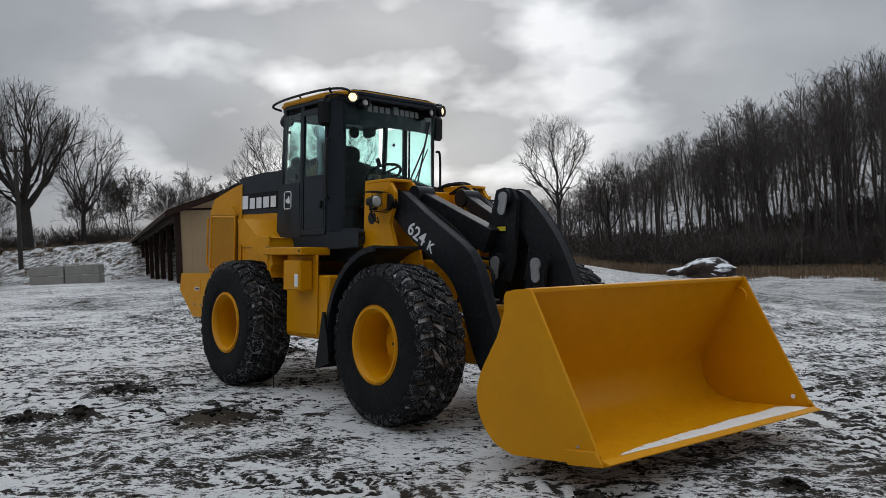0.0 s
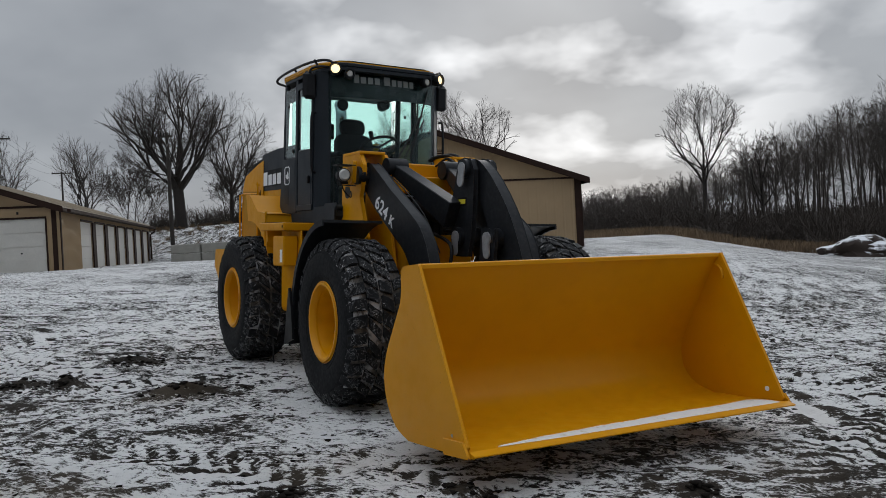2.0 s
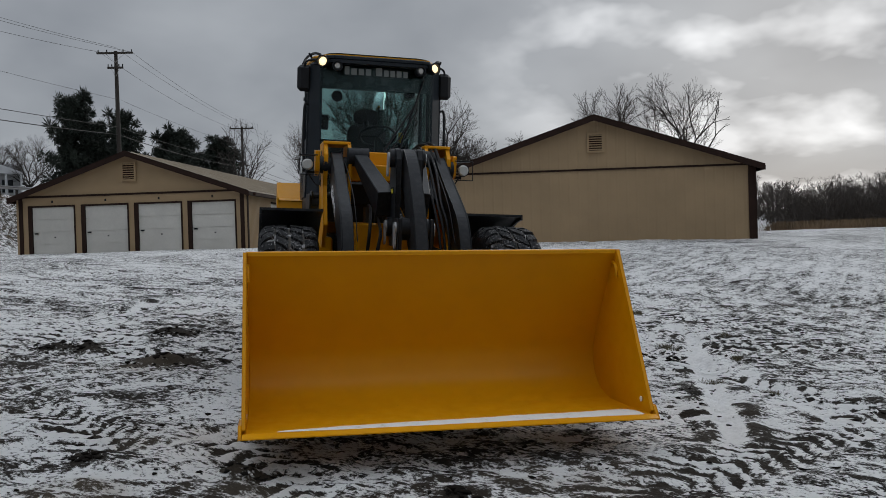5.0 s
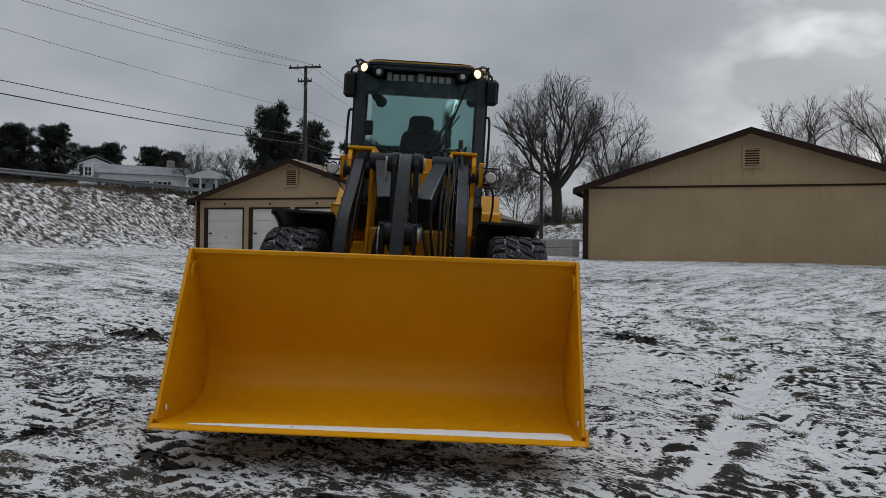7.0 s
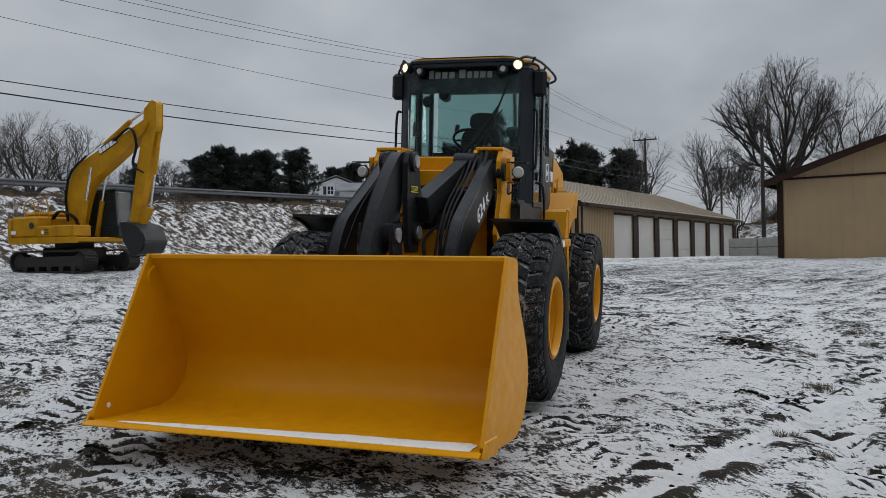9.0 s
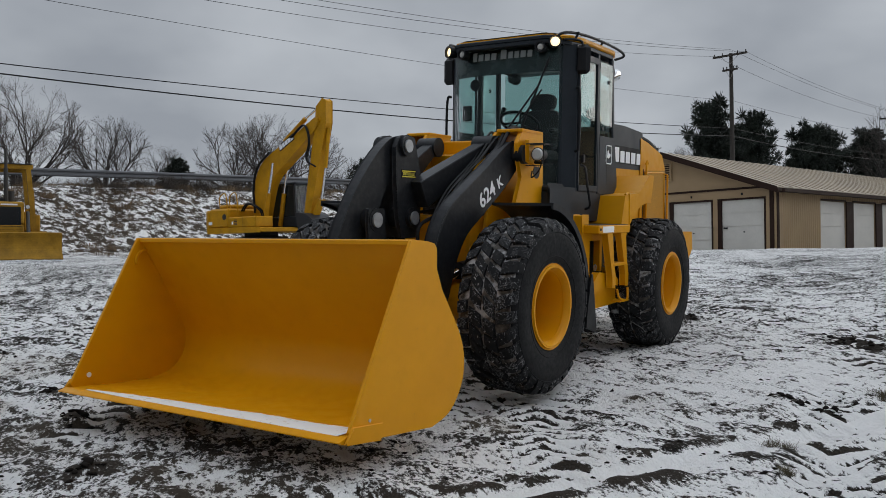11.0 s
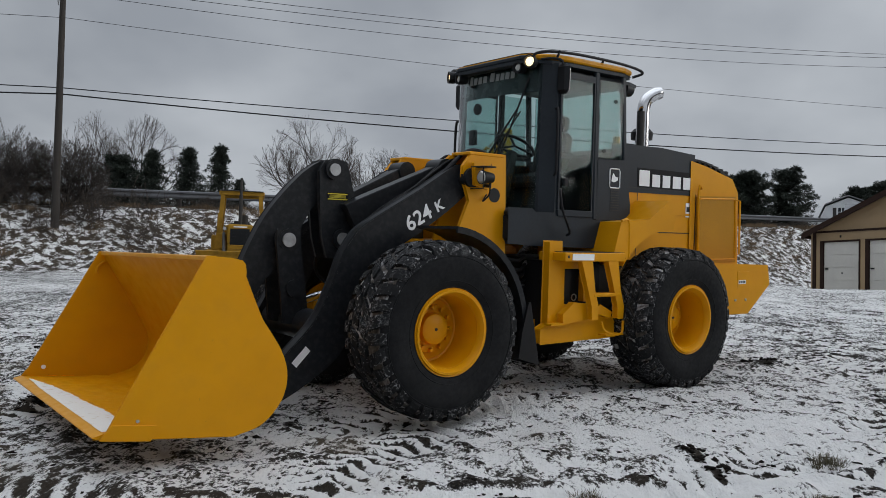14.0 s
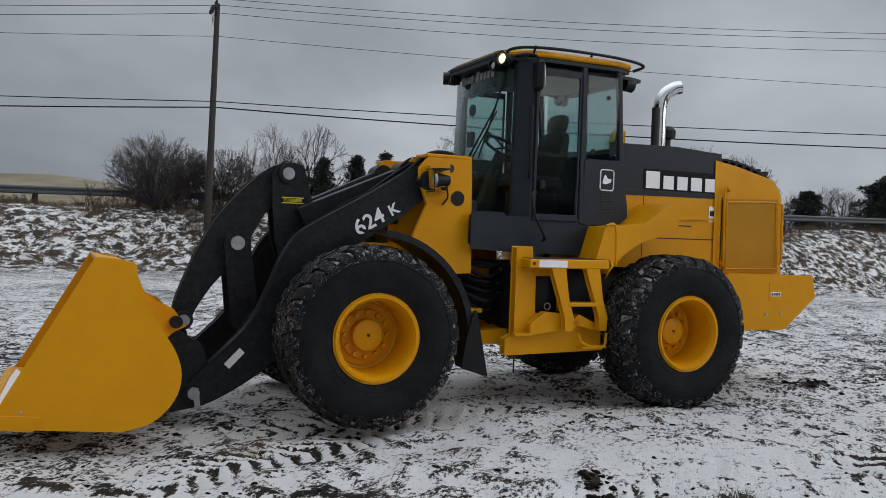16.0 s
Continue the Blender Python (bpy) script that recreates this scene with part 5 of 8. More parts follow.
lp("cab_floor", plan_slab(cab_plan, 1.60, 1.69), CABGREY, cab, bevel=0.01)
for s in (1, -1):
    lp("cab_skirt", prism([(-1.00, 1.70), (-1.00, 1.46), (-1.40, 1.44), (-2.12, 1.43), (-2.20, 1.52), (-2.22, 1.70)] if s == 1 else [(-1.00, 1.70), (-1.00, 1.60), (-1.40, 1.58), (-2.20, 1.58), (-2.22, 1.70)], s * 0.60, s * 0.725), CABGREY, cab, bevel=0.03)
    lp("cab_rear_panel", prism([(-2.13, 1.70), (-2.13, 2.25), (-2.50, 2.27), (-2.585, 1.85), (-2.585, 1.77), (-2.50, 1.70)], s * 0.66, s * 0.735), CABGREY, cab, bevel=0.02)
    for i in range(9):
        lp("louvre", box(-2.43, -2.30, s * 0.7355, s * 0.741, 1.78 + 0.025 * i, 1.788 + 0.025 * i), SOOT, cab)
    # pillars
    bm = bmesh.new()
    plan = [(-1.41, 0.595), (-1.425, 0.625), (-1.545, 0.722), (-1.575, 0.722), (-1.575, 0.69), (-1.46, 0.60)]
    lo = [bm.verts.new((x, s * y, 1.68)) for x, y in plan]
    hi = [bm.verts.new((x - 0.012, s * (y - 0.012), 3.13)) for x, y in plan]
    bm.faces.new(lo)
    bm.faces.new(hi[::-1])
    for i in range(6):
        bm.faces.new((lo[i], hi[i], hi[(i + 1) % 6], lo[(i + 1) % 6]))
    lp("corner_pillar", bm, CABGREY, cab)
    lp("middle_pillar", beam((-2.10, s * 0.71, 1.68), (-2.09, s * 0.695, 3.12), 0.05, 0.07, 0.05, 0.06), CABGREY, cab, bevel=0.01)
    lp("rear_pillar", beam((-2.53, s * 0.70, 2.22), (-2.48, s * 0.69, 3.12), 0.05, 0.05, 0.05, 0.06), CABGREY, cab, bevel=0.01)
    door = lp("cab_door", box(-2.045, -1.576, s * 0.722, s * 0.742, 1.70, 1.76), CABGREY, cab, "framed glass cab door", bevel=0.004)
    lp("door_frame", box(-2.045, -1.576, s * 0.712, s * 0.735, 3.0, 3.06), CABGREY, door)
    lp("door_frame", box(-1.60, -1.576, s * 0.712, s * 0.735, 1.76, 3.0), CABGREY, door)
    lp("door_frame", box(-2.045, -2.03, s * 0.712, s * 0.735, 1.76, 3.0), CABGREY, door)
    pane = lp("door_glass", box(-2.03, -1.60, s * 0.716, s * 0.722, 1.76, 3.0), GLASS, door, "tinted door glass")
    pane.visible_shadow = False
    if s == -1:
        lp("door_lower_panel", box(-2.01, -1.61, -0.735, -0.723, 1.76, 2.34), CABGREY, door, bevel=0.004)
    lp("door_handle", box(-1.68, -1.63, s * 0.7355, s * 0.765, 1.98, 2.06), DARK, door, bevel=0.006)
    rearwin = lp("rear_side_frame", box(-2.48, -2.13, s * 0.705, s * 0.73, 2.25, 2.285), CABGREY, cab)
    pane = lp("rear_side_glass", box(-2.47, -2.13, s * 0.712, s * 0.718, 2.286, 3.05), GLASS, cab, "tinted rear side window")
    pane.visible_shadow = False
    for z in (2.36, 2.86):
        lp("window_clip", disc(-2.20 - 0.15 * (z > 2.5), s * 0.7185, z, 0.02, s * 0.012), DARK, cab)
    lp("cab_front_corner", prism([(-1.00, 1.68), (-1.00, 1.74), (-1.28, 1.74), (-1.36, 1.68)], s * 0.50, s * 0.70), CABGREY, cab, bevel=0.02)
    # grab rail by the door, step rail, roof lights, mirrors
    lp("grab_handle", tube(bend([(-1.53, s * 0.72, 2.70), (-1.51, s * 0.765, 2.65), (-1.51, s * 0.765, 2.15), (-1.53, s * 0.72, 2.08)], 5), 0.014, seg=7), DARK, cab)
    if s == 1:
        lp("step_rail", tube(bend([(-1.58, 0.76, 1.95), (-1.50, 0.84, 1.92), (-1.52, 0.86, 1.75), (-1.64, 0.84, 1.56), (-1.66, 0.78, 1.52)], 5), 0.013, seg=7), DARK, cab)
    arm = lp("mirror_arm", tube(bend([(-1.40, s * 0.63, 3.155), (-1.48, s * 0.70, 3.165), (-1.54, s * 0.755, 3.15), (-1.55, s * 0.77, 3.11)], 4), 0.012, seg=7), DARK, cab)
    lp("mirror", box(-1.60, -1.53, s * 0.690, s * 0.845, 2.835, 3.12), DARK, arm, "black side mirror", bevel=0.035)
    lp("mirror_glass", box(-1.6022, -1.6002, s * 0.72, s * 0.815, 2.88, 3.075), CHROME, arm)
    for y, z, r, lit in ((0.585, 3.122, 0.062, True), (0.44, 3.085, 0.054, False)):
        can = lathe([(0.02, -0.05), (r * 0.8, -0.05), (r, 0.0), (r, 0.055), (r - 0.012, 0.055), (r - 0.016, 0.022), (0.01, 0.020)], seg=22, m=Matrix.Translation((-1.315, s * y, z)) @ pose(0, 0, 0, 0, 0, s * (24 if lit else 8) - 90))
        lamp = lp("roof_lamp", can, DARK, cab, "lit round roof lamp" if lit else "unlit round roof lamp", smooth=40)
        lens = lathe([(0.005, 0.021), (r - 0.017, 0.023), (r - 0.020, 0.034), (r * 0.5, 0.042), (0.005, 0.044)], seg=20, m=Matrix.Translation((-1.315, s * y, z)) @ pose(0, 0, 0, 0, 0, s * (24 if lit else 8) - 90))
        lp("lit_lens" if lit else "lamp_lens", lens, LAMP if lit else LENS, lamp, "glowing warm lamp lens" if lit else "", smooth=True)
    lp("roof_rail", tube(bend([(-1.34, s * 0.60, 3.15), (-1.33, s * 0.625, 3.195), (-1.46, s * 0.68, 3.228), (-1.80, s * 0.735, 3.240), (-2.30, s * 0.755, 3.235), (-2.60, s * 0.76, 3.215), (-2.73, s * 0.73, 3.19), (-2.66, s * 0.66, 3.15)], 5), 0.014, seg=7), DARK, cab)
    for x in (-1.55, -2.15):
        lp("rail_post", tube([(x, s * 0.68, 3.17), (x, s * 0.725, 3.245)], 0.012, seg=6), DARK, cab)
    rl = lp("rear_work_lamp", rod((-2.62, s * 0.58, 3.04), (-2.72, s * 0.58, 3.03), 0.065, seg=16), DARK, cab, smooth=True)
    lp("lamp_bracket", tube([(-2.50, s * 0.60, 3.08), (-2.62, s * 0.58, 3.05)], 0.015, seg=6), DARK, rl)
    rr = [(-2.36 + 0.075 * a, s * 0.7365, 2.10 + 0.095 * b) for a, b in ((-0.8, 1), (0.8, 1), (1, 0.8), (1, -0.8), (0.8, -1), (-0.8, -1), (-1, -0.8), (-1, 0.8))]
    lp("badge_ring", tube(rr, 0.0065, closed=True, seg=5), WHITE, cab, "white rounded badge outline")
    lp("badge_shape", prism([(-2.31, 2.07), (-2.35, 2.06), (-2.40, 2.08), (-2.41, 2.11), (-2.37, 2.115), (-2.34, 2.15), (-2.325, 2.13)], s * 0.7355, s * 0.738), WHITE, cab)

# windscreen and its dark top strip, rear window, roof
def screen_x(y, z):
    """Outer face of the windscreen: bulging in the middle below, upright at its corners."""
    u, t = abs(y) / 0.615, (z - 1.72) / 1.395
    return (-1.17 - 0.26 * u ** 2.5) * (1 - t) + (-1.355 - 0.075 * u ** 3) * t


def screen_sheet(y0, y1, z0, z1, inset, thick, steps=40):
    """A sheet that follows the windscreen, inset behind its outer face."""
    bm = bmesh.new()
    rows = []
    for d in (inset, inset + thick):
        for z in (z0, z1):
            rows.append([bm.verts.new((screen_x(y0 + (y1 - y0) * i / steps, z) - d, y0 + (y1 - y0) * i / steps, z)) for i in range(steps + 1)])
    a, b, c, d = rows
    for i in range(steps):
        for p, q in ((a, b), (d, c), (b, d), (c, a)):
            bm.faces.new((p[i], p[i + 1], q[i + 1], q[i]))
    bm.faces.new((a[0], b[0], d[0], c[0]))
    bm.faces.new((b[-1], a[-1], c[-1], d[-1]))
    return bm


pane = lp("windscreen", screen_sheet(-0.615, 0.615, 1.72, 3.115, 0.0, 0.006), GLASS, cab, "tinted windscreen bent round the corners", smooth=40)
pane.visible_shadow = False
strip = lp("sun_strip", screen_sheet(-0.60, 0.60, 2.86, 3.112, 0.010, 0.004), STRIPGREY, cab, "dark sun strip with pale block lettering shapes", smooth=40)
x = -0.36
for i, w in enumerate((0.058, 0.066, 0.064, 0.066, 0.0, 0.076, 0.056, 0.056, 0.062, 0.056)):
    if w:
        hgt = 0.088 if i in (0, 5) else 0.068
        part("strip_block", screen_sheet(x, x + w * 0.86, 3.012, 3.012 + hgt, -0.004, 0.003, 1), PALE, strip)
    x += w + 0.012 if w else 0.03
pane = lp("rear_glass", box(-2.53, -2.524, -0.62, 0.62, 2.35, 3.05), GLASS, cab, "tinted rear window")
pane.visible_shadow = False
lp("rear_wall", box(-2.56, -2.50, -0.66, 0.66, 1.70, 2.34), CABGREY, cab)
roof_plan = [(-1.27, 0.48), (-1.32, 0.575), (-1.50, 0.675), (-1.70, 0.71), (-2.45, 0.725), (-2.62, 0.66)]
roof = lp("roof", plan_slab(roof_plan, 3.118, 3.15), CABGREY, cab, "dark cab roof liner")
lp("roof_band", plan_slab([(-1.365, 0.55)] + [(x - 0.02, y + 0.012) for x, y in roof_plan[2:]], 3.160, 3.214), YELLOW, roof, "yellow roof rim", bevel=0.015)
lp("roof_visor", plan_slab([(-1.275, 0.47), (-1.315, 0.555), (-1.362, 0.575)], 3.155, 3.196), CABGREY, roof, "dark front visor", bevel=0.008)
lp("visor_edge", plan_slab([(-1.295, 0.45), (-1.325, 0.54), (-1.36, 0.56)], 3.197, 3.208), YELLOW, roof)
lp("roof_seal", plan_slab([(x - 0.04, y - 0.02) for x, y in roof_plan], 3.1505, 3.1590), DARK, roof)
lp("roof_top", plan_slab([(x - 0.05, y - 0.05) for x, y in roof_plan], 3.215, 3.226), DARK, roof, bevel=0.004)
lp("wiper_arm", tube(bend([(-1.215, 0.05, 2.20), (-1.275, 0.22, 2.45), (-1.34, 0.40, 2.72)], 4), 0.010, seg=6), DARK, cab, "black windscreen wiper")
lp("wiper_arm", tube(bend([(-1.22, 0.11, 2.18), (-1.275, 0.27, 2.42), (-1.335, 0.44, 2.68)], 4), 0.007, seg=6), DARK, cab)
lp("wiper_blade", tube([(-1.265, 0.24, 2.26), (-1.33, 0.38, 2.66), (-1.375, 0.50, 3.0)], 0.010, seg=6), DARK, cab)
lp("front_cowl", box(-1.16, -1.02, -0.46, 0.46, 1.62, 1.86), CABGREY, cab, bevel=0.02)
# inside the cab
def cushion(half, low, high, mid_x, thick, lean, square=4.0):
    """A padded slab, rounded in front view and in section, leaning back."""
    bm = bmesh.new()
    rings = []
    for d, k in ((-0.5, 0.80), (-0.32, 0.97), (0.0, 1.0), (0.32, 0.97), (0.5, 0.80)):
        ring = []
        for i in range(24):
            a = 2 * math.pi * i / 24
            c, n = math.cos(a), math.sin(a)
            y = half * k * math.copysign(abs(c) ** (2 / square), c)
            z = (low + high) / 2 + (high - low) / 2 * k * math.copysign(abs(n) ** (2 / square), n)
            ring.append(bm.verts.new((mid_x + thick * d - lean * (z - low), y, z)))
        rings.append(ring)
    for a, b in zip(rings, rings[1:]):
        for i in range(24):
            bm.faces.new((a[i], a[(i + 1) % 24], b[(i + 1) % 24], b[i]))
    bm.faces.new(rings[0])
    bm.faces.new(rings[-1][::-1])
    return bm


lp("seat_base", box(-2.16, -1.80, -0.22, 0.22, 1.691, 2.0), FOAM, cab, bevel=0.03)
seat = lp("seat", box(-2.20, -1.72, -0.25, 0.25, 2.001, 2.14), FOAM, cab, "dark fabric operator seat", bevel=0.04)
lp("seat_back", cushion(0.235, 2.12, 2.60, -2.15, 0.13, 0.20), FOAM, seat, smooth=True)
lp("headrest", cushion(0.15, 2.575, 2.775, -2.25, 0.10, 0.15, 3.0), FOAM, seat, smooth=True)
for s in (1, -1):
    lp("armrest", box(-2.18, -1.80, s * 0.28, s * 0.35, 2.30, 2.36), FOAM, seat, bevel=0.02)
lp("side_console", box(-2.10, -1.60, -0.64, -0.46, 1.70, 2.20), DARK, cab, bevel=0.03)
lp("steering_column", beam((-1.40, 0.05, 1.75), (-1.60, 0.05, 2.34), 0.14, 0.12, 0.08, 0.08), DARK, cab)
wc, tilt_m = Vector((-1.63, 0.05, 2.40)), pose(0, 0, 0, 0, -28, 0)
ring = [wc + tilt_m @ Vector((0.20 * math.cos(t), 0.20 * math.sin(t), 0)) for t in [k * math.pi / 12 for k in range(24)]]
sw = lp("steering_wheel", tube(ring, 0.016, closed=True, seg=8), DARK, cab, "black steering wheel with spinner knob", smooth=True)
for t in (0.5, 2.6, 4.7):
    lp("spoke", tube([wc, wc + tilt_m @ Vector((0.20 * math.cos(t), 0.20 * math.sin(t), 0))], 0.012, seg=6), DARK, sw)
lp("spinner_knob", rod(wc + tilt_m @ Vector((0.14, -0.14, 0.01)), wc + tilt_m @ Vector((0.14, -0.14, 0.09)), 0.025), DARK, sw, smooth=True)
lp("inner_mirror", lathe([(0.01, -0.01), (0.06, -0.008), (0.06, 0.008), (0.01, 0.01)], seg=18, m=Matrix.Translation((-1.52, -0.42, 2.80)) @ pose(0, 0, 0, 0, 0, 90)), DARK, cab)
lp("monitor", box(-1.60, -1.55, -0.60, -0.50, 2.44, 2.60), DARK, cab, bevel=0.01)
lp("headliner", plan_slab([(x - 0.20, y - 0.08) for x, y in roof_plan], 3.07, 3.10), CABGREY, cab)

# ---- bare trees ----
BARK = plain("grey_bark", (0.040, 0.034, 0.030), 0.9, vary=0.4, scale=6, bump=0.4)
TWIG = plain("dark_twigs", (0.045, 0.036, 0.031), 0.9, vary=0.3, scale=2, bump=0)
WOODTWIG = plain("brown_woodland_twigs", (0.082, 0.069, 0.061), 0.95, vary=0.4, scale=0.4, bump=0)


class Twigs:
    """Vertices and faces of tapered, bent shoots."""

    def __init__(self, seed):
        self.rng = random.Random(seed)
        self.v, self.f = [], []

    def shoot(self, p, d, length, r0, r1, segs, sides, wander, lift):
        """Adds one shoot, and returns its joints and their directions."""
        rng, pts, dirs, rings = self.rng, [p.copy()], [d.copy()], []
        for i in range(segs):
            d = (d + Vector((rng.gauss(0, wander), rng.gauss(0, wander), rng.gauss(0, wander) + lift))).normalized()
            p = p + d * (length / segs)
            pts.append(p.copy())
            dirs.append(d.copy())
        for i, (q, e) in enumerate(zip(pts, dirs)):
            up = e.orthogonal().normalized()
            side = e.cross(up)
            r = r0 + (r1 - r0) * i / segs
            base = len(self.v)
            for k in range(sides):
                a = 2 * math.pi * k / sides
                self.v.append(tuple(q + r * (up * math.cos(a) + side * math.sin(a))))
            rings.append(base)
        for a, b in zip(rings, rings[1:]):
            for k in range(sides):
                self.f.append((a + k, a + (k + 1) % sides, b + (k + 1) % sides, b + k))
        return pts, dirs

    def mesh(self, name):
        me = bpy.data.meshes.new(name)
        me.from_pydata(self.v, [], self.f)
        return me


def away(d, angle, rng):
    """A direction that leans off d by angle."""
    side = d.orthogonal().normalized()
    side.rotate(Matrix.Rotation(rng.uniform(0, 2 * math.pi), 3, d))
    return (d * math.cos(angle) + side * math.sin(angle)).normalized()


def grow_tree(seed, height, trunk_r, clear=0.28, spread=0.75, limbs=9, level=3, thick=0.010, upward=0.10, leaders=1):
    """Shoots of a bare tree, its trunk and limbs apart from its twigs."""
    wood, twigs = Twigs(seed), Twigs(seed + 1)
    rng = wood.rng
    for lead in range(leaders):
        d0 = Vector((0, 0, 1)) if leaders == 1 else away(Vector((0, 0, 1)), rng.uniform(0.15, 0.5), rng)
        tp, td = wood.shoot(Vector((0, 0, -0.3)), d0, height * (0.82 if leaders == 1 else rng.uniform(0.6, 0.85)), trunk_r, trunk_r * 0.16, 9, 7, 0.05, 0.03)
        for i in range(limbs):
            t = clear + (0.97 - clear) * (i + rng.random() * 0.8) / limbs
            k = min(len(tp) - 2, int(t * 9))
            f = t * 9 - k
            p = tp[k].lerp(tp[k + 1], min(1, f))
            size = height * (0.52 - 0.30 * t) * rng.uniform(0.8, 1.15) * spread / 0.75
            lp_, ld = wood.shoot(p, away(td[k], rng.uniform(0.55, 1.0), rng), size, trunk_r * (0.34 - 0.20 * t), trunk_r * 0.07, 7, 5, 0.10, upward)
            for j in range(9):
                u = 0.22 + 0.78 * (j + rng.random()) / 9
                m = min(6, int(u * 7))
                q = lp_[m].lerp(lp_[m + 1], min(1, u * 7 - m))
                bl = size * (0.62 - 0.34 * u) * rng.uniform(0.7, 1.2)
                bp, bd = twigs.shoot(q, away(ld[m], rng.uniform(0.45, 0.95), rng), bl, max(thick * 1.8, trunk_r * 0.07), thick, 5, 4, 0.13, upward)
                for n in range(6 if level > 1 else 3):
                    w = rng.uniform(0.25, 1.0)
                    o = min(4, int(w * 5))
                    s = bp[o].lerp(bp[o + 1], w * 5 - o)
                    sl = bl * rng.uniform(0.30, 0.55)
                    sp, sd = twigs.shoot(s, away(bd[o], rng.uniform(0.4, 0.9), rng), sl, thick, thick * 0.6, 3, 3, 0.15, upward)
                    if level > 2:
                        for h in range(4):
                            c = rng.randint(1, 3)
                            twigs.shoot(sp[c], away(sd[c], rng.uniform(0.35, 0.9), rng), sl * rng.uniform(0.3, 0.55), thick * 0.75, thick * 0.45, 2, 3, 0.15, upward)
    return wood, twigs


def fork_tree(seed, height, wide, trunk_r, clear=0.25, limbs=5, depth=6, thick=0.011, flare=0.5, taper=0.70):
    """Shoots of a bare broadleaf: a trunk that forks again and again until its twigs fill a round crown."""
    wood, twigs = Twigs(seed), Twigs(seed + 1)
    rng = wood.rng
    base = clear * height
    mid, half = Vector((0, 0, (base * 0.75 + height) / 2)), (height - base * 0.75) / 2

    def inside(p):
        q = p - mid
        return (q.x / wide) ** 2 + (q.y / wide) ** 2 + (q.z / half) ** 2 < 1

    def grow(p, d, length, r, left):
        if not inside(p + d * length):
            length, left = length * 0.6, min(left, 1)
        net = wood if left > depth - 3 else twigs
        tip = max(thick * 0.5, r * taper)
        pts, ds = net.shoot(p, d, length, max(r, thick * 0.6), tip, 4 if left > 1 else 1 + left, 6 if left > depth - 2 else (4 if left > 2 else 3), 0.075, 0.03 if left > 2 else 0.0)
        if left == 0:
            return
        for k in range(2 if rng.random() < 0.7 else 3):
            grow(pts[-1], away(ds[-1], rng.uniform(0.20, 0.56), rng), length * rng.uniform(0.70, 0.90), tip * rng.uniform(0.75, 0.98), left - 1)
        for m in range(1, len(pts) - 1):
            if rng.random() < (0.5 if left > 2 else 0.8):
                grow(pts[m], away(ds[m], rng.uniform(0.5, 0.95), rng), length * rng.uniform(0.4, 0.65), tip * 0.5, max(0, left - 2))

    stem, sd = wood.shoot(Vector((0, 0, -0.4)), Vector((0, 0, 1)), base + 0.4, trunk_r, trunk_r * 0.8, 5, 8, 0.03, 0.03)
    for k in range(limbs):
        a = 2 * math.pi * (k + rng.random() * 0.5) / limbs
        lean = flare * rng.uniform(0.5, 1.15) if k else 0.08
        d = Vector((math.cos(a) * math.sin(lean), math.sin(a) * math.sin(lean), math.cos(lean)))
        grow(stem[-1 - (k % 2)], d, half * rng.uniform(0.42, 0.58), trunk_r * rng.uniform(0.38, 0.55), depth)
    return wood, twigs


ROADSIDE = {}


def bare_tree(x, y, height, seed, label, group="bare trees", sink=0.0, turn=0.0, top=None, wide=None, shape=None, **kw):
    if top is not None:
        height = top - float(land(x, y))
    size = Matrix.Identity(4)
    if shape is not None:
        # far trees of one kind are grown four times, then turned and sized
        size = Matrix.Diagonal((wide / 4.0, wide / 4.0, height / 9.0, 1))
        height, wide = 9.0, 4.0
    if shape is None or shape not in ROADSIDE:
        wood, twigs = grow_tree(seed, height, **kw) if wide is None else fork_tree(seed, height, wide, **kw)
        made = []
        for name, s, mat in (("trunk", wood, BARK), ("crown", twigs, TWIG)):
            me = s.mesh(name)
            me.materials.append(mat)
            me.shade_smooth()
            made.append((name, me))
        if shape is not None:
            ROADSIDE[shape] = made
    else:
        made = ROADSIDE[shape]
    z = float(land(x, y)) - sink
    root = empty("bare_tree", pose(x, y, z, 0, 0, turn) @ size, label, "tree", group)
    for name, me in made:
        new(name, me).parent = root
    return root


bare_tree(-24.7, 49.7, 9.9, 11, "large bare deciduous tree with a thick dark trunk", wide=3.9, trunk_r=0.40, clear=0.30, limbs=10, depth=7, thick=0.008, flare=1.0, taper=0.62)
bare_tree(-22.9, 53.2, 8.9, 23, "slender bare tree beside the large one", wide=3.0, trunk_r=0.17, clear=0.30, limbs=8, depth=6, thick=0.008, flare=0.95, taper=0.66)
bare_tree(-36.5, 57.0, 8.4, 31, "bare young tree with upswept limbs behind the garage", wide=2.4, trunk_r=0.16, clear=0.15, limbs=7, depth=5, thick=0.011, flare=0.6)
bare_tree(-44.5, 58.5, 9.2, 37, "thin bare tree behind the garage roof", wide=2.3, trunk_r=0.15, clear=0.2, limbs=8, depth=5, thick=0.010, flare=0.6)
bare_tree(-9.9, 52.5, 7.5, 41, "bare tree showing over the shed roof", wide=2.6, trunk_r=0.17, clear=0.35, limbs=6, depth=5, thick=0.011, flare=0.9)
bare_tree(-6.6, 56.0, 8.7, 43, "bare spreading tree showing over the shed roof", wide=3.2, trunk_r=0.19, clear=0.32, limbs=7, depth=6, thick=0.010, flare=0.9)
bare_tree(-12.5, 58.0, 6.9, 45, "small bare tree behind the shed", wide=2.2, trunk_r=0.14, clear=0.3, limbs=5, depth=5, thick=0.011)
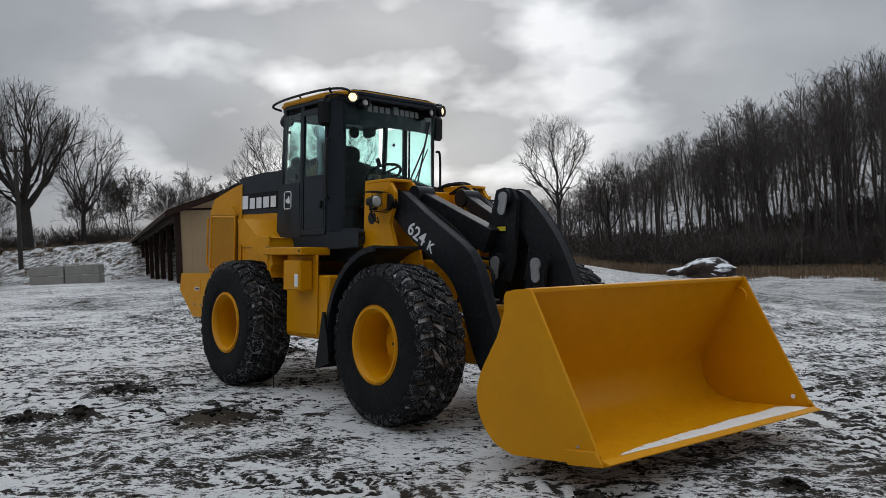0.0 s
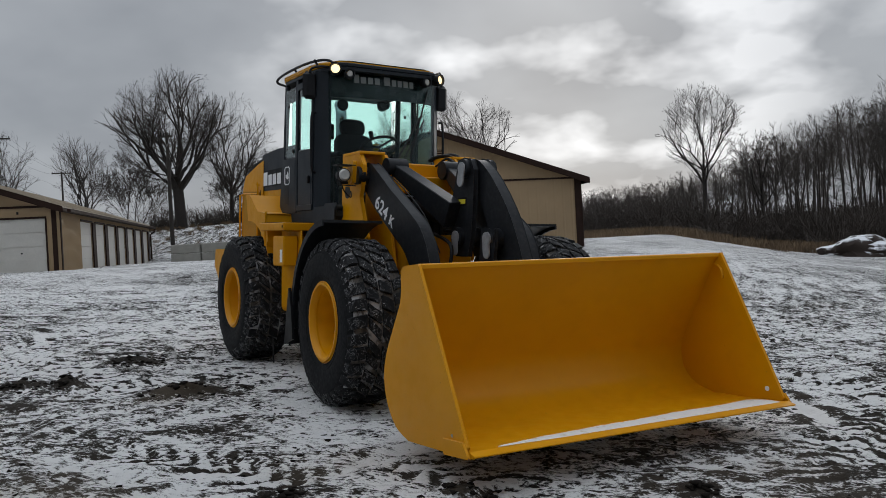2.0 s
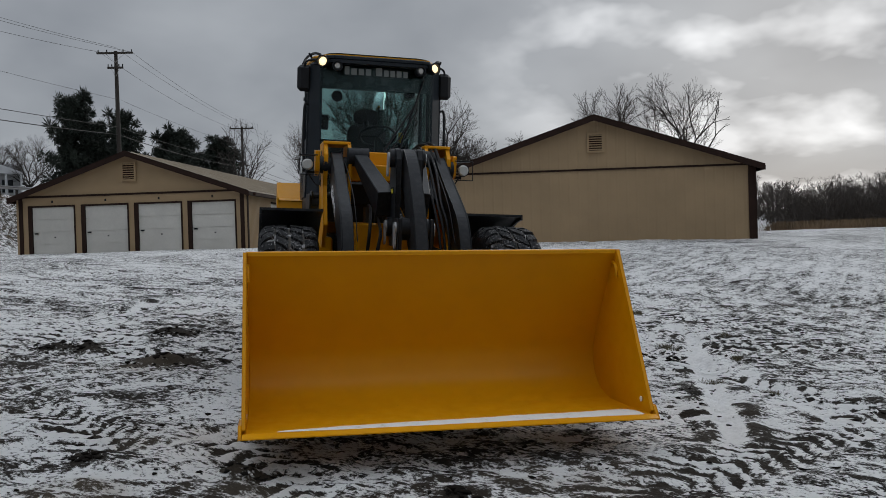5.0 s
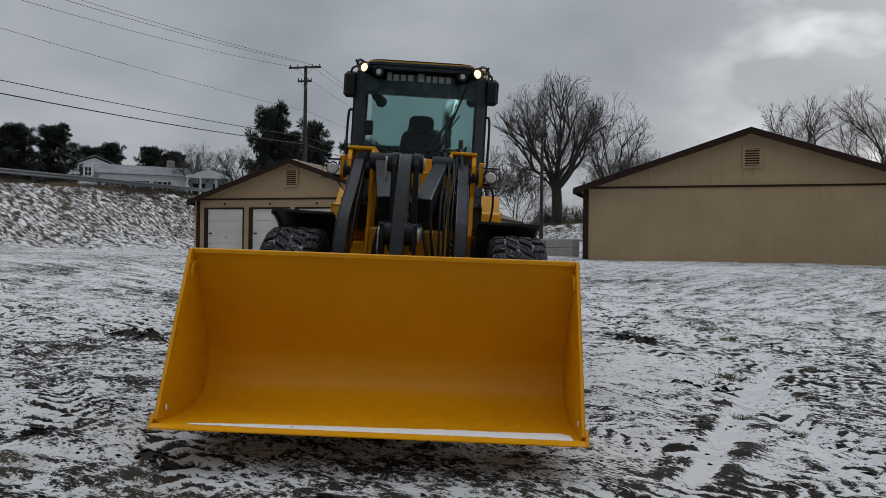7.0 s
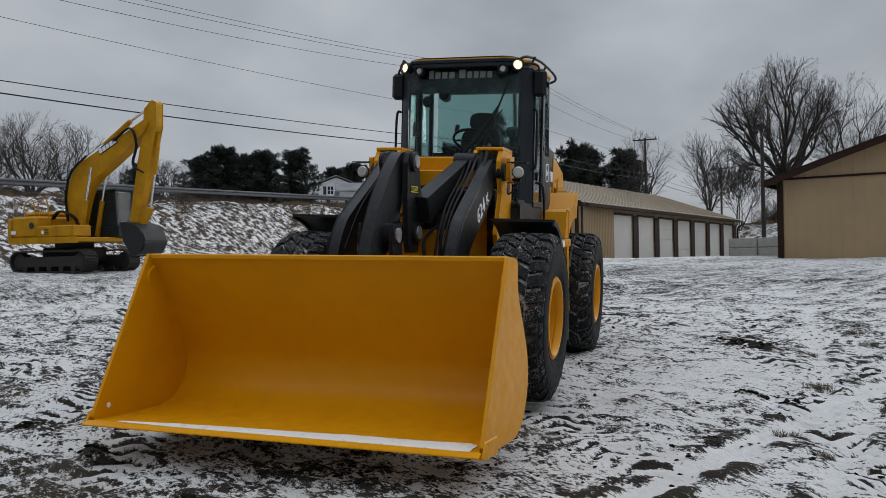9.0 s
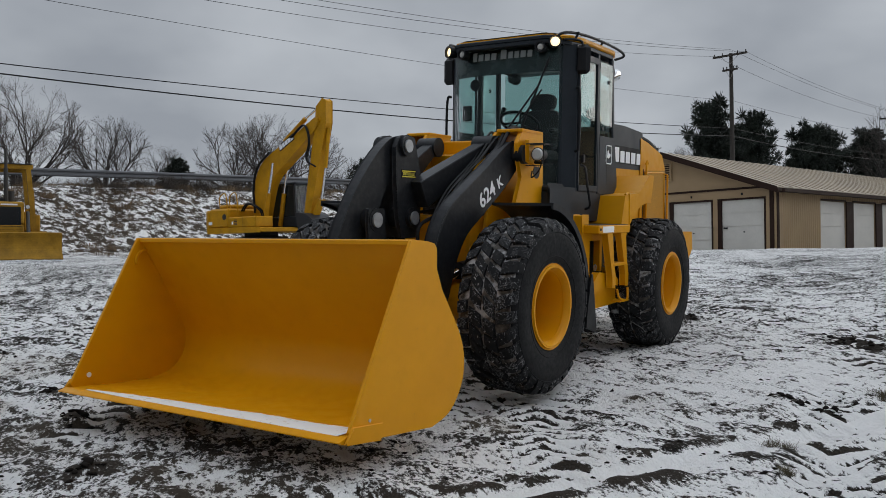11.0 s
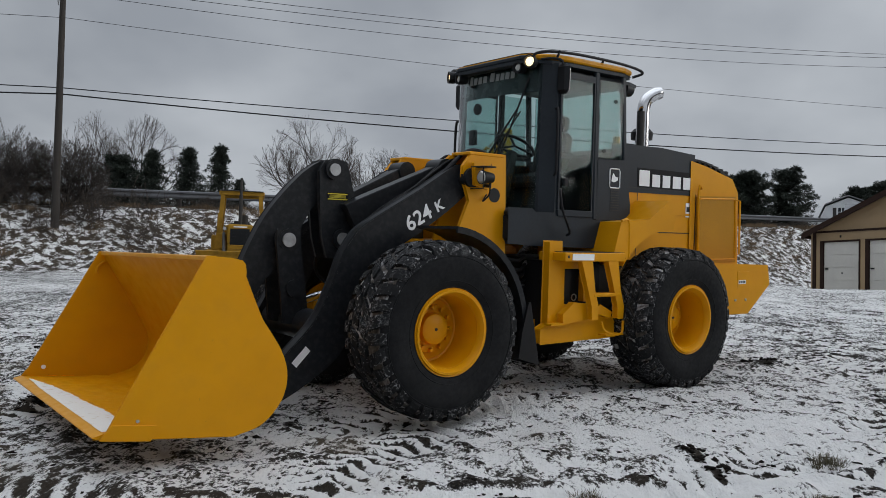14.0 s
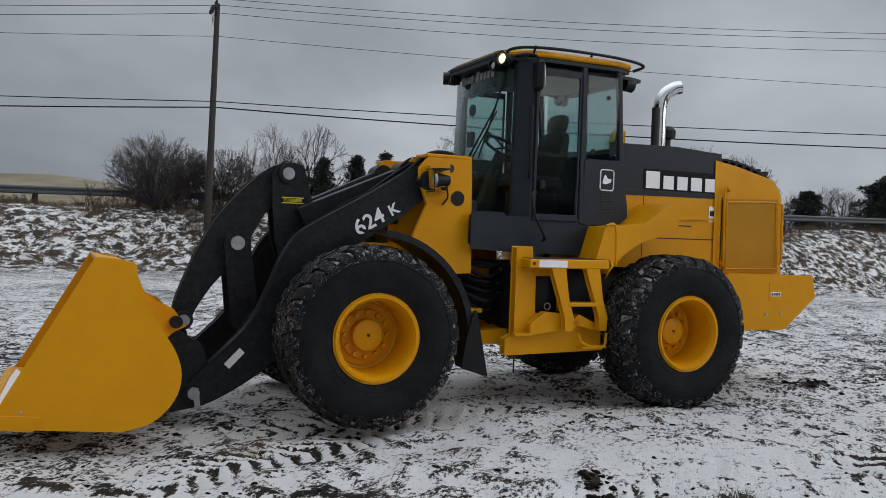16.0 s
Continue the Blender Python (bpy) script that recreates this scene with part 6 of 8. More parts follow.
bare_tree(9.6, 68.0, 12.0, 47, "tall bare tree at the edge of the woods", wide=3.0, trunk_r=0.20, clear=0.45, limbs=7, depth=6, thick=0.011, flare=0.9)
bare_tree(15.0, 74.0, 10.0, 48, "bare leaning tree at the edge of the woods", wide=2.8, trunk_r=0.18, clear=0.4, limbs=6, depth=5, thick=0.013, flare=0.9)
for x, y, t, seed, w in ((-66.1, -6.4, 15.3, 51, 4.6), (-71.9, -1.0, 13.9, 52, 3.9), (-76.0, 3.5, 11.9, 53, 2.6), (-62.0, -20.5, 14.9, 54, 3.4), (-58.5, -23.0, 14.0, 55, 2.8), (-67.8, 13.2, 13.9, 56, 3.9), (-71.5, 10.0, 13.5, 57, 3.6), (-69.5, 16.5, 13.6, 66, 3.4), (-70.8, 24.3, 10.9, 58, 2.6), (-74.0, 21.0, 10.6, 59, 2.4), (-80.0, 27.5, 11.6, 62, 2.8), (-82.0, 32.0, 11.2, 63, 2.6), (-82.6, 59.5, 14.5, 64, 3.8), (-79.6, 63.5, 14.4, 65, 3.6)):
    bare_tree(x, y, 8, seed, "broad bare roadside tree with a round crown", "trees beyond the road", top=t, wide=w, shape=seed % 4, turn=seed * 67, trunk_r=0.24, clear=0.20, limbs=11, depth=6, thick=0.011, flare=1.15)
for x, y, h, seed, w in ((-21.2, -8.6, 3.3, 71, 1.9), (-22.5, -6.5, 2.7, 73, 1.5), (-23.6, -10.0, 2.6, 75, 1.8)):
    bare_tree(x, y, h, seed, "dense leafless shrub on the bank by the pole", "shrubs by the pole", wide=w, trunk_r=0.07, clear=0.05, limbs=18, depth=6, thick=0.008, flare=1.15, sink=0.1)
for i, (x, y) in enumerate(((-21.0, 48.6), (-19.6, 50.0), (-18.2, 48.9), (-16.8, 50.6), (-27.6, 49.0), (-15.2, 49.6), (-13.6, 50.8), (-29.3, 51.0))):
    bare_tree(x, y, 3.6 + 1.9 * ((i * 37) % 10) / 10, 80 + i, "thin leafless sapling on the low bank", "saplings on the bank", trunk_r=0.045, clear=0.2, spread=0.95, limbs=8, level=3, thick=0.0075, leaders=2, upward=0.06)


# ---- evergreens ----
def needles():
    k = Mat("dark_pine_needles", 0.85)
    n = k.noise(0.7, 4)
    k.color(k.mix(k.ramp(n, (0.3, 0.0), (0.7, 1.0)), (0.007, 0.012, 0.008), (0.020, 0.029, 0.019)))
    return k.m


NEEDLES = needles()


def conifer_mesh(seed, height, wide, form):
    """Crown of many short needle sprays set in tufts along real branches."""
    rng = random.Random(seed)
    wood = Twigs(seed)
    wood.shoot(Vector((0, 0, -0.3)), Vector((0, 0, 1)), height * 0.97, height * 0.022, 0.02, 6, 6, 0.02, 0.02)
    v, f = [], []

    def spray(c, r, n):
        for _ in range(n):
            d = Vector((rng.gauss(0, 1), rng.gauss(0, 1), rng.gauss(0.25, 0.7))).normalized()
            a = c + d * r * rng.uniform(0.1, 0.5)
            b = c + d * r * rng.uniform(0.8, 1.25)
            side = d.orthogonal().normalized()
            side.rotate(Matrix.Rotation(rng.uniform(0, 6.3), 3, d))
            w = r * rng.uniform(0.035, 0.075)
            i = len(v)
            v.extend((tuple(a - side * w * 0.4), tuple(a + side * w * 0.4), tuple((a + b) / 2 + side * w), tuple(b), tuple((a + b) / 2 - side * w)))
            f.append((i, i + 1, i + 2, i + 3, i + 4))

    whorls = {"bush": 15, "pine": 13, "spruce": 22}[form]
    for i in range(whorls):
        t = 0.10 + 0.88 * i / whorls
        if form == "spruce":
            reach = wide * (1 - t) ** 0.8 + 0.12
        elif form == "bush":
            reach = wide * math.sin(math.pi * min(1, 0.25 + 0.78 * t)) ** 0.6
        else:
            reach = wide * (math.sin(math.pi * min(1, 0.12 + 0.86 * t)) ** 0.7) * rng.uniform(0.75, 1.1)
        for k in range(6):
            a = 2 * math.pi * (k + rng.random() * 0.9) / 6 + i
            ln = reach * rng.uniform(0.55, 1.2)
            p0 = Vector((0, 0, height * t))
            d = Vector((math.cos(a), math.sin(a), -0.12 if form == "spruce" else 0.28)).normalized()
            pts, _ = wood.shoot(p0, d, ln, 0.04 * height / 8, 0.012, 3, 3, 0.08, 0.04)
            for m in ((0.3, 0.55, 0.78, 1.0) if form != "spruce" else (0.25, 0.5, 0.75, 1.0)):
                q = p0.lerp(pts[-1], m)
                spray(q + Vector((rng.gauss(0, 0.1), rng.gauss(0, 0.1), rng.gauss(0, 0.08))), wide * (0.13 if form == "spruce" else 0.17) * rng.uniform(0.8, 1.3), 44 if form == "spruce" else 80)
    spray(Vector((0, 0, height * 0.98)), wide * 0.12, 14)
    return wood, (v, f)


CONIFERS = {}


def conifer(x, y, top, wide, form, turn, group="evergreens beyond the road", sink=0.3):
    height = top - float(land(x, y)) + sink
    label = {"spruce": "dark green spruce with a pointed crown", "pine": "dark green pine with an uneven rounded crown", "bush": "dark green rounded evergreen bush"}[form]
    key = (form, int(turn) % 3)
    if key not in CONIFERS:
        wood, (v, f) = conifer_mesh(900 + len(CONIFERS), 8.0, 2.6, form)
        trunk, crown = wood.mesh("trunk"), bpy.data.meshes.new("crown")
        crown.from_pydata(v, [], f)
        trunk.materials.append(BARK)
        crown.materials.append(NEEDLES)
        CONIFERS[key] = (trunk, crown)
    root = empty("evergreen_tree", pose(x, y, float(land(x, y)) - sink, 0, 0, turn) @ Matrix.Diagonal((wide / 2.6, wide / 2.6, height / 8.0, 1)), label, "evergreen", group)
    for name, me in zip(("trunk", "crown"), CONIFERS[key]):
        new(name, me).parent = root


for x, y, h, w, form, turn in (
        (-53.7, 48.5, 14.0, 3.0, "pine", 10), (-50.6, 50.5, 12.5, 2.4, "pine", 50), (-56.2, 52.5, 12.4, 2.6, "pine", 95), (-49.0, 54.5, 11.4, 2.4, "pine", 140), (-52.0, 58.0, 11.5, 2.6, "pine", 200), (-50.5, 62.0, 11.5, 2.8, "pine", 20), (-53.5, 60.0, 11.8, 2.8, "pine", 75),
        (-71.5, 37.5, 12.6, 2.8, "pine", 25), (-74.0, 33.5, 12.2, 3.0, "pine", 85), (-70.0, 33.5, 12.1, 2.6, "pine", 130), (-76.0, 29.5, 12.0, 2.8, "pine", 175), (-71.0, 29.8, 12.4, 2.8, "pine", 240),
        (-59.4, -12.6, 12.0, 2.1, "spruce", 12), (-60.5, -15.6, 11.9, 2.3, "spruce", 58), (-58.6, -17.9, 11.4, 2.2, "spruce", 103), (-60.0, -11.1, 9.2, 1.7, "spruce", 160), (-57.6, -20.3, 10.6, 2.4, "pine", 222),
        (-130.2, 74.0, 19.4, 3.6, "pine", 109), (-128.0, 80.1, 19.2, 3.9, "pine", 147), (-126.5, 83.7, 18.6, 3.9, "pine", 133), (-128.7, 69.3, 18.2, 3.8, "pine", 228),
        (-74.0, 5.0, 10.4, 1.6, "pine", 44), (-72.0, 22.6, 10.6, 1.9, "bush", 61)):
    conifer(x, y, h, w, form, turn)


# ---- woods and undergrowth on the hill ----
def merged(name, pieces, material, label, category):
    """One object out of many placed copies of a few shapes."""
    vs, fs, base = [], [], 0
    for v, f, m in pieces:
        a = np.array(m.to_3x3())
        vs.append(v @ a.T + np.array(m.translation))
        fs.append(f + base)
        base += len(v)
    me = bpy.data.meshes.new(name)
    v, f = np.concatenate(vs), np.concatenate(fs)
    me.vertices.add(len(v))
    me.vertices.foreach_set("co", v.ravel())
    me.loops.add(f.size)
    me.loops.foreach_set("vertex_index", f.ravel())
    me.polygons.add(len(f))
    me.polygons.foreach_set("loop_start", np.arange(0, f.size, f.shape[1]))
    me.polygons.foreach_set("loop_total", np.full(len(f), f.shape[1]))
    me.update()
    me.validate()
    me.materials.append(material)
    return tagged(new(name, me), label, category, kind="stuff")


def light_tree(seed):
    """A slim woodland tree, ten metres tall, drawn with few faces."""
    net = Twigs(seed)
    r = net.rng
    tp, td = net.shoot(Vector((0, 0, -0.3)), Vector((0, 0, 1)), 9.6, 0.13, 0.025, 5, 4, 0.05, 0.04)
    for i in range(13):
        t = 0.34 + 0.62 * (i + r.random()) / 13
        k = min(4, int(t * 5))
        size = (4.6 - 3.3 * t) * r.uniform(0.75, 1.2)
        bp, bd = net.shoot(tp[k].lerp(tp[k + 1], t * 5 - k), away(td[k], r.uniform(0.4, 0.85), r), size, 0.040 - 0.022 * t, 0.010, 3, 3, 0.10, 0.10)
        for j in range(6):
            m = r.randint(0, 2)
            sp, sd = net.shoot(bp[m].lerp(bp[m + 1], r.random()), away(bd[m], r.uniform(0.4, 0.9), r), size * r.uniform(0.28, 0.5), 0.011, 0.008, 1, 3, 0.1, 0.06)
            for h in range(5):
                net.shoot(sp[0].lerp(sp[1], r.uniform(0.3, 1)), away(sd[0], r.uniform(0.3, 0.8), r), size * r.uniform(0.14, 0.28), 0.008, 0.005, 1, 3, 0.1, 0.1)
    return np.array(net.v), np.array(net.f)


protos = [light_tree(300 + seed) for seed in range(8)]
rng = random.Random(99)
pieces = []
SKYLINE = [(-9, 3.2), (4, 3.6), (8, 4.8), (12, 6.6), (17, 9.0), (23, 11.2), (28, 13.2), (36, 15.0)]
for i in range(430):
    az = rng.uniform(-9, 36)
    dist = rng.uniform(70, 132)
    x, y = math.sin(radians(az)) * dist, math.cos(radians(az)) * dist
    if 0.80 * x + 0.60 * y < 46 + 4 * math.sin(radians(az) * 9) or x < -9:
        continue
    z = float(land(x, y)) - 0.2
    # the wood's canopy climbs evenly up the hill
    rise = np.interp(az, [p[0] for p in SKYLINE], [p[1] for p in SKYLINE]) * rng.uniform(0.62, 0.88)
    tall = min(15.0, max(4.0, 1.5 + dist * math.tan(radians(rise)) - z)) / 10.0
    v, f = protos[rng.randrange(8)]
    pieces.append((v, f, pose(x, y, z, rng.uniform(-4, 4), rng.uniform(-4, 4), rng.uniform(0, 360)) @ Matrix.Diagonal((0.3 + tall * 0.75, 0.3 + tall * 0.75, tall, 1))))
merged("woods", pieces, WOODTWIG, "leafless grey-brown woods on the snowy hillside", "woods")

# thicket: tangles of thin stems in front of the woods
bush = []
for seed in range(5):
    b = Twigs(500 + seed)
    for i in range(22):
        p = Vector((b.rng.gauss(0, 0.7), b.rng.gauss(0, 0.7), -0.2))
        pts, ds = b.shoot(p, away(Vector((0, 0, 1)), b.rng.uniform(0.1, 0.7), b.rng), b.rng.uniform(1.4, 2.9), 0.022, 0.012, 3, 3, 0.16, 0.0)
        for j in range(5):
            k = b.rng.randint(1, 2)
            b.shoot(pts[k], away(ds[k], b.rng.uniform(0.4, 1.1), b.rng), b.rng.uniform(0.5, 1.2), 0.016, 0.010, 1, 3, 0.2, 0.0)
    bush.append((np.array(b.v), np.array(b.f)))
pieces = []
for i in range(330):
    az = radians(rng.uniform(-8, 36))
    dist = rng.uniform(60, 92)
    x, y = math.sin(az) * dist, math.cos(az) * dist
    if 0.80 * x + 0.60 * y < 43 or x < -9:
        continue
    v, f = bush[rng.randrange(5)]
    s = rng.uniform(0.8, 1.5)
    pieces.append((v, f, pose(x, y, float(land(x, y)) - 0.1, 0, 0, rng.uniform(0, 360)) @ Matrix.Diagonal((s * 1.3, s * 1.3, s, 1))))
THICKET = plain("dark_brown_thicket", (0.060, 0.048, 0.040), 0.95, vary=0.3, scale=0.3, bump=0)
merged("thicket", pieces, THICKET, "dark leafless brushwood along the foot of the hill", "brushwood")
pieces = []
for i in range(70):
    t = rng.random()
    x, y = -30 + 20 * t + rng.gauss(0, 0.8), 52.5 - 0.4 * (-30 + 20 * t + 15) * 0.5 + rng.gauss(0, 1.2)
    v, f = bush[rng.randrange(5)]
    s = rng.uniform(0.35, 0.75)
    pieces.append((v, f, pose(x, y, float(land(x, y)) - 0.1, 0, 0, rng.uniform(0, 360)) @ Matrix.Diagonal((s * 1.3, s * 1.3, s, 1))))
for i in range(14):
    a, s_ = rng.uniform(-4, 12), rng.uniform(-4.5, 0.5)
    x, y = ROAD_A + ROAD_U * (a - 4) * 0.55 + ROAD_N * s_
    v, f = bush[rng.randrange(5)]
    s = rng.uniform(0.3, 0.6)
    pieces.append((v, f, pose(x, y, float(land(x, y)) - 0.1, 0, 0, rng.uniform(0, 360)) @ Matrix.Diagonal((s * 1.3, s * 1.3, s, 1))))
for i in range(460):
    a, s_ = rng.uniform(-42, 62), 0.2 - 2.6 * rng.random() ** 2.6
    x, y = ROAD_A + ROAD_U * a + ROAD_N * s_
    if float(vnoise(x, y, 3.0, 11)) < 0.45:
        continue
    v, f = bush[rng.randrange(5)]
    s = rng.uniform(0.10, 0.26)
    pieces.append((v, f, pose(x, y, float(land(x, y)) - 0.05, 0, 0, rng.uniform(0, 360)) @ Matrix.Diagonal((s * 1.6, s * 1.6, s, 1))))
merged("brush", pieces, THICKET, "low leafless brush on the bank", "brushwood")


# ---- dry grass ----
def straw():
    k = Mat("dry_grass", 0.9)
    n = k.noise(0.5, 4)
    k.color(k.mix(k.ramp(n, (0.3, 0.0), (0.7, 1.0)), (0.085, 0.056, 0.032), (0.20, 0.135, 0.075)))
    return k.m


STRAW = straw()


def tuft(seed, n, height, lean):
    r = random.Random(seed)
    v, f = [], []
    for _ in range(n):
        a, ln = r.uniform(0, 6.3), r.uniform(0, lean)
        h = height * r.uniform(0.5, 1.1)
        bx, by = r.gauss(0, height * 0.16), r.gauss(0, height * 0.16)
        w = height * 0.006 + 0.001
        tip = Vector((bx + math.cos(a) * ln * h, by + math.sin(a) * ln * h, h * (1 - 0.4 * ln)))
        mid = Vector((bx + math.cos(a) * ln * h * 0.35, by + math.sin(a) * ln * h * 0.35, h * 0.6))
        s = Vector((-math.sin(a + r.uniform(-1, 1)), math.cos(a), 0)) * w
        i = len(v)
        v += [tuple(Vector((bx, by, 0)) - s), tuple(Vector((bx, by, 0)) + s), tuple(mid + s * 0.8), tuple(tip), tuple(mid - s * 0.8)]
        f += [(i, i + 1, i + 2, i + 4), (i + 4, i + 2, i + 3, i + 3)]
    return np.array(v), np.array(f)


tall = [tuft(700 + i, 70, 1.0, 0.6) for i in range(4)]
pieces = []
for i in range(1700):
    az = radians(rng.uniform(-3, 37))
    dist = rng.gauss(60, 5)
    x, y = math.sin(az) * dist, math.cos(az) * dist
    if x < -1:
        continue
    v, f = tall[rng.randrange(4)]
    s = rng.uniform(0.5, 1.0)
    pieces.append((v, f, pose(x, y, float(land(x, y)) - 0.05, 0, 0, rng.uniform(0, 360)) @ Matrix.Diagonal((s * 2.2, s * 2.2, s, 1))))
merged("field_grass", pieces, STRAW, "band of tall dry grass at the field's edge", "grass")
pieces = []
for i in range(1700):
    a, s_ = rng.uniform(-42, 62), -7.4 * rng.random() ** 2.2 + 0.4
    x, y = ROAD_A + ROAD_U * a + ROAD_N * s_
    v, f = tall[rng.randrange(4)]
    s = rng.uniform(0.15, 0.55)
    pieces.append((v, f, pose(x, y, float(land(x, y)) - 0.04, 0, 0, rng.uniform(0, 360)) @ Matrix.Diagonal((s * 2.0, s * 2.0, s * 0.8, 1))))
for i in range(500):
    x = rng.uniform(-34, -6)
    y = 38.5 - 0.42 * (x + 15) + rng.uniform(0, 8)
    v, f = tall[rng.randrange(4)]
    s = rng.uniform(0.15, 0.4)
    pieces.append((v, f, pose(x, y, float(land(x, y)) - 0.04, 0, 0, rng.uniform(0, 360)) @ Matrix.Diagonal((s * 2, s * 2, s, 1))))
merged("bank_grass", pieces, STRAW, "brown weeds poking through snow on the banks", "grass")


# ---- road, guardrail, poles and wires ----
def along_road(a, s, dz=0.0):
    x, y = ROAD_A + ROAD_U * a + ROAD_N * s
    return Vector((x, y, float(road_z(a)) + dz))


def strip(name, s0, s1, dz, a0, a1, step, material, label, kind="structure"):
    bm = bmesh.new()
    prev = None
    a = a0
    while a <= a1:
        row = [bm.verts.new(along_road(a, s0, dz)), bm.verts.new(along_road(a, s1, dz))]
        if prev:
            bm.faces.new((prev[0], prev[1], row[1], row[0]))
        prev, a = row, a + step
    return tagged(part(name, bm, material), label, "road", kind=kind)


ASPHALT = plain("wet_asphalt", (0.05, 0.05, 0.052), 0.55, vary=0.3, scale=0.6)
strip("road", 1.2, 8.4, 0.05, -66, 108, 3.0, ASPHALT, "grey asphalt road on the embankment")
GALV = plain("galvanised_steel", (0.10, 0.105, 0.115), 0.6, 0.2, vary=0.25, scale=1.5)
POSTWOOD = plain("weathered_wood", (0.042, 0.036, 0.031), 0.9, vary=0.35, scale=3, bump=0.4)


def guardrail():
    root = empty("guardrail", Matrix.Translation(along_road(0, 0)), "galvanised steel guardrail on posts beside the road", "guardrail")
    inv = root.matrix_world.inverted()
    prof = [(0.0, 0.42), (-0.05, 0.46), (-0.05, 0.51), (0.0, 0.56), (0.0, 0.60), (-0.05, 0.64), (-0.05, 0.70), (0.0, 0.74), (0.012, 0.74), (-0.036, 0.70), (-0.036, 0.64), (0.014, 0.60), (0.014, 0.56), (-0.036, 0.51), (-0.036, 0.46), (0.012, 0.42)]
    a, step = -45.0, 3.81
    while a < 72:
        bm = bmesh.new()
        ends = [[bm.verts.new(inv @ along_road(a + d, s - 0.1, z)) for s, z in prof] for d in (0, step + 0.05)]
        n = len(prof)
        for i in range(n):
            bm.faces.new((ends[0][i], ends[0][(i + 1) % n], ends[1][(i + 1) % n], ends[1][i]))
        part("rail", bm, GALV, root)
        p = inv @ along_road(a, 0.0, 0)
        part("post", box(p.x - 0.08, p.x + 0.08, p.y - 0.08, p.y + 0.08, p.z - 0.8, p.z + 0.72), POSTWOOD, root)
        a += step


guardrail()


def utility_pole(x, y, base, top, arm_turn, arms, label, r=0.15, lean=0.0):
    root = empty("utility_pole", pose(x, y, base, 0, lean, 0), label, "utility pole", "utility poles")
    h = top - base
    part("pole", rod((0, 0, -0.5), (0, 0, h), r, seg=12, r2=r * 0.65), POSTWOOD, root, smooth=True)
    for z, half in arms:
        m = pose(0, 0, 0, 0, 0, arm_turn)
        arm = part("crossarm", box(-half, half, -r * 1.0 - 0.06, -r * 0.7, h - z - 0.06, h - z + 0.06, m=m), POSTWOOD, root)
        for k in (-0.92, -0.45, 0.45, 0.92):
            q = m @ Vector((k * half, -r * 0.9, h - z + 0.06))
            part("insulator", rod(q, q + Vector((0, 0, 0.16)), 0.035, seg=8), DARK, arm)
        part("brace", tube([m @ Vector((-half * 0.5, -r, h - z - 0.05)), m @ Vector((0, -r, h - z - 0.6)), m @ Vector((half * 0.5, -r, h - z - 0.05))], 0.015, seg=5), STEEL, root)
    return root


POLE_N, POLE_A, POLE_B = (-20.6, -5.9), (-39.1, 40.0), (-48.2, 62.6)
utility_pole(*POLE_N, 2.2, 11.25, 42, [(0.22, 0.55)], "tall weathered wooden utility pole on the bank", 0.145, 1.0)
utility_pole(*POLE_A, 4.6, 14.1, 30, [(0.15, 1.15), (1.1, 0.5)], "tall wooden utility pole with crossarm behind the garage", 0.17)
utility_pole(*POLE_B, 4.0, 12.4, 30, [(0.2, 1.1)], "wooden utility pole with crossarm among bare trees", 0.15)
utility_pole(-63.0, 92.0, 4.0, 12.6, 30, [(0.2, 1.1)], "distant wooden utility pole", 0.15)
utility_pole(-22.6, 44.6, 2.0, 8.6, 20, [(0.25, 0.35)], "plain wooden pole beside the large tree", 0.13)
utility_pole(-1.8, -52.0, 0.2, 9.6, 125, [(0.22, 0.55)], "wooden utility pole farther along the bank", 0.17)


def wire(p, q, sag, r):
    p, q = Vector(p), Vector(q)
    pts = [p.lerp(q, t / 24) - Vector((0, 0, 4 * sag * (t / 24) * (1 - t / 24))) for t in range(25)]
    mid = p.lerp(q, 0.5)
    root = part("overhead_wire", tube([v - mid for v in pts], r, seg=5), HOSE)
    root.location = mid
    return tagged(root, "black overhead wire strung between poles", "wire", "overhead wires")


PN, PA, PB, PM, PC = (-20.6, -5.9), (-39.1, 40.0), (-48.2, 62.6), (-1.8, -52.0), (-63.0, 92.0)
for (a, za), (b, zb), (c, zc), (m, zm), sag, r, off in (((PN, 7.35), (PA, 8.7), (PB, 8.6), (PM, 6.0), 0.55, 0.026, 0.0), ((PN, 7.57), (PA, 9.2), (PB, 9.0), (PM, 6.6), 0.38, 0.019, 0.0),
                                            ((PN, 11.1), (PA, 14.05), (PB, 12.3), (PM, 9.5), 0.9, 0.010, -0.5), ((PN, 11.1), (PA, 14.05), (PB, 12.3), (PM, 9.5), 0.8, 0.010, 0.5),
                                            ((PN, 11.5), (PA, 14.35), (PB, 12.6), (PM, 9.9), 0.7, 0.010, 0.0), ((PN, 10.03), (PA, 10.95), (PB, 10.6), (PM, 8.4), 0.47, 0.009, 0.1)):
    o = Vector((0.82 * off, 0.57 * off, 0))
    wire(Vector((*a, za)) + o, Vector((*b, zb)) + o * 2, sag, r)
    wire(Vector((*b, zb)) + o * 2, Vector((*c, zc)) + o * 2, sag * 0.5, r)
    wire(Vector((*m, zm)) + o, Vector((*a, za)) + o, sag, r)
    wire(Vector((*c, zc)) + o * 2, Vector((*PC, zc)) + o * 2, sag * 0.6, r)

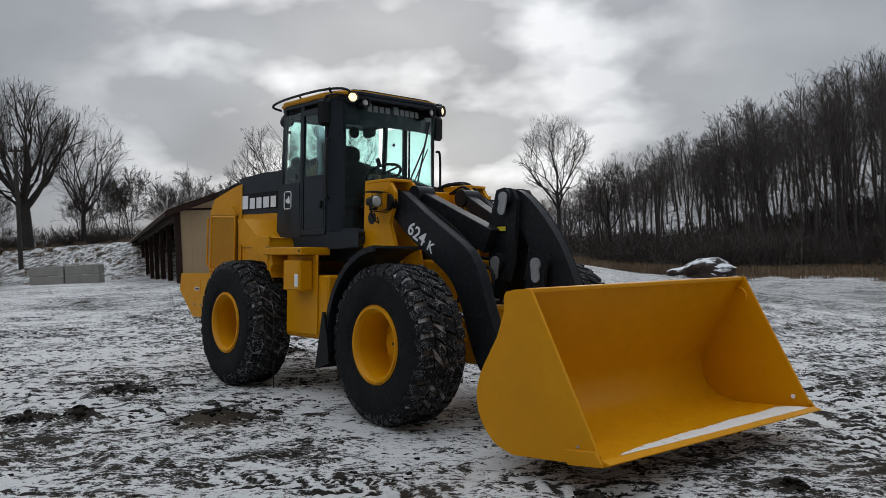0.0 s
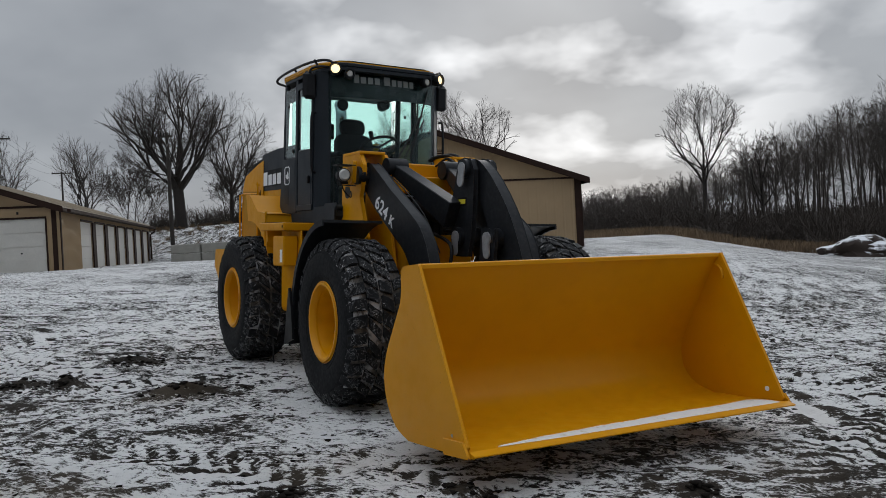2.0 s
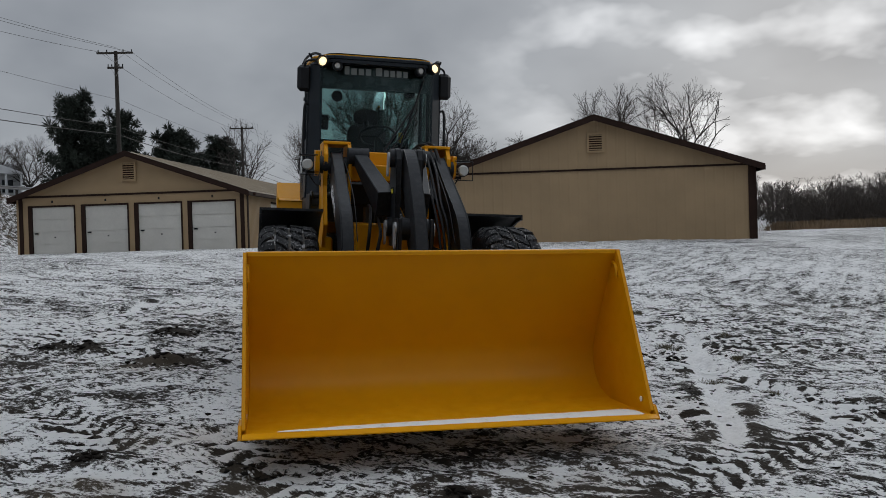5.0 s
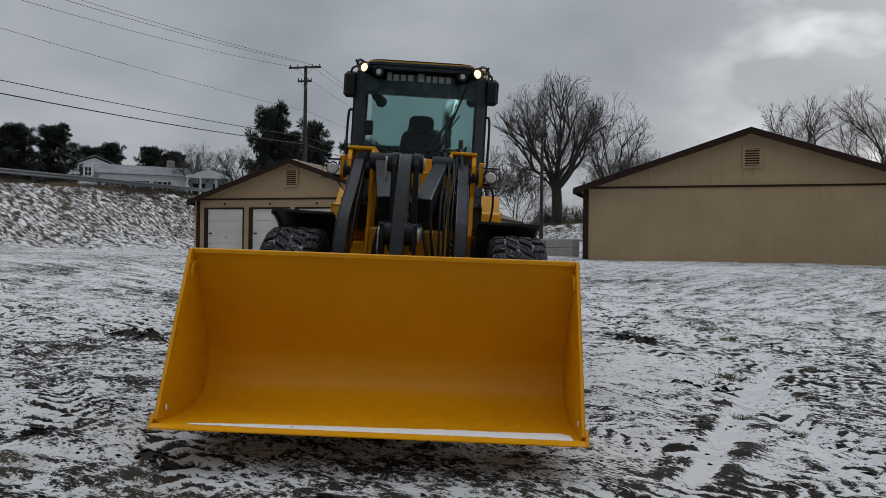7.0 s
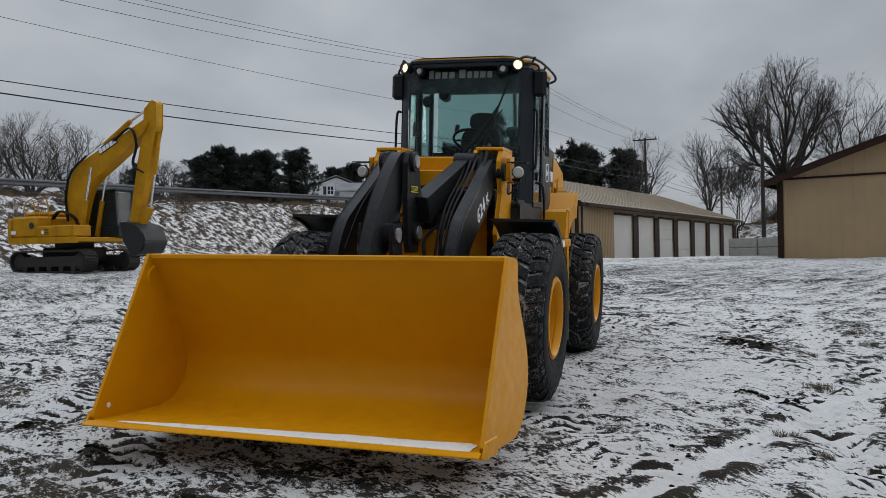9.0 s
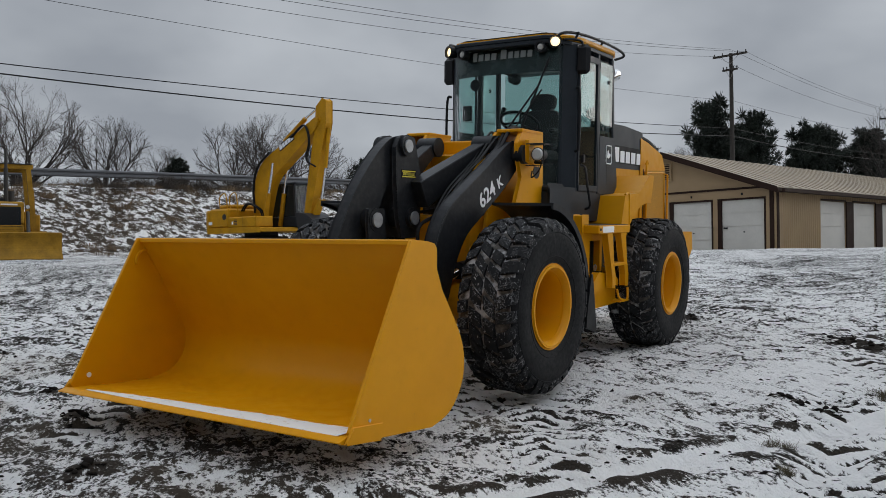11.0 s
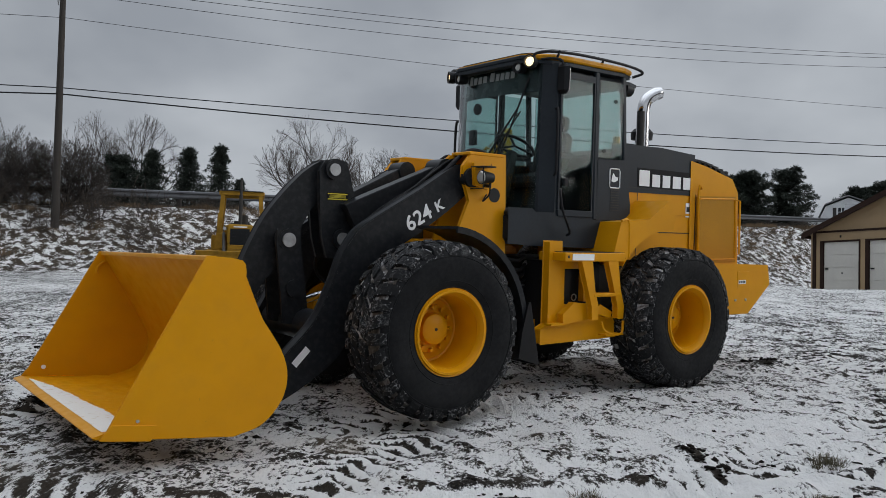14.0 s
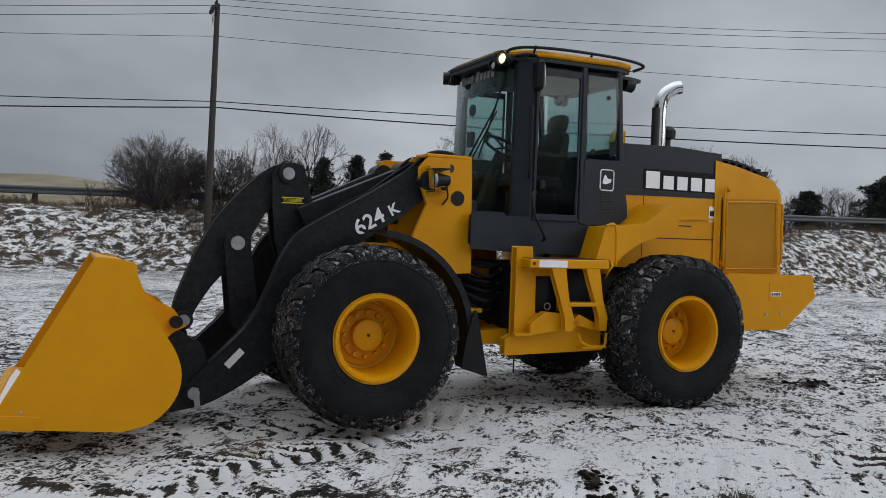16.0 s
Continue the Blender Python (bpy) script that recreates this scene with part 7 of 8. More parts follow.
# ---- excavator beside the bank: x towards its boom, y to its left ----
GLASSDARK = plain("dark_cab_glass", (0.02, 0.026, 0.028), 0.08, vary=0.1, bump=0, spec=0.25)
TRACKSTEEL = plain("muddy_track_steel", (0.040, 0.036, 0.033), 0.75, 0.3, vary=0.4, scale=5, bump=0.4)
MUDDYYELLOW = plain("weathered_yellow_paint", (0.50, 0.245, 0.006), 0.5, vary=0.35, scale=2.5, spec=0.18)


def crawler(parent, x0, x1, r, y, width, n):
    """A track: frame, idlers, and a belt of ridged shoes."""
    tr = part("track_frame", box(x0 + r * 0.5, x1 - r * 0.5, y - width * 0.35, y + width * 0.35, r * 0.5, r * 1.5), TRACKSTEEL, parent, "muddy steel crawler track", bevel=0.02)
    length = x1 - x0 - 2 * r
    around = 2 * length + 2 * math.pi * r
    for i in range(n):
        s = i * around / n
        if s < length:
            p, a = (x0 + r + s, 2 * r), 0
        elif s < length + math.pi * r:
            t = (s - length) / r
            p, a = (x1 - r + r * math.sin(t), r + r * math.cos(t)), t
        elif s < 2 * length + math.pi * r:
            p, a = (x1 - r - (s - length - math.pi * r), 0.0), math.pi
        else:
            t = (s - 2 * length - math.pi * r) / r
            p, a = (x0 + r - r * math.sin(t), r - r * math.cos(t)), math.pi + t
        m = Matrix.Translation((p[0], y, p[1])) @ Matrix.Rotation(a, 4, "Y")
        w = around / n * 0.46
        bm = box(-w, w, -width / 2, width / 2, -0.03, 0.0)
        for k in (-0.6, 0.0, 0.6):
            box(k * w - 0.012, k * w + 0.012, -width / 2, width / 2, 0.0005, 0.02, bm)
        bmesh.ops.transform(bm, matrix=m, verts=bm.verts)
        part("shoe", bm, TRACKSTEEL, tr)
    for x in (x0 + r, x1 - r):
        part("idler", rod((x, y - width * 0.3, r), (x, y + width * 0.3, r), r * 0.78, seg=20), TRACKSTEEL, tr, smooth=True)
    for i in range(5):
        x = x0 + r + length * (i + 0.5) / 5
        part("roller", rod((x, y - width * 0.36, r * 0.36), (x, y + width * 0.36, r * 0.36), r * 0.3, seg=12), TRACKSTEEL, tr, smooth=True)
    return tr


def excavator():
    x, y = -17.05, 8.0
    root = empty("excavator", pose(x, y, ground_z(x, y) - 0.02, 1.0, 0, 33) @ Matrix.Scale(0.87, 4), "yellow tracked excavator with raised boom parked by the bank", "excavator")
    E = lambda name, bm, mat=MUDDYYELLOW, parent=None, label="", **kw: part(name, bm, mat, parent or root, label, **kw)
    crawler(root, -1.5, 1.55, 0.31, 0.82, 0.46, 44)
    crawler(root, -1.5, 1.55, 0.31, -0.82, 0.46, 44)
    E("undercarriage", box(-0.7, 0.7, -0.6, 0.6, 0.30, 0.72), TRACKSTEEL, bevel=0.05)
    E("slew_ring", rod((0, 0, 0.72), (0, 0, 0.86), 0.55, seg=28), TRACKSTEEL, smooth=True)
    body = E("upper_body", prism([(-1.45, 0.86), (1.30, 0.86), (1.30, 1.0), (-1.45, 1.02)], -1.08, 1.08), MUDDYYELLOW, None, "yellow turntable body", bevel=0.02)
    E("engine_hood", box(-1.40, -0.35, -1.05, 1.05, 1.021, 1.66), MUDDYYELLOW, body, bevel=0.06)
    E("hood_top", box(-1.25, -0.45, -0.75, 0.75, 1.661, 1.80), MUDDYYELLOW, body, bevel=0.05)
    cw = [(-1.62, -1.02), (-1.80, -0.7), (-1.88, 0), (-1.80, 0.7), (-1.62, 1.02), (-1.405, 1.07), (-1.405, -1.07)]
    bm = bmesh.new()
    lo_, hi_ = [bm.verts.new((a, b, 0.90)) for a, b in cw], [bm.verts.new((a, b, 1.62)) for a, b in cw]
    bm.faces.new(lo_[::-1])
    bm.faces.new(hi_)
    for i in range(7):
        bm.faces.new((lo_[i], lo_[(i + 1) % 7], hi_[(i + 1) % 7], hi_[i]))
    E("counterweight", bm, MUDDYYELLOW, body, "yellow rounded counterweight", bevel=0.05)
    E("model_bar", box(-1.36, -1.16, -1.0955, -1.0925, 1.14, 1.24), WHITE, body, "pale unreadable marking")
    side = E("side_housing", box(-0.34, 1.10, -1.07, -0.38, 1.021, 1.36), MUDDYYELLOW, body, bevel=0.03)
    E("side_door", box(-0.25, 0.45, -1.0755, -1.071, 1.06, 1.32), MUDDYYELLOW, side, bevel=0.002)
    for i in range(4):
        E("side_vent", box(0.0, 0.16, -1.0800, -1.0760, 1.10 + 0.05 * i, 1.125 + 0.05 * i), SOOT, side)
    E("door_seam", box(0.455, 0.465, -1.0735, -1.0705, 1.03, 1.34), SOOT, side)
    E("decal", box(-0.12, -0.04, -1.0790, -1.0758, 1.12, 1.22), WHITE, side)
    E("air_vent", rod((-0.55, -1.052, 1.38), (-0.55, -1.06, 1.38), 0.10, seg=14), SOOT, body)
    for px in (-0.9, -0.35):
        E("handrail", tube(bend([(px, -0.95, 1.66), (px + 0.02, -0.98, 2.02), (px + 0.35, -0.98, 2.12), (px + 0.42, -0.95, 1.40)], 4), 0.018, seg=6), MUDDYYELLOW, body)
    for py in (-0.5, -0.42):
        E("hydraulic_hose", tube(bend([(-0.40, py, 1.55), (-0.05, py, 1.80), (0.30, py + 0.2, 1.60), (0.45, py + 0.25, 1.25)], 6), 0.03, seg=6), HOSE, body)
    cab = E("cab", box(0.12, 1.42, 0.34, 1.08, 1.001, 1.36), CABGREY, None, "dark excavator cab with large windows", bevel=0.03)
    for a, b in ((0.15, 0.37), (0.15, 1.05), (1.34, 0.37), (1.34, 1.05), (0.72, 0.37), (0.72, 1.05)):
        E("cab_pillar", beam((a, b, 1.36), (a - (0.06 if a > 1 else 0), b, 2.38), 0.06, 0.08, 0.06, 0.08), CABGREY, cab)
    E("cab_roof", box(0.10, 1.36, 0.33, 1.09, 2.38, 2.47), CABGREY, cab, bevel=0.03)
    for q in ((0.19, 0.69, 0.352, 0.360), (0.76, 1.28, 0.352, 0.360), (0.19, 0.69, 1.060, 1.068), (0.76, 1.28, 1.060, 1.068)):
        E("cab_glass", box(q[0], q[1], q[2], q[3], 1.37, 2.37), GLASSDARK, cab)
    E("cab_glass", prism([(1.345, 1.37), (1.275, 2.37), (1.283, 2.37), (1.353, 1.37)], 0.41, 1.02), GLASS, cab)
    E("cab_glass", box(0.118, 0.126, 0.41, 1.02, 1.37, 2.37), GLASS, cab)
    E("cab_seat", box(0.35, 0.85, 0.5, 0.95, 1.361, 1.75), FOAM, cab, bevel=0.04)
    upper = curve2([(-0.08, 1.30), (-0.06, 2.10), (0.05, 2.62), (0.34, 3.05), (0.85, 3.36), (2.05, 3.86), (2.98, 4.28)], 3)
    lower = curve2([(3.12, 4.12), (2.85, 3.86), (1.70, 3.12), (1.05, 2.72), (0.72, 2.35), (0.50, 1.75), (0.30, 1.15), (0.10, 1.10)], 3)
    boom = E("boom", prism(upper + lower, -0.20, 0.16), MUDDYYELLOW, None, "yellow bent boom", bevel=0.02)
    stick = E("stick", prism([(3.02, 4.62), (3.30, 4.84), (3.44, 4.76), (3.42, 4.10), (3.20, 3.30), (2.62, 1.34), (2.46, 1.30), (2.38, 1.44), (2.78, 3.30), (2.96, 4.02)], -0.16, 0.12), MUDDYYELLOW, None, "yellow dipper stick", bevel=0.02)
    E("stick_pin", rod((3.10, -0.24, 4.20), (3.10, 0.20, 4.20), 0.09, seg=16), MUDDYYELLOW, stick, smooth=True)
    for s in (-0.33, 0.29):
        c = E("boom_cylinder", rod((0.62, s, 1.05), (0.86, s, 2.10), 0.075, seg=14), MUDDYYELLOW, boom, smooth=True)
        E("cylinder_rod", rod((0.86, s, 2.10), (1.10, s, 3.05), 0.04, seg=12), CHROME, c, smooth=True)
    c = E("stick_cylinder", rod((1.35, -0.02, 3.74), (2.35, -0.02, 4.34), 0.075, seg=14), MUDDYYELLOW, boom, smooth=True)
    E("cylinder_rod", rod((2.35, -0.02, 4.34), (3.20, -0.02, 4.74), 0.04, seg=12), CHROME, c, smooth=True)
    c = E("bucket_cylinder", rod((3.42, -0.02, 3.95), (3.22, -0.02, 2.75), 0.06, seg=14), MUDDYYELLOW, stick, smooth=True)
    E("cylinder_rod", rod((3.22, -0.02, 2.75), (3.02, -0.02, 1.80), 0.035, seg=12), CHROME, c, smooth=True)
    E("bucket_link", beam((3.02, -0.02, 1.80), (2.70, -0.02, 1.28), 0.22, 0.10, 0.22, 0.10), MUDDYYELLOW, stick)
    for k in range(2):
        E("hydraulic_hose", tube(bend([(1.9, -0.22 - 0.04 * k, 3.78), (2.55, -0.24 - 0.04 * k, 4.10), (2.78, -0.24 - 0.04 * k, 3.60), (2.62, -0.22 - 0.04 * k, 3.05), (2.95, -0.18, 2.80)], 6), 0.025, seg=6), HOSE, boom)
        E("hydraulic_hose", tube(bend([(0.02, -0.23 - 0.04 * k, 1.5), (-0.02, -0.24 - 0.04 * k, 2.3), (0.22, -0.24 - 0.04 * k, 2.98), (0.85, -0.24 - 0.04 * k, 3.42)], 6), 0.022, seg=6), HOSE, boom)
    # plain white blocks stand for the maker's lettering
    m = Matrix.Translation((1.30, -0.206, 3.40)) @ pose(0, 0, 0, 0, -24, 0)
    E("name_field", box(0.02, 0.80, -0.002, 0.002, 0.0, 0.20, m=m), BLACKDECAL, boom, "black field with white block lettering shapes")
    for i in range(5):
        E("name_block", box(0.04 + i * 0.150, 0.04 + i * 0.150 + 0.125, -0.008, -0.0045, 0.03, 0.165 + 0.02 * (i == 0), m=m), WHITE, boom)
    DARKSTEEL = plain("dark_bucket_steel", (0.022, 0.023, 0.026), 0.55, 0.3, vary=0.3, scale=4)
    shell = curve2([(2.30, 1.42), (2.72, 1.36), (3.10, 1.10), (3.20, 0.78), (3.02, 0.50), (2.70, 0.42)], 4) + curve2([(2.74, 0.47), (2.99, 0.55), (3.14, 0.79), (3.05, 1.06), (2.70, 1.31), (2.34, 1.36)], 4)
    bk = E("digging_bucket", prism(shell, -0.45, 0.41), DARKSTEEL, None, "dark steel digging bucket curled under the stick")
    for a, b in ((-0.48, -0.451), (0.411, 0.44)):
        E("bucket_side", prism([(2.30, 1.42), (2.72, 1.36), (3.10, 1.10), (3.20, 0.78), (3.02, 0.50), (2.70, 0.42), (2.42, 0.85)], a, b), DARKSTEEL, bk)
    for k in range(5):
        E("bucket_tooth", prism([(2.76, 0.40), (2.60, 0.40), (2.44, 0.46), (2.72, 0.48)], -0.42 + 0.19 * k, -0.34 + 0.19 * k), DARKSTEEL, bk)


excavator()


def bulldozer():
    x, y = -20.3, 0.75
    root = empty("bulldozer", pose(x, y, ground_z(x, y) - 0.06, 0, 0, 15) @ Matrix.Scale(0.94, 4), "old yellow bulldozer with canopy frame facing the field", "bulldozer")
    OLD = plain("faded_yellow_paint", (0.34, 0.185, 0.018), 0.6, vary=0.5, scale=3, bump=0.2, spec=0.2)
    D = lambda name, bm, mat=OLD, parent=None, label="", **kw: part(name, bm, mat, parent or root, label, **kw)
    crawler(root, -1.5, 1.2, 0.42, 0.92, 0.48, 36)
    crawler(root, -1.5, 1.2, 0.42, -0.92, 0.48, 36)
    hull = D("hull", box(-1.5, 1.25, -0.42, 0.42, 0.40, 1.15), OLD, None, "faded yellow hull", bevel=0.03)
    D("engine_hood", box(-0.20, 1.22, -0.43, 0.43, 1.151, 1.86), OLD, hull, bevel=0.05)
    grille = D("grille", box(1.221, 1.235, -0.33, 0.33, 0.70, 1.70), DARK, hull, "black radiator grille")
    for i in range(8):
        D("grille_bar", box(1.2355, 1.25, -0.35, 0.35, 0.76 + 0.11 * i, 0.775 + 0.11 * i), DARK, grille)
    D("grille_badge", box(1.2225, 1.232, -0.22, 0.24, 1.745, 1.79), WHITE, grille)
    for s in (1, -1):
        D("track_guard", box(-1.35, 0.3, s * 0.66, s * 1.16, 0.90, 0.98), OLD, hull, bevel=0.01)
        D("side_tank", box(-1.30, -0.40, s * 0.46, s * 1.05, 0.981, 1.55), OLD, hull, bevel=0.04)
        D("headlamp", rod((1.16, s * 0.52, 1.70), (1.24, s * 0.52, 1.70), 0.07, seg=14), DARK, hull, smooth=True)
        D("headlamp_lens", rod((1.241, s * 0.52, 1.70), (1.25, s * 0.52, 1.70), 0.06, seg=14), LENS, hull)
        D("push_arm", beam((-0.4, s * 1.22, 0.45), (1.75, s * 1.22, 0.40), 0.12, 0.20, 0.12, 0.20), OLD, hull)
        for px in (-1.20, 0.02):
            D("canopy_post", beam((px, s * 0.82, 1.0), (px, s * 0.66, 2.98), 0.16, 0.20, 0.14, 0.15), OLD, hull)
        D("canopy_gusset", prism([(0.02, 2.98), (0.02, 2.60), (-0.25, 2.98)], s * 0.68, s * 0.72), OLD, hull)
        D("lift_cylinder", rod((0.9, s * 0.55, 1.55), (1.70, s * 0.50, 0.80), 0.055, seg=12), SOOT, hull, smooth=True)
        D("guard_screen", tube([(-0.2, s * 0.76, 1.56), (0.02, s * 0.78, 2.1), (-0.5, s * 0.80, 2.2), (-1.0, s * 0.78, 1.7)], 0.02, seg=6), OLD, hull)
    D("canopy_beam", box(-0.06, 0.10, -0.80, 0.80, 2.98, 3.12), OLD, hull, bevel=0.01)
    D("canopy_beam", box(-1.28, -1.12, -0.80, 0.80, 2.98, 3.12), OLD, hull, bevel=0.01)
    D("canopy_roof", box(-1.36, 0.16, -0.76, 0.76, 3.121, 3.15), SOOT, hull, "flat dark canopy roof", bevel=0.01)
    stack = D("exhaust_pipe", rod((0.55, -0.02, 1.78), (0.55, -0.02, 2.95), 0.065, seg=14), SOOT, hull, "dark upright exhaust", smooth=True)
    D("stack_tip", tube(bend([(0.55, -0.02, 2.94), (0.55, -0.02, 3.25), (0.50, -0.02, 3.55)], 3), 0.045, seg=8), SOOT, stack)
    D("air_cleaner", rod((0.15, 0.14, 1.78), (0.15, 0.14, 2.25), 0.11, seg=14), SOOT, hull, smooth=True)
    D("seat", box(-1.0, -0.55, -0.28, 0.28, 1.55, 2.10), FOAM, hull, bevel=0.05)
    D("hydraulic_tank", box(-1.45, -1.05, -0.62, 0.62, 1.16, 1.95), OLD, hull, bevel=0.04)
    for s in (1, -1):
        D("fuel_can", box(-0.38, 0.12, s * 0.50, s * 0.86, 0.981, 1.62), OLD, hull, bevel=0.05)
        D("side_guard", prism([(-0.15, 1.60), (0.05, 1.62), (0.03, 2.05), (-0.12, 2.35)], s * 0.74, s * 0.84), OLD, hull, bevel=0.02)
    D("dashboard", box(-0.35, -0.2, -0.34, 0.34, 1.50, 1.98), SOOT, hull)
    face = curve2([(1.86, 0.88), (1.74, 0.68), (1.74, 0.40), (1.92, 0.08)], 4)
    blade = D("blade", prism(face + [(1.84, 0.06), (1.66, 0.38), (1.66, 0.70), (1.78, 0.90)], -1.42, 1.42), OLD, None, "wide faded yellow dozer blade", bevel=0.008)
    D("blade_edge", box(1.83, 1.94, -1.42, 1.42, 0.02, 0.058), STEEL, blade)


bulldozer()


# ---- houses beyond the road ----
SIDEWHITE = plain("white_clapboard", (0.62, 0.63, 0.64), 0.6, vary=0.1, scale=1.5)
SHINGLE = plain("snowy_grey_shingles", (0.20, 0.205, 0.215), 0.85, vary=0.5, scale=0.7)
PANEDARK = plain("dark_window_pane", (0.02, 0.024, 0.03), 0.1, vary=0.1, bump=0)


def house_window(root, x, z, w, h, y, shutters=True):
    win = part("window", box(x - w / 2, x + w / 2, y - 0.05, y - 0.01, z, z + h), SIDEWHITE, root)
    for i in range(2):
        for j in range(2):
            part("pane", box(x - w / 2 + 0.05 + i * w / 2, x - 0.04 + i * w / 2, y - 0.06, y - 0.051, z + 0.05 + j * h / 2, z - 0.02 + h / 2 + j * h / 2), PANEDARK, win)
    if shutters:
        for s in (-1, 1):
            part("shutter", box(x + s * (w / 2 + 0.2) - 0.16, x + s * (w / 2 + 0.2) + 0.16, y - 0.05, y - 0.01, z, z + h), SOOT, win)


def ranch_house():
    x, y = -83.1, 56.9
    root = empty("ranch_house", pose(x, y, 7.0, 0, 0, 65), "long low white ranch house with porch and snowy roof", "house")
    part("wall", box(-8, 6.5, 0, 7, -1.5, 3.0), SIDEWHITE, root)
    part("roof", prism([(-8.6, 2.95), (-8.6, 3.05), (7.1, 3.05), (7.1, 2.95)], -0.5, 7.5), SHINGLE, root)
    bm = bmesh.new()
    v = [bm.verts.new(p) for p in ((-8.5, -0.5, 3.06), (7.0, -0.5, 3.06), (7.0, 7.5, 3.06), (-8.5, 7.5, 3.06), (-8.5, 3.5, 4.4), (7.0, 3.5, 4.4))]
    for f in ((0, 1, 5, 4), (2, 3, 4, 5), (0, 4, 3), (1, 2, 5), (3, 2, 1, 0)):
        bm.faces.new([v[i] for i in f])
    part("gable_roof", bm, SHINGLE, root, "snow-dusted grey shingle roof")
    part("chimney", box(-0.3, 0.6, 3.2, 3.9, 4.2, 5.2), CONCRETE, root)
    porch = part("porch_roof", prism([(1.2, 2.8), (6.4, 2.8), (6.4, 2.95), (3.8, 3.9), (1.2, 2.95)], -2.2, -0.51), SIDEWHITE, root, "white porch gable")
    for px in (1.4, 2.9, 4.7, 6.2):
        part("porch_post", box(px - 0.10, px + 0.10, -2.1, -1.9, -0.3, 2.8), SIDEWHITE, porch)
    part("porch_floor", box(1.2, 6.4, -2.2, -0.01, -1.5, -0.3), CONCRETE, porch)
    for px in (-6.4, -3.6, -1.2):
        house_window(root, px, 1.0, 1.2, 1.3, 0)
    house_window(root, 3.0, 0.8, 1.6, 1.5, 0, False)
    house_window(root, 5.2, 0.8, 1.2, 1.5, 0, False)


def barn_house():
    x, y = -94.4, 53.0
    root = empty("gambrel_house", pose(x, y, 7.4, 0, 0, 65), "small white gambrel-roofed house beyond the road", "house")
    prof = [(-3.4, -1.5), (3.4, -1.5), (3.4, 2.2), (2.5, 4.2), (0, 5.2), (-2.5, 4.2), (-3.4, 2.2)]
    part("wall", prism(prof, 0, 8), SIDEWHITE, root)
    for a, b in (((3.6, 2.1), (2.6, 4.35)), ((2.6, 4.35), (0, 5.4)), ((0, 5.4), (-2.6, 4.35)), ((-2.6, 4.35), (-3.6, 2.1))):
        part("roof", prism([a, b, (b[0], b[1] + 0.12), (a[0], a[1] + 0.12)], -0.25, 8.2), SHINGLE, root)
    for px in (-0.75, 0.75):
        house_window(root, px, 2.9, 0.8, 1.1, 0, False)
    for s in (-1, 1):
        part("shutter", box(s * 1.5 - 0.2, s * 1.5 + 0.2, -0.05, -0.01, 2.9, 4.0), SOOT, root)


ranch_house()
barn_house()

# ---- things lying about ----
rng = random.Random(4)


def lump(seed, n=2):
    """A rough clod, about one unit across."""
    bm = bmesh.new()
    bmesh.ops.create_icosphere(bm, subdivisions=n, radius=0.5)
    for v in bm.verts:
        v.co *= 1 + 0.9 * (noise.noise(v.co * 2.3 + Vector((seed * 7.1, 0, 0))))
        v.co.z *= 0.7
    bmesh.ops.triangulate(bm, faces=bm.faces)
    bm.verts.index_update()
    out = np.array([v.co[:] for v in bm.verts]), np.array([[v.index for v in f.verts] for f in bm.faces])
    bm.free()
    return out


SOIL = plain("frozen_black_soil", (0.014, 0.0115, 0.0095), 0.95, vary=0.5, scale=9, bump=0.6, spec=0.08)
small = [lump(i, 1) for i in range(6)]
pieces = []
crumbs = []
while len(crumbs) < 11000:
    r = 12.5 * math.sqrt(rng.random())
    a = rng.uniform(0, 2 * math.pi)
    x, y = 1.0 + r * math.cos(a), 8.0 + r * math.sin(a)
    d = float(vnoise(x, y, 0.9, 13)) * 0.6 + float(vnoise(x, y, 0.28, 14)) * 0.6
    if d > 0.52 + 0.16 * rng.random():
        crumbs.append((x, y))
cx, cy = np.array(crumbs).T
cz, _ = surface(cx, cy)
for x, y, z in zip(cx, cy, cz):
    s = 0.010 + 0.034 * rng.random() ** 3
    v, f = small[rng.randrange(6)]
    pieces.append((v, f, Matrix.Translation((x, y, z + 0.1 * s)) @ Matrix.Rotation(rng.uniform(0, 6.3), 4, "Z") @ Matrix.Diagonal((s * rng.uniform(0.9, 2.0), s, s * 0.7, 1))))
for cx_, cy_, r, hi in CLODS:
    for k in range(int(40 * r / 0.25)):
        x, y = cx_ + rng.gauss(0, r * 0.7), cy_ + rng.gauss(0, r * 0.55)
        s = rng.uniform(0.025, 0.065) * (1.2 if k % 5 == 0 else 0.8)
        v, f = small[rng.randrange(6)]
        pieces.append((v, f, Matrix.Translation((x, y, ground_z(x, y) + 0.15 * s)) @ Matrix.Rotation(rng.uniform(0, 6.3), 4, "Z") @ Matrix.Diagonal((s * 1.2, s, s * 0.8, 1))))
merged("soil_crumbs", pieces, SOIL, "frozen black soil crumbs scattered on the snow", "soil")

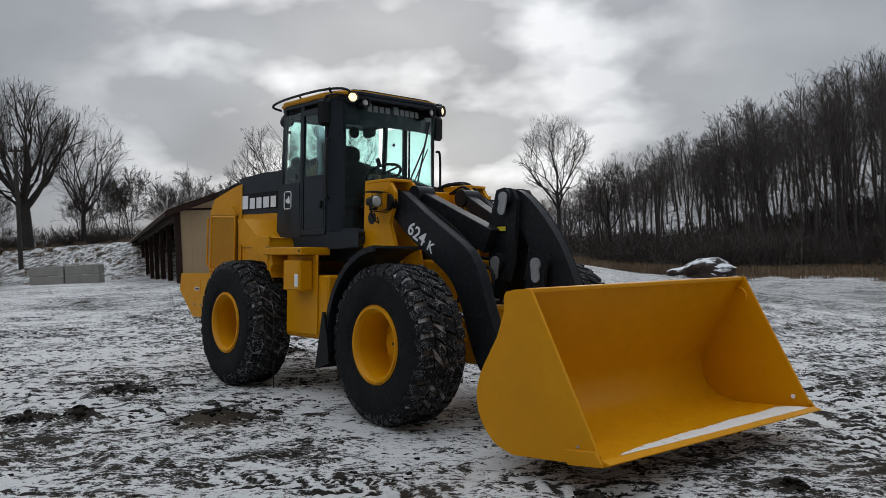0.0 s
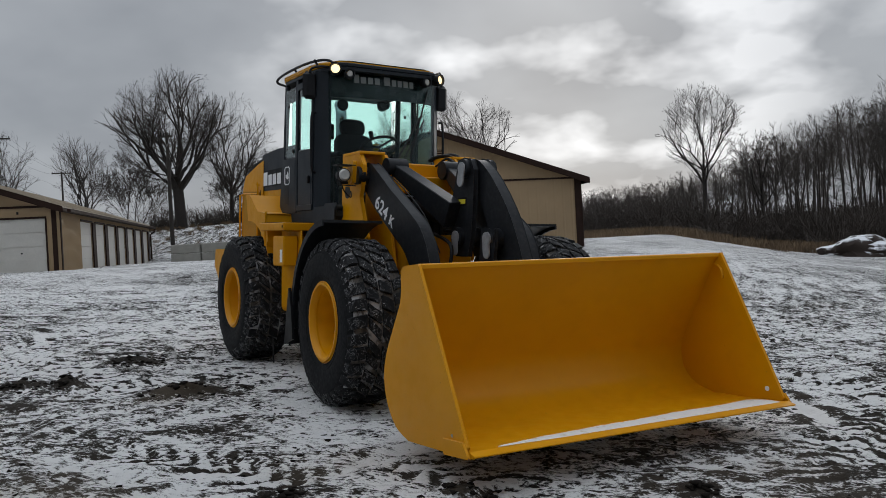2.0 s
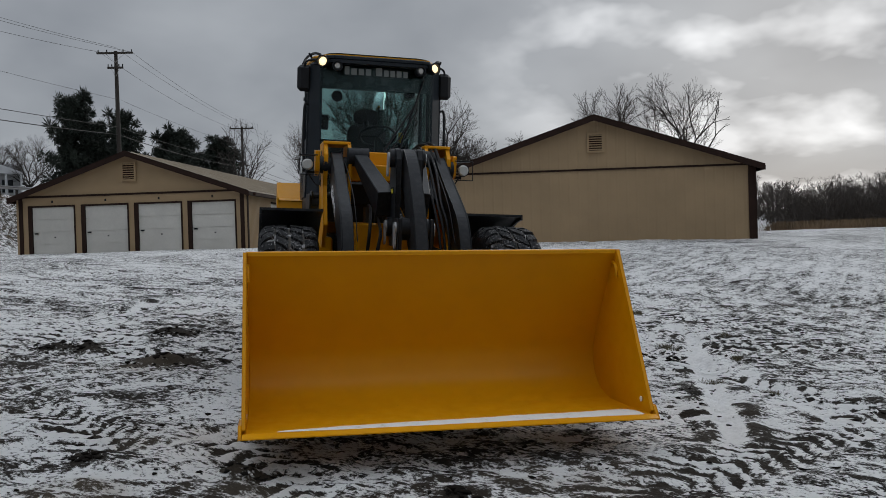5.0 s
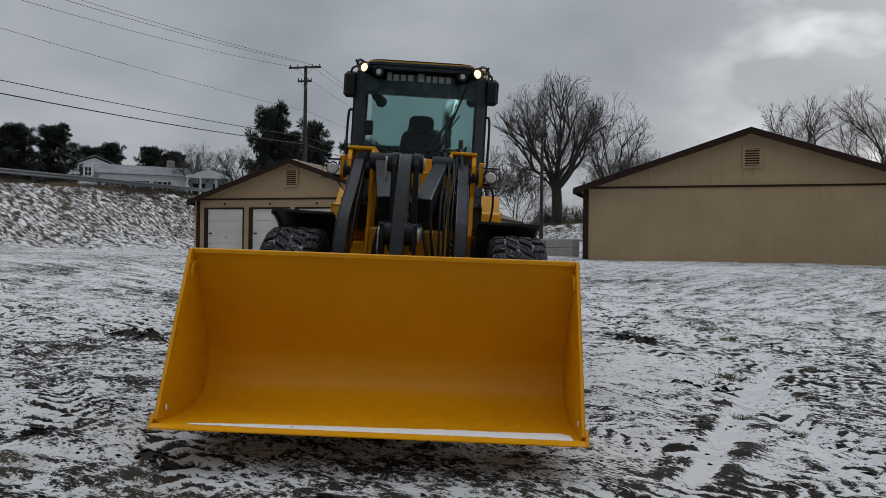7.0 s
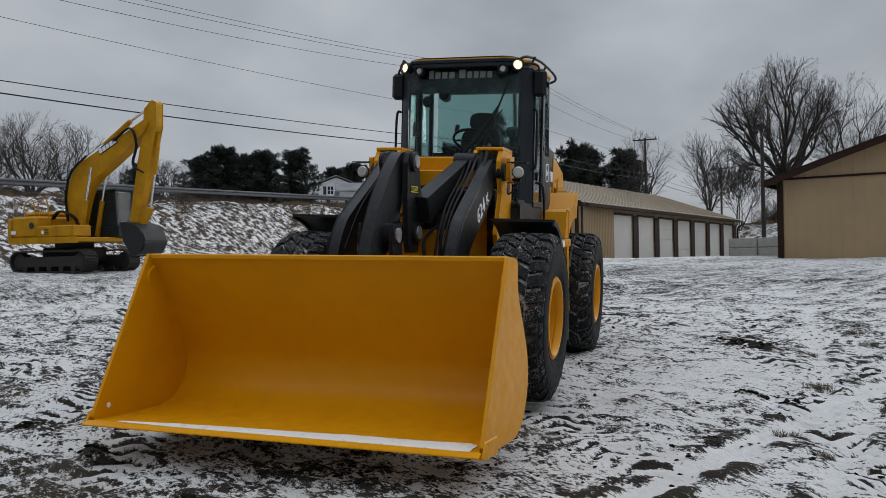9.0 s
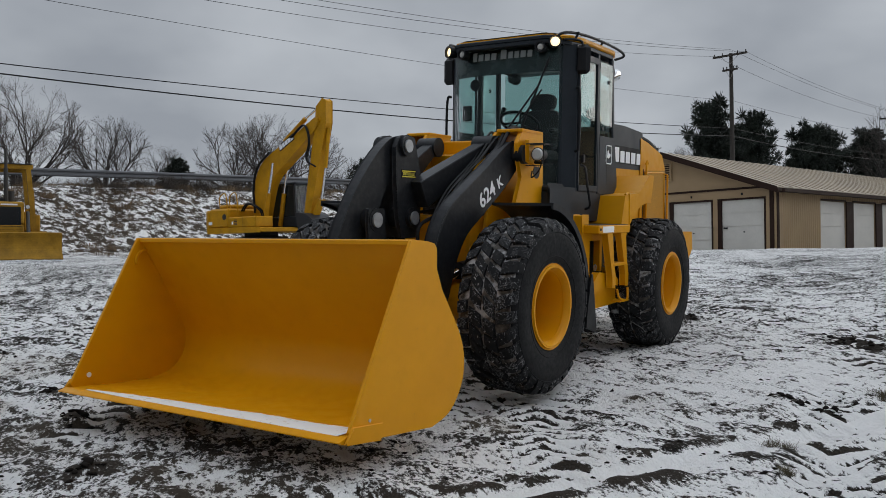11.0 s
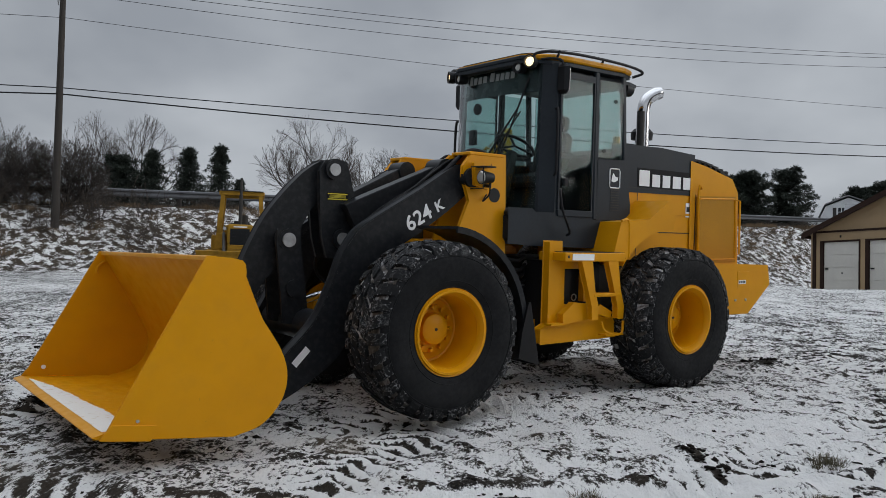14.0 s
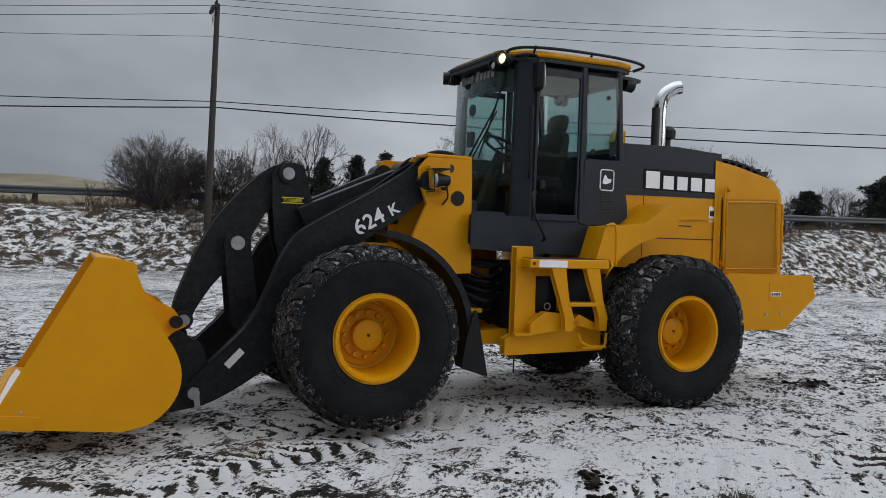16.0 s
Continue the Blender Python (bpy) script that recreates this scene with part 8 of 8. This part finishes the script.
blades = [tuft(800 + i, 44, 0.15, 2.3) for i in range(6)]
DEADGRASS = plain("dry_olive_grass", (0.088, 0.074, 0.040), 0.95, vary=0.5, scale=3, bump=0)
pieces = []
tx = [(2.04, 11.25, 1.2), (2.86, 9.62, 1.1), (1.03, 13.95, 1.2), (2.9, 10.9, 0.8), (0.9, 12.9, 0.9), (3.4, 9.2, 0.7), (0.4, 14.6, 1.0), (2.5, 12.6, 0.9)]
for i in range(900):
    r, a = 4 + 9 * rng.random(), rng.uniform(0, 6.3)
    x, y = 1 + r * math.cos(a), 8 + r * math.sin(a)
    if float(vnoise(x, y, 1.6, 15)) > 0.5:
        tx.append((x, y, rng.uniform(0.15, 0.5)))
for x, y, s in tx:
    for k in range(9 if s > 0.6 else 1):
        v, f = blades[rng.randrange(6)]
        pieces.append((v, f, pose(x + rng.gauss(0, 0.05 * s), y + rng.gauss(0, 0.05 * s), ground_z(x, y) - 0.01, 0, 0, rng.uniform(0, 360)) @ Matrix.Scale(s * (0.62 if s > 0.6 else 1), 4)))
merged("grass_tufts", pieces, DEADGRASS, "small dry grass tufts poking through the snow", "grass")


def dirt_mound(x, y, r, h, seed, label):
    bm = bmesh.new()
    bmesh.ops.create_icosphere(bm, subdivisions=4, radius=1)
    for v in bm.verts:
        k = 1 + 0.35 * noise.noise(v.co * 1.8 + Vector((seed, 0, 0))) + 0.12 * noise.noise(v.co * 6)
        v.co = Vector((v.co.x * r * k, v.co.y * r * 0.8 * k, max(-0.2, v.co.z * h * k)))
    k = Mat("snow_dusted_soil", 0.9)
    n = k.noise(1.6, 6, 0.65)
    g = k.node("ShaderNodeNewGeometry")
    sx = k.node("ShaderNodeSeparateXYZ")
    k.link(g.outputs["Normal"], sx.inputs[0])
    lie = k.math("ADD", k.math("MULTIPLY", sx.outputs["Z"], 0.5), k.math("MULTIPLY", n, 0.9))
    k.color(k.mix(k.ramp(lie, (0.80, 0.0), (0.93, 1.0)), (0.035, 0.024, 0.018), (0.74, 0.76, 0.79))).bump(n, 0.6, 0.05)
    ob = part("dirt_mound", bm, k.m, smooth=True)
    ob.location = (x, y, float(land(x, y)))
    return tagged(ob, label, "dirt mound")


dirt_mound(14.3, 46.3, 1.9, 0.95, 3, "heap of brown soil dusted with snow")

# snow lying along the bucket's lip
bm = bmesh.new()
def lip_z(x):
    return 0.185 + (x - 2.30) * 0.0833 if x < 2.662 else 0.2155 - (x - 2.662) * 0.24


n, m = 150, 30
rows = []
for i in range(n + 1):
    u = i / n
    y = -1.10 + 2.335 * u
    wide = (0.09 + 0.17 * u + 0.05 * noise.noise(Vector((y * 1.7, 4, 0)))) * min(1, 6 * u, 14 * (1 - u) + 0.6) ** 0.6
    front = 2.655 + 0.006 * noise.noise(Vector((y * 5, 1, 5))) - 0.02 * (1 - min(1, 5 * u))
    row = []
    for j in range(m + 1):
        v = j / m
        x = front - (wide + 0.012 * noise.noise(Vector((y * 13, 8, 2)))) * v
        row.append(bm.verts.new((x, y, lip_z(x) + 0.0015 + 0.006 * math.sin(math.pi * min(1, v * 1.02)) ** 0.5 * (1 + 0.3 * noise.noise(Vector((y * 14, x * 14, 3)))))))
    rows.append(row)
for a, b in zip(rows, rows[1:]):
    for j in range(m):
        bm.faces.new((a[j], b[j], b[j + 1], a[j + 1]))
bmesh.ops.delete(bm, geom=[v for v in bm.verts if not v.link_faces], context="VERTS")
k = Mat("thin_snow_on_yellow_steel", 0.85)
n1, n2 = k.noise(30, 5, 0.65), k.noise(7, 4)
k.color(k.mix(k.ramp(k.math("ADD", k.math("MULTIPLY", n1, 0.6), k.math("MULTIPLY", n2, 0.5)), (0.36, 0.0), (0.50, 1.0)), (0.46, 0.34, 0.14), (0.74, 0.72, 0.67))).bump(n1, 0.4, 0.004)
lip_snow = part("snow_patch", bm, k.m, smooth=True)
lip_snow.matrix_world = LOADER @ bucket.matrix_basis
tagged(lip_snow, "thin strip of snow lying in the bucket's lip", "snow patch")

# a thin stake in the mud behind the front wheel
stake = part("stake", rod((0, 0, -0.1), (0.01, 0.0, 0.30), 0.008, seg=6), SOOT)
stake.location = (-1.95, 9.22, ground_z(-1.95, 9.22))
tagged(stake, "thin dark stake standing in the frozen mud", "stake")
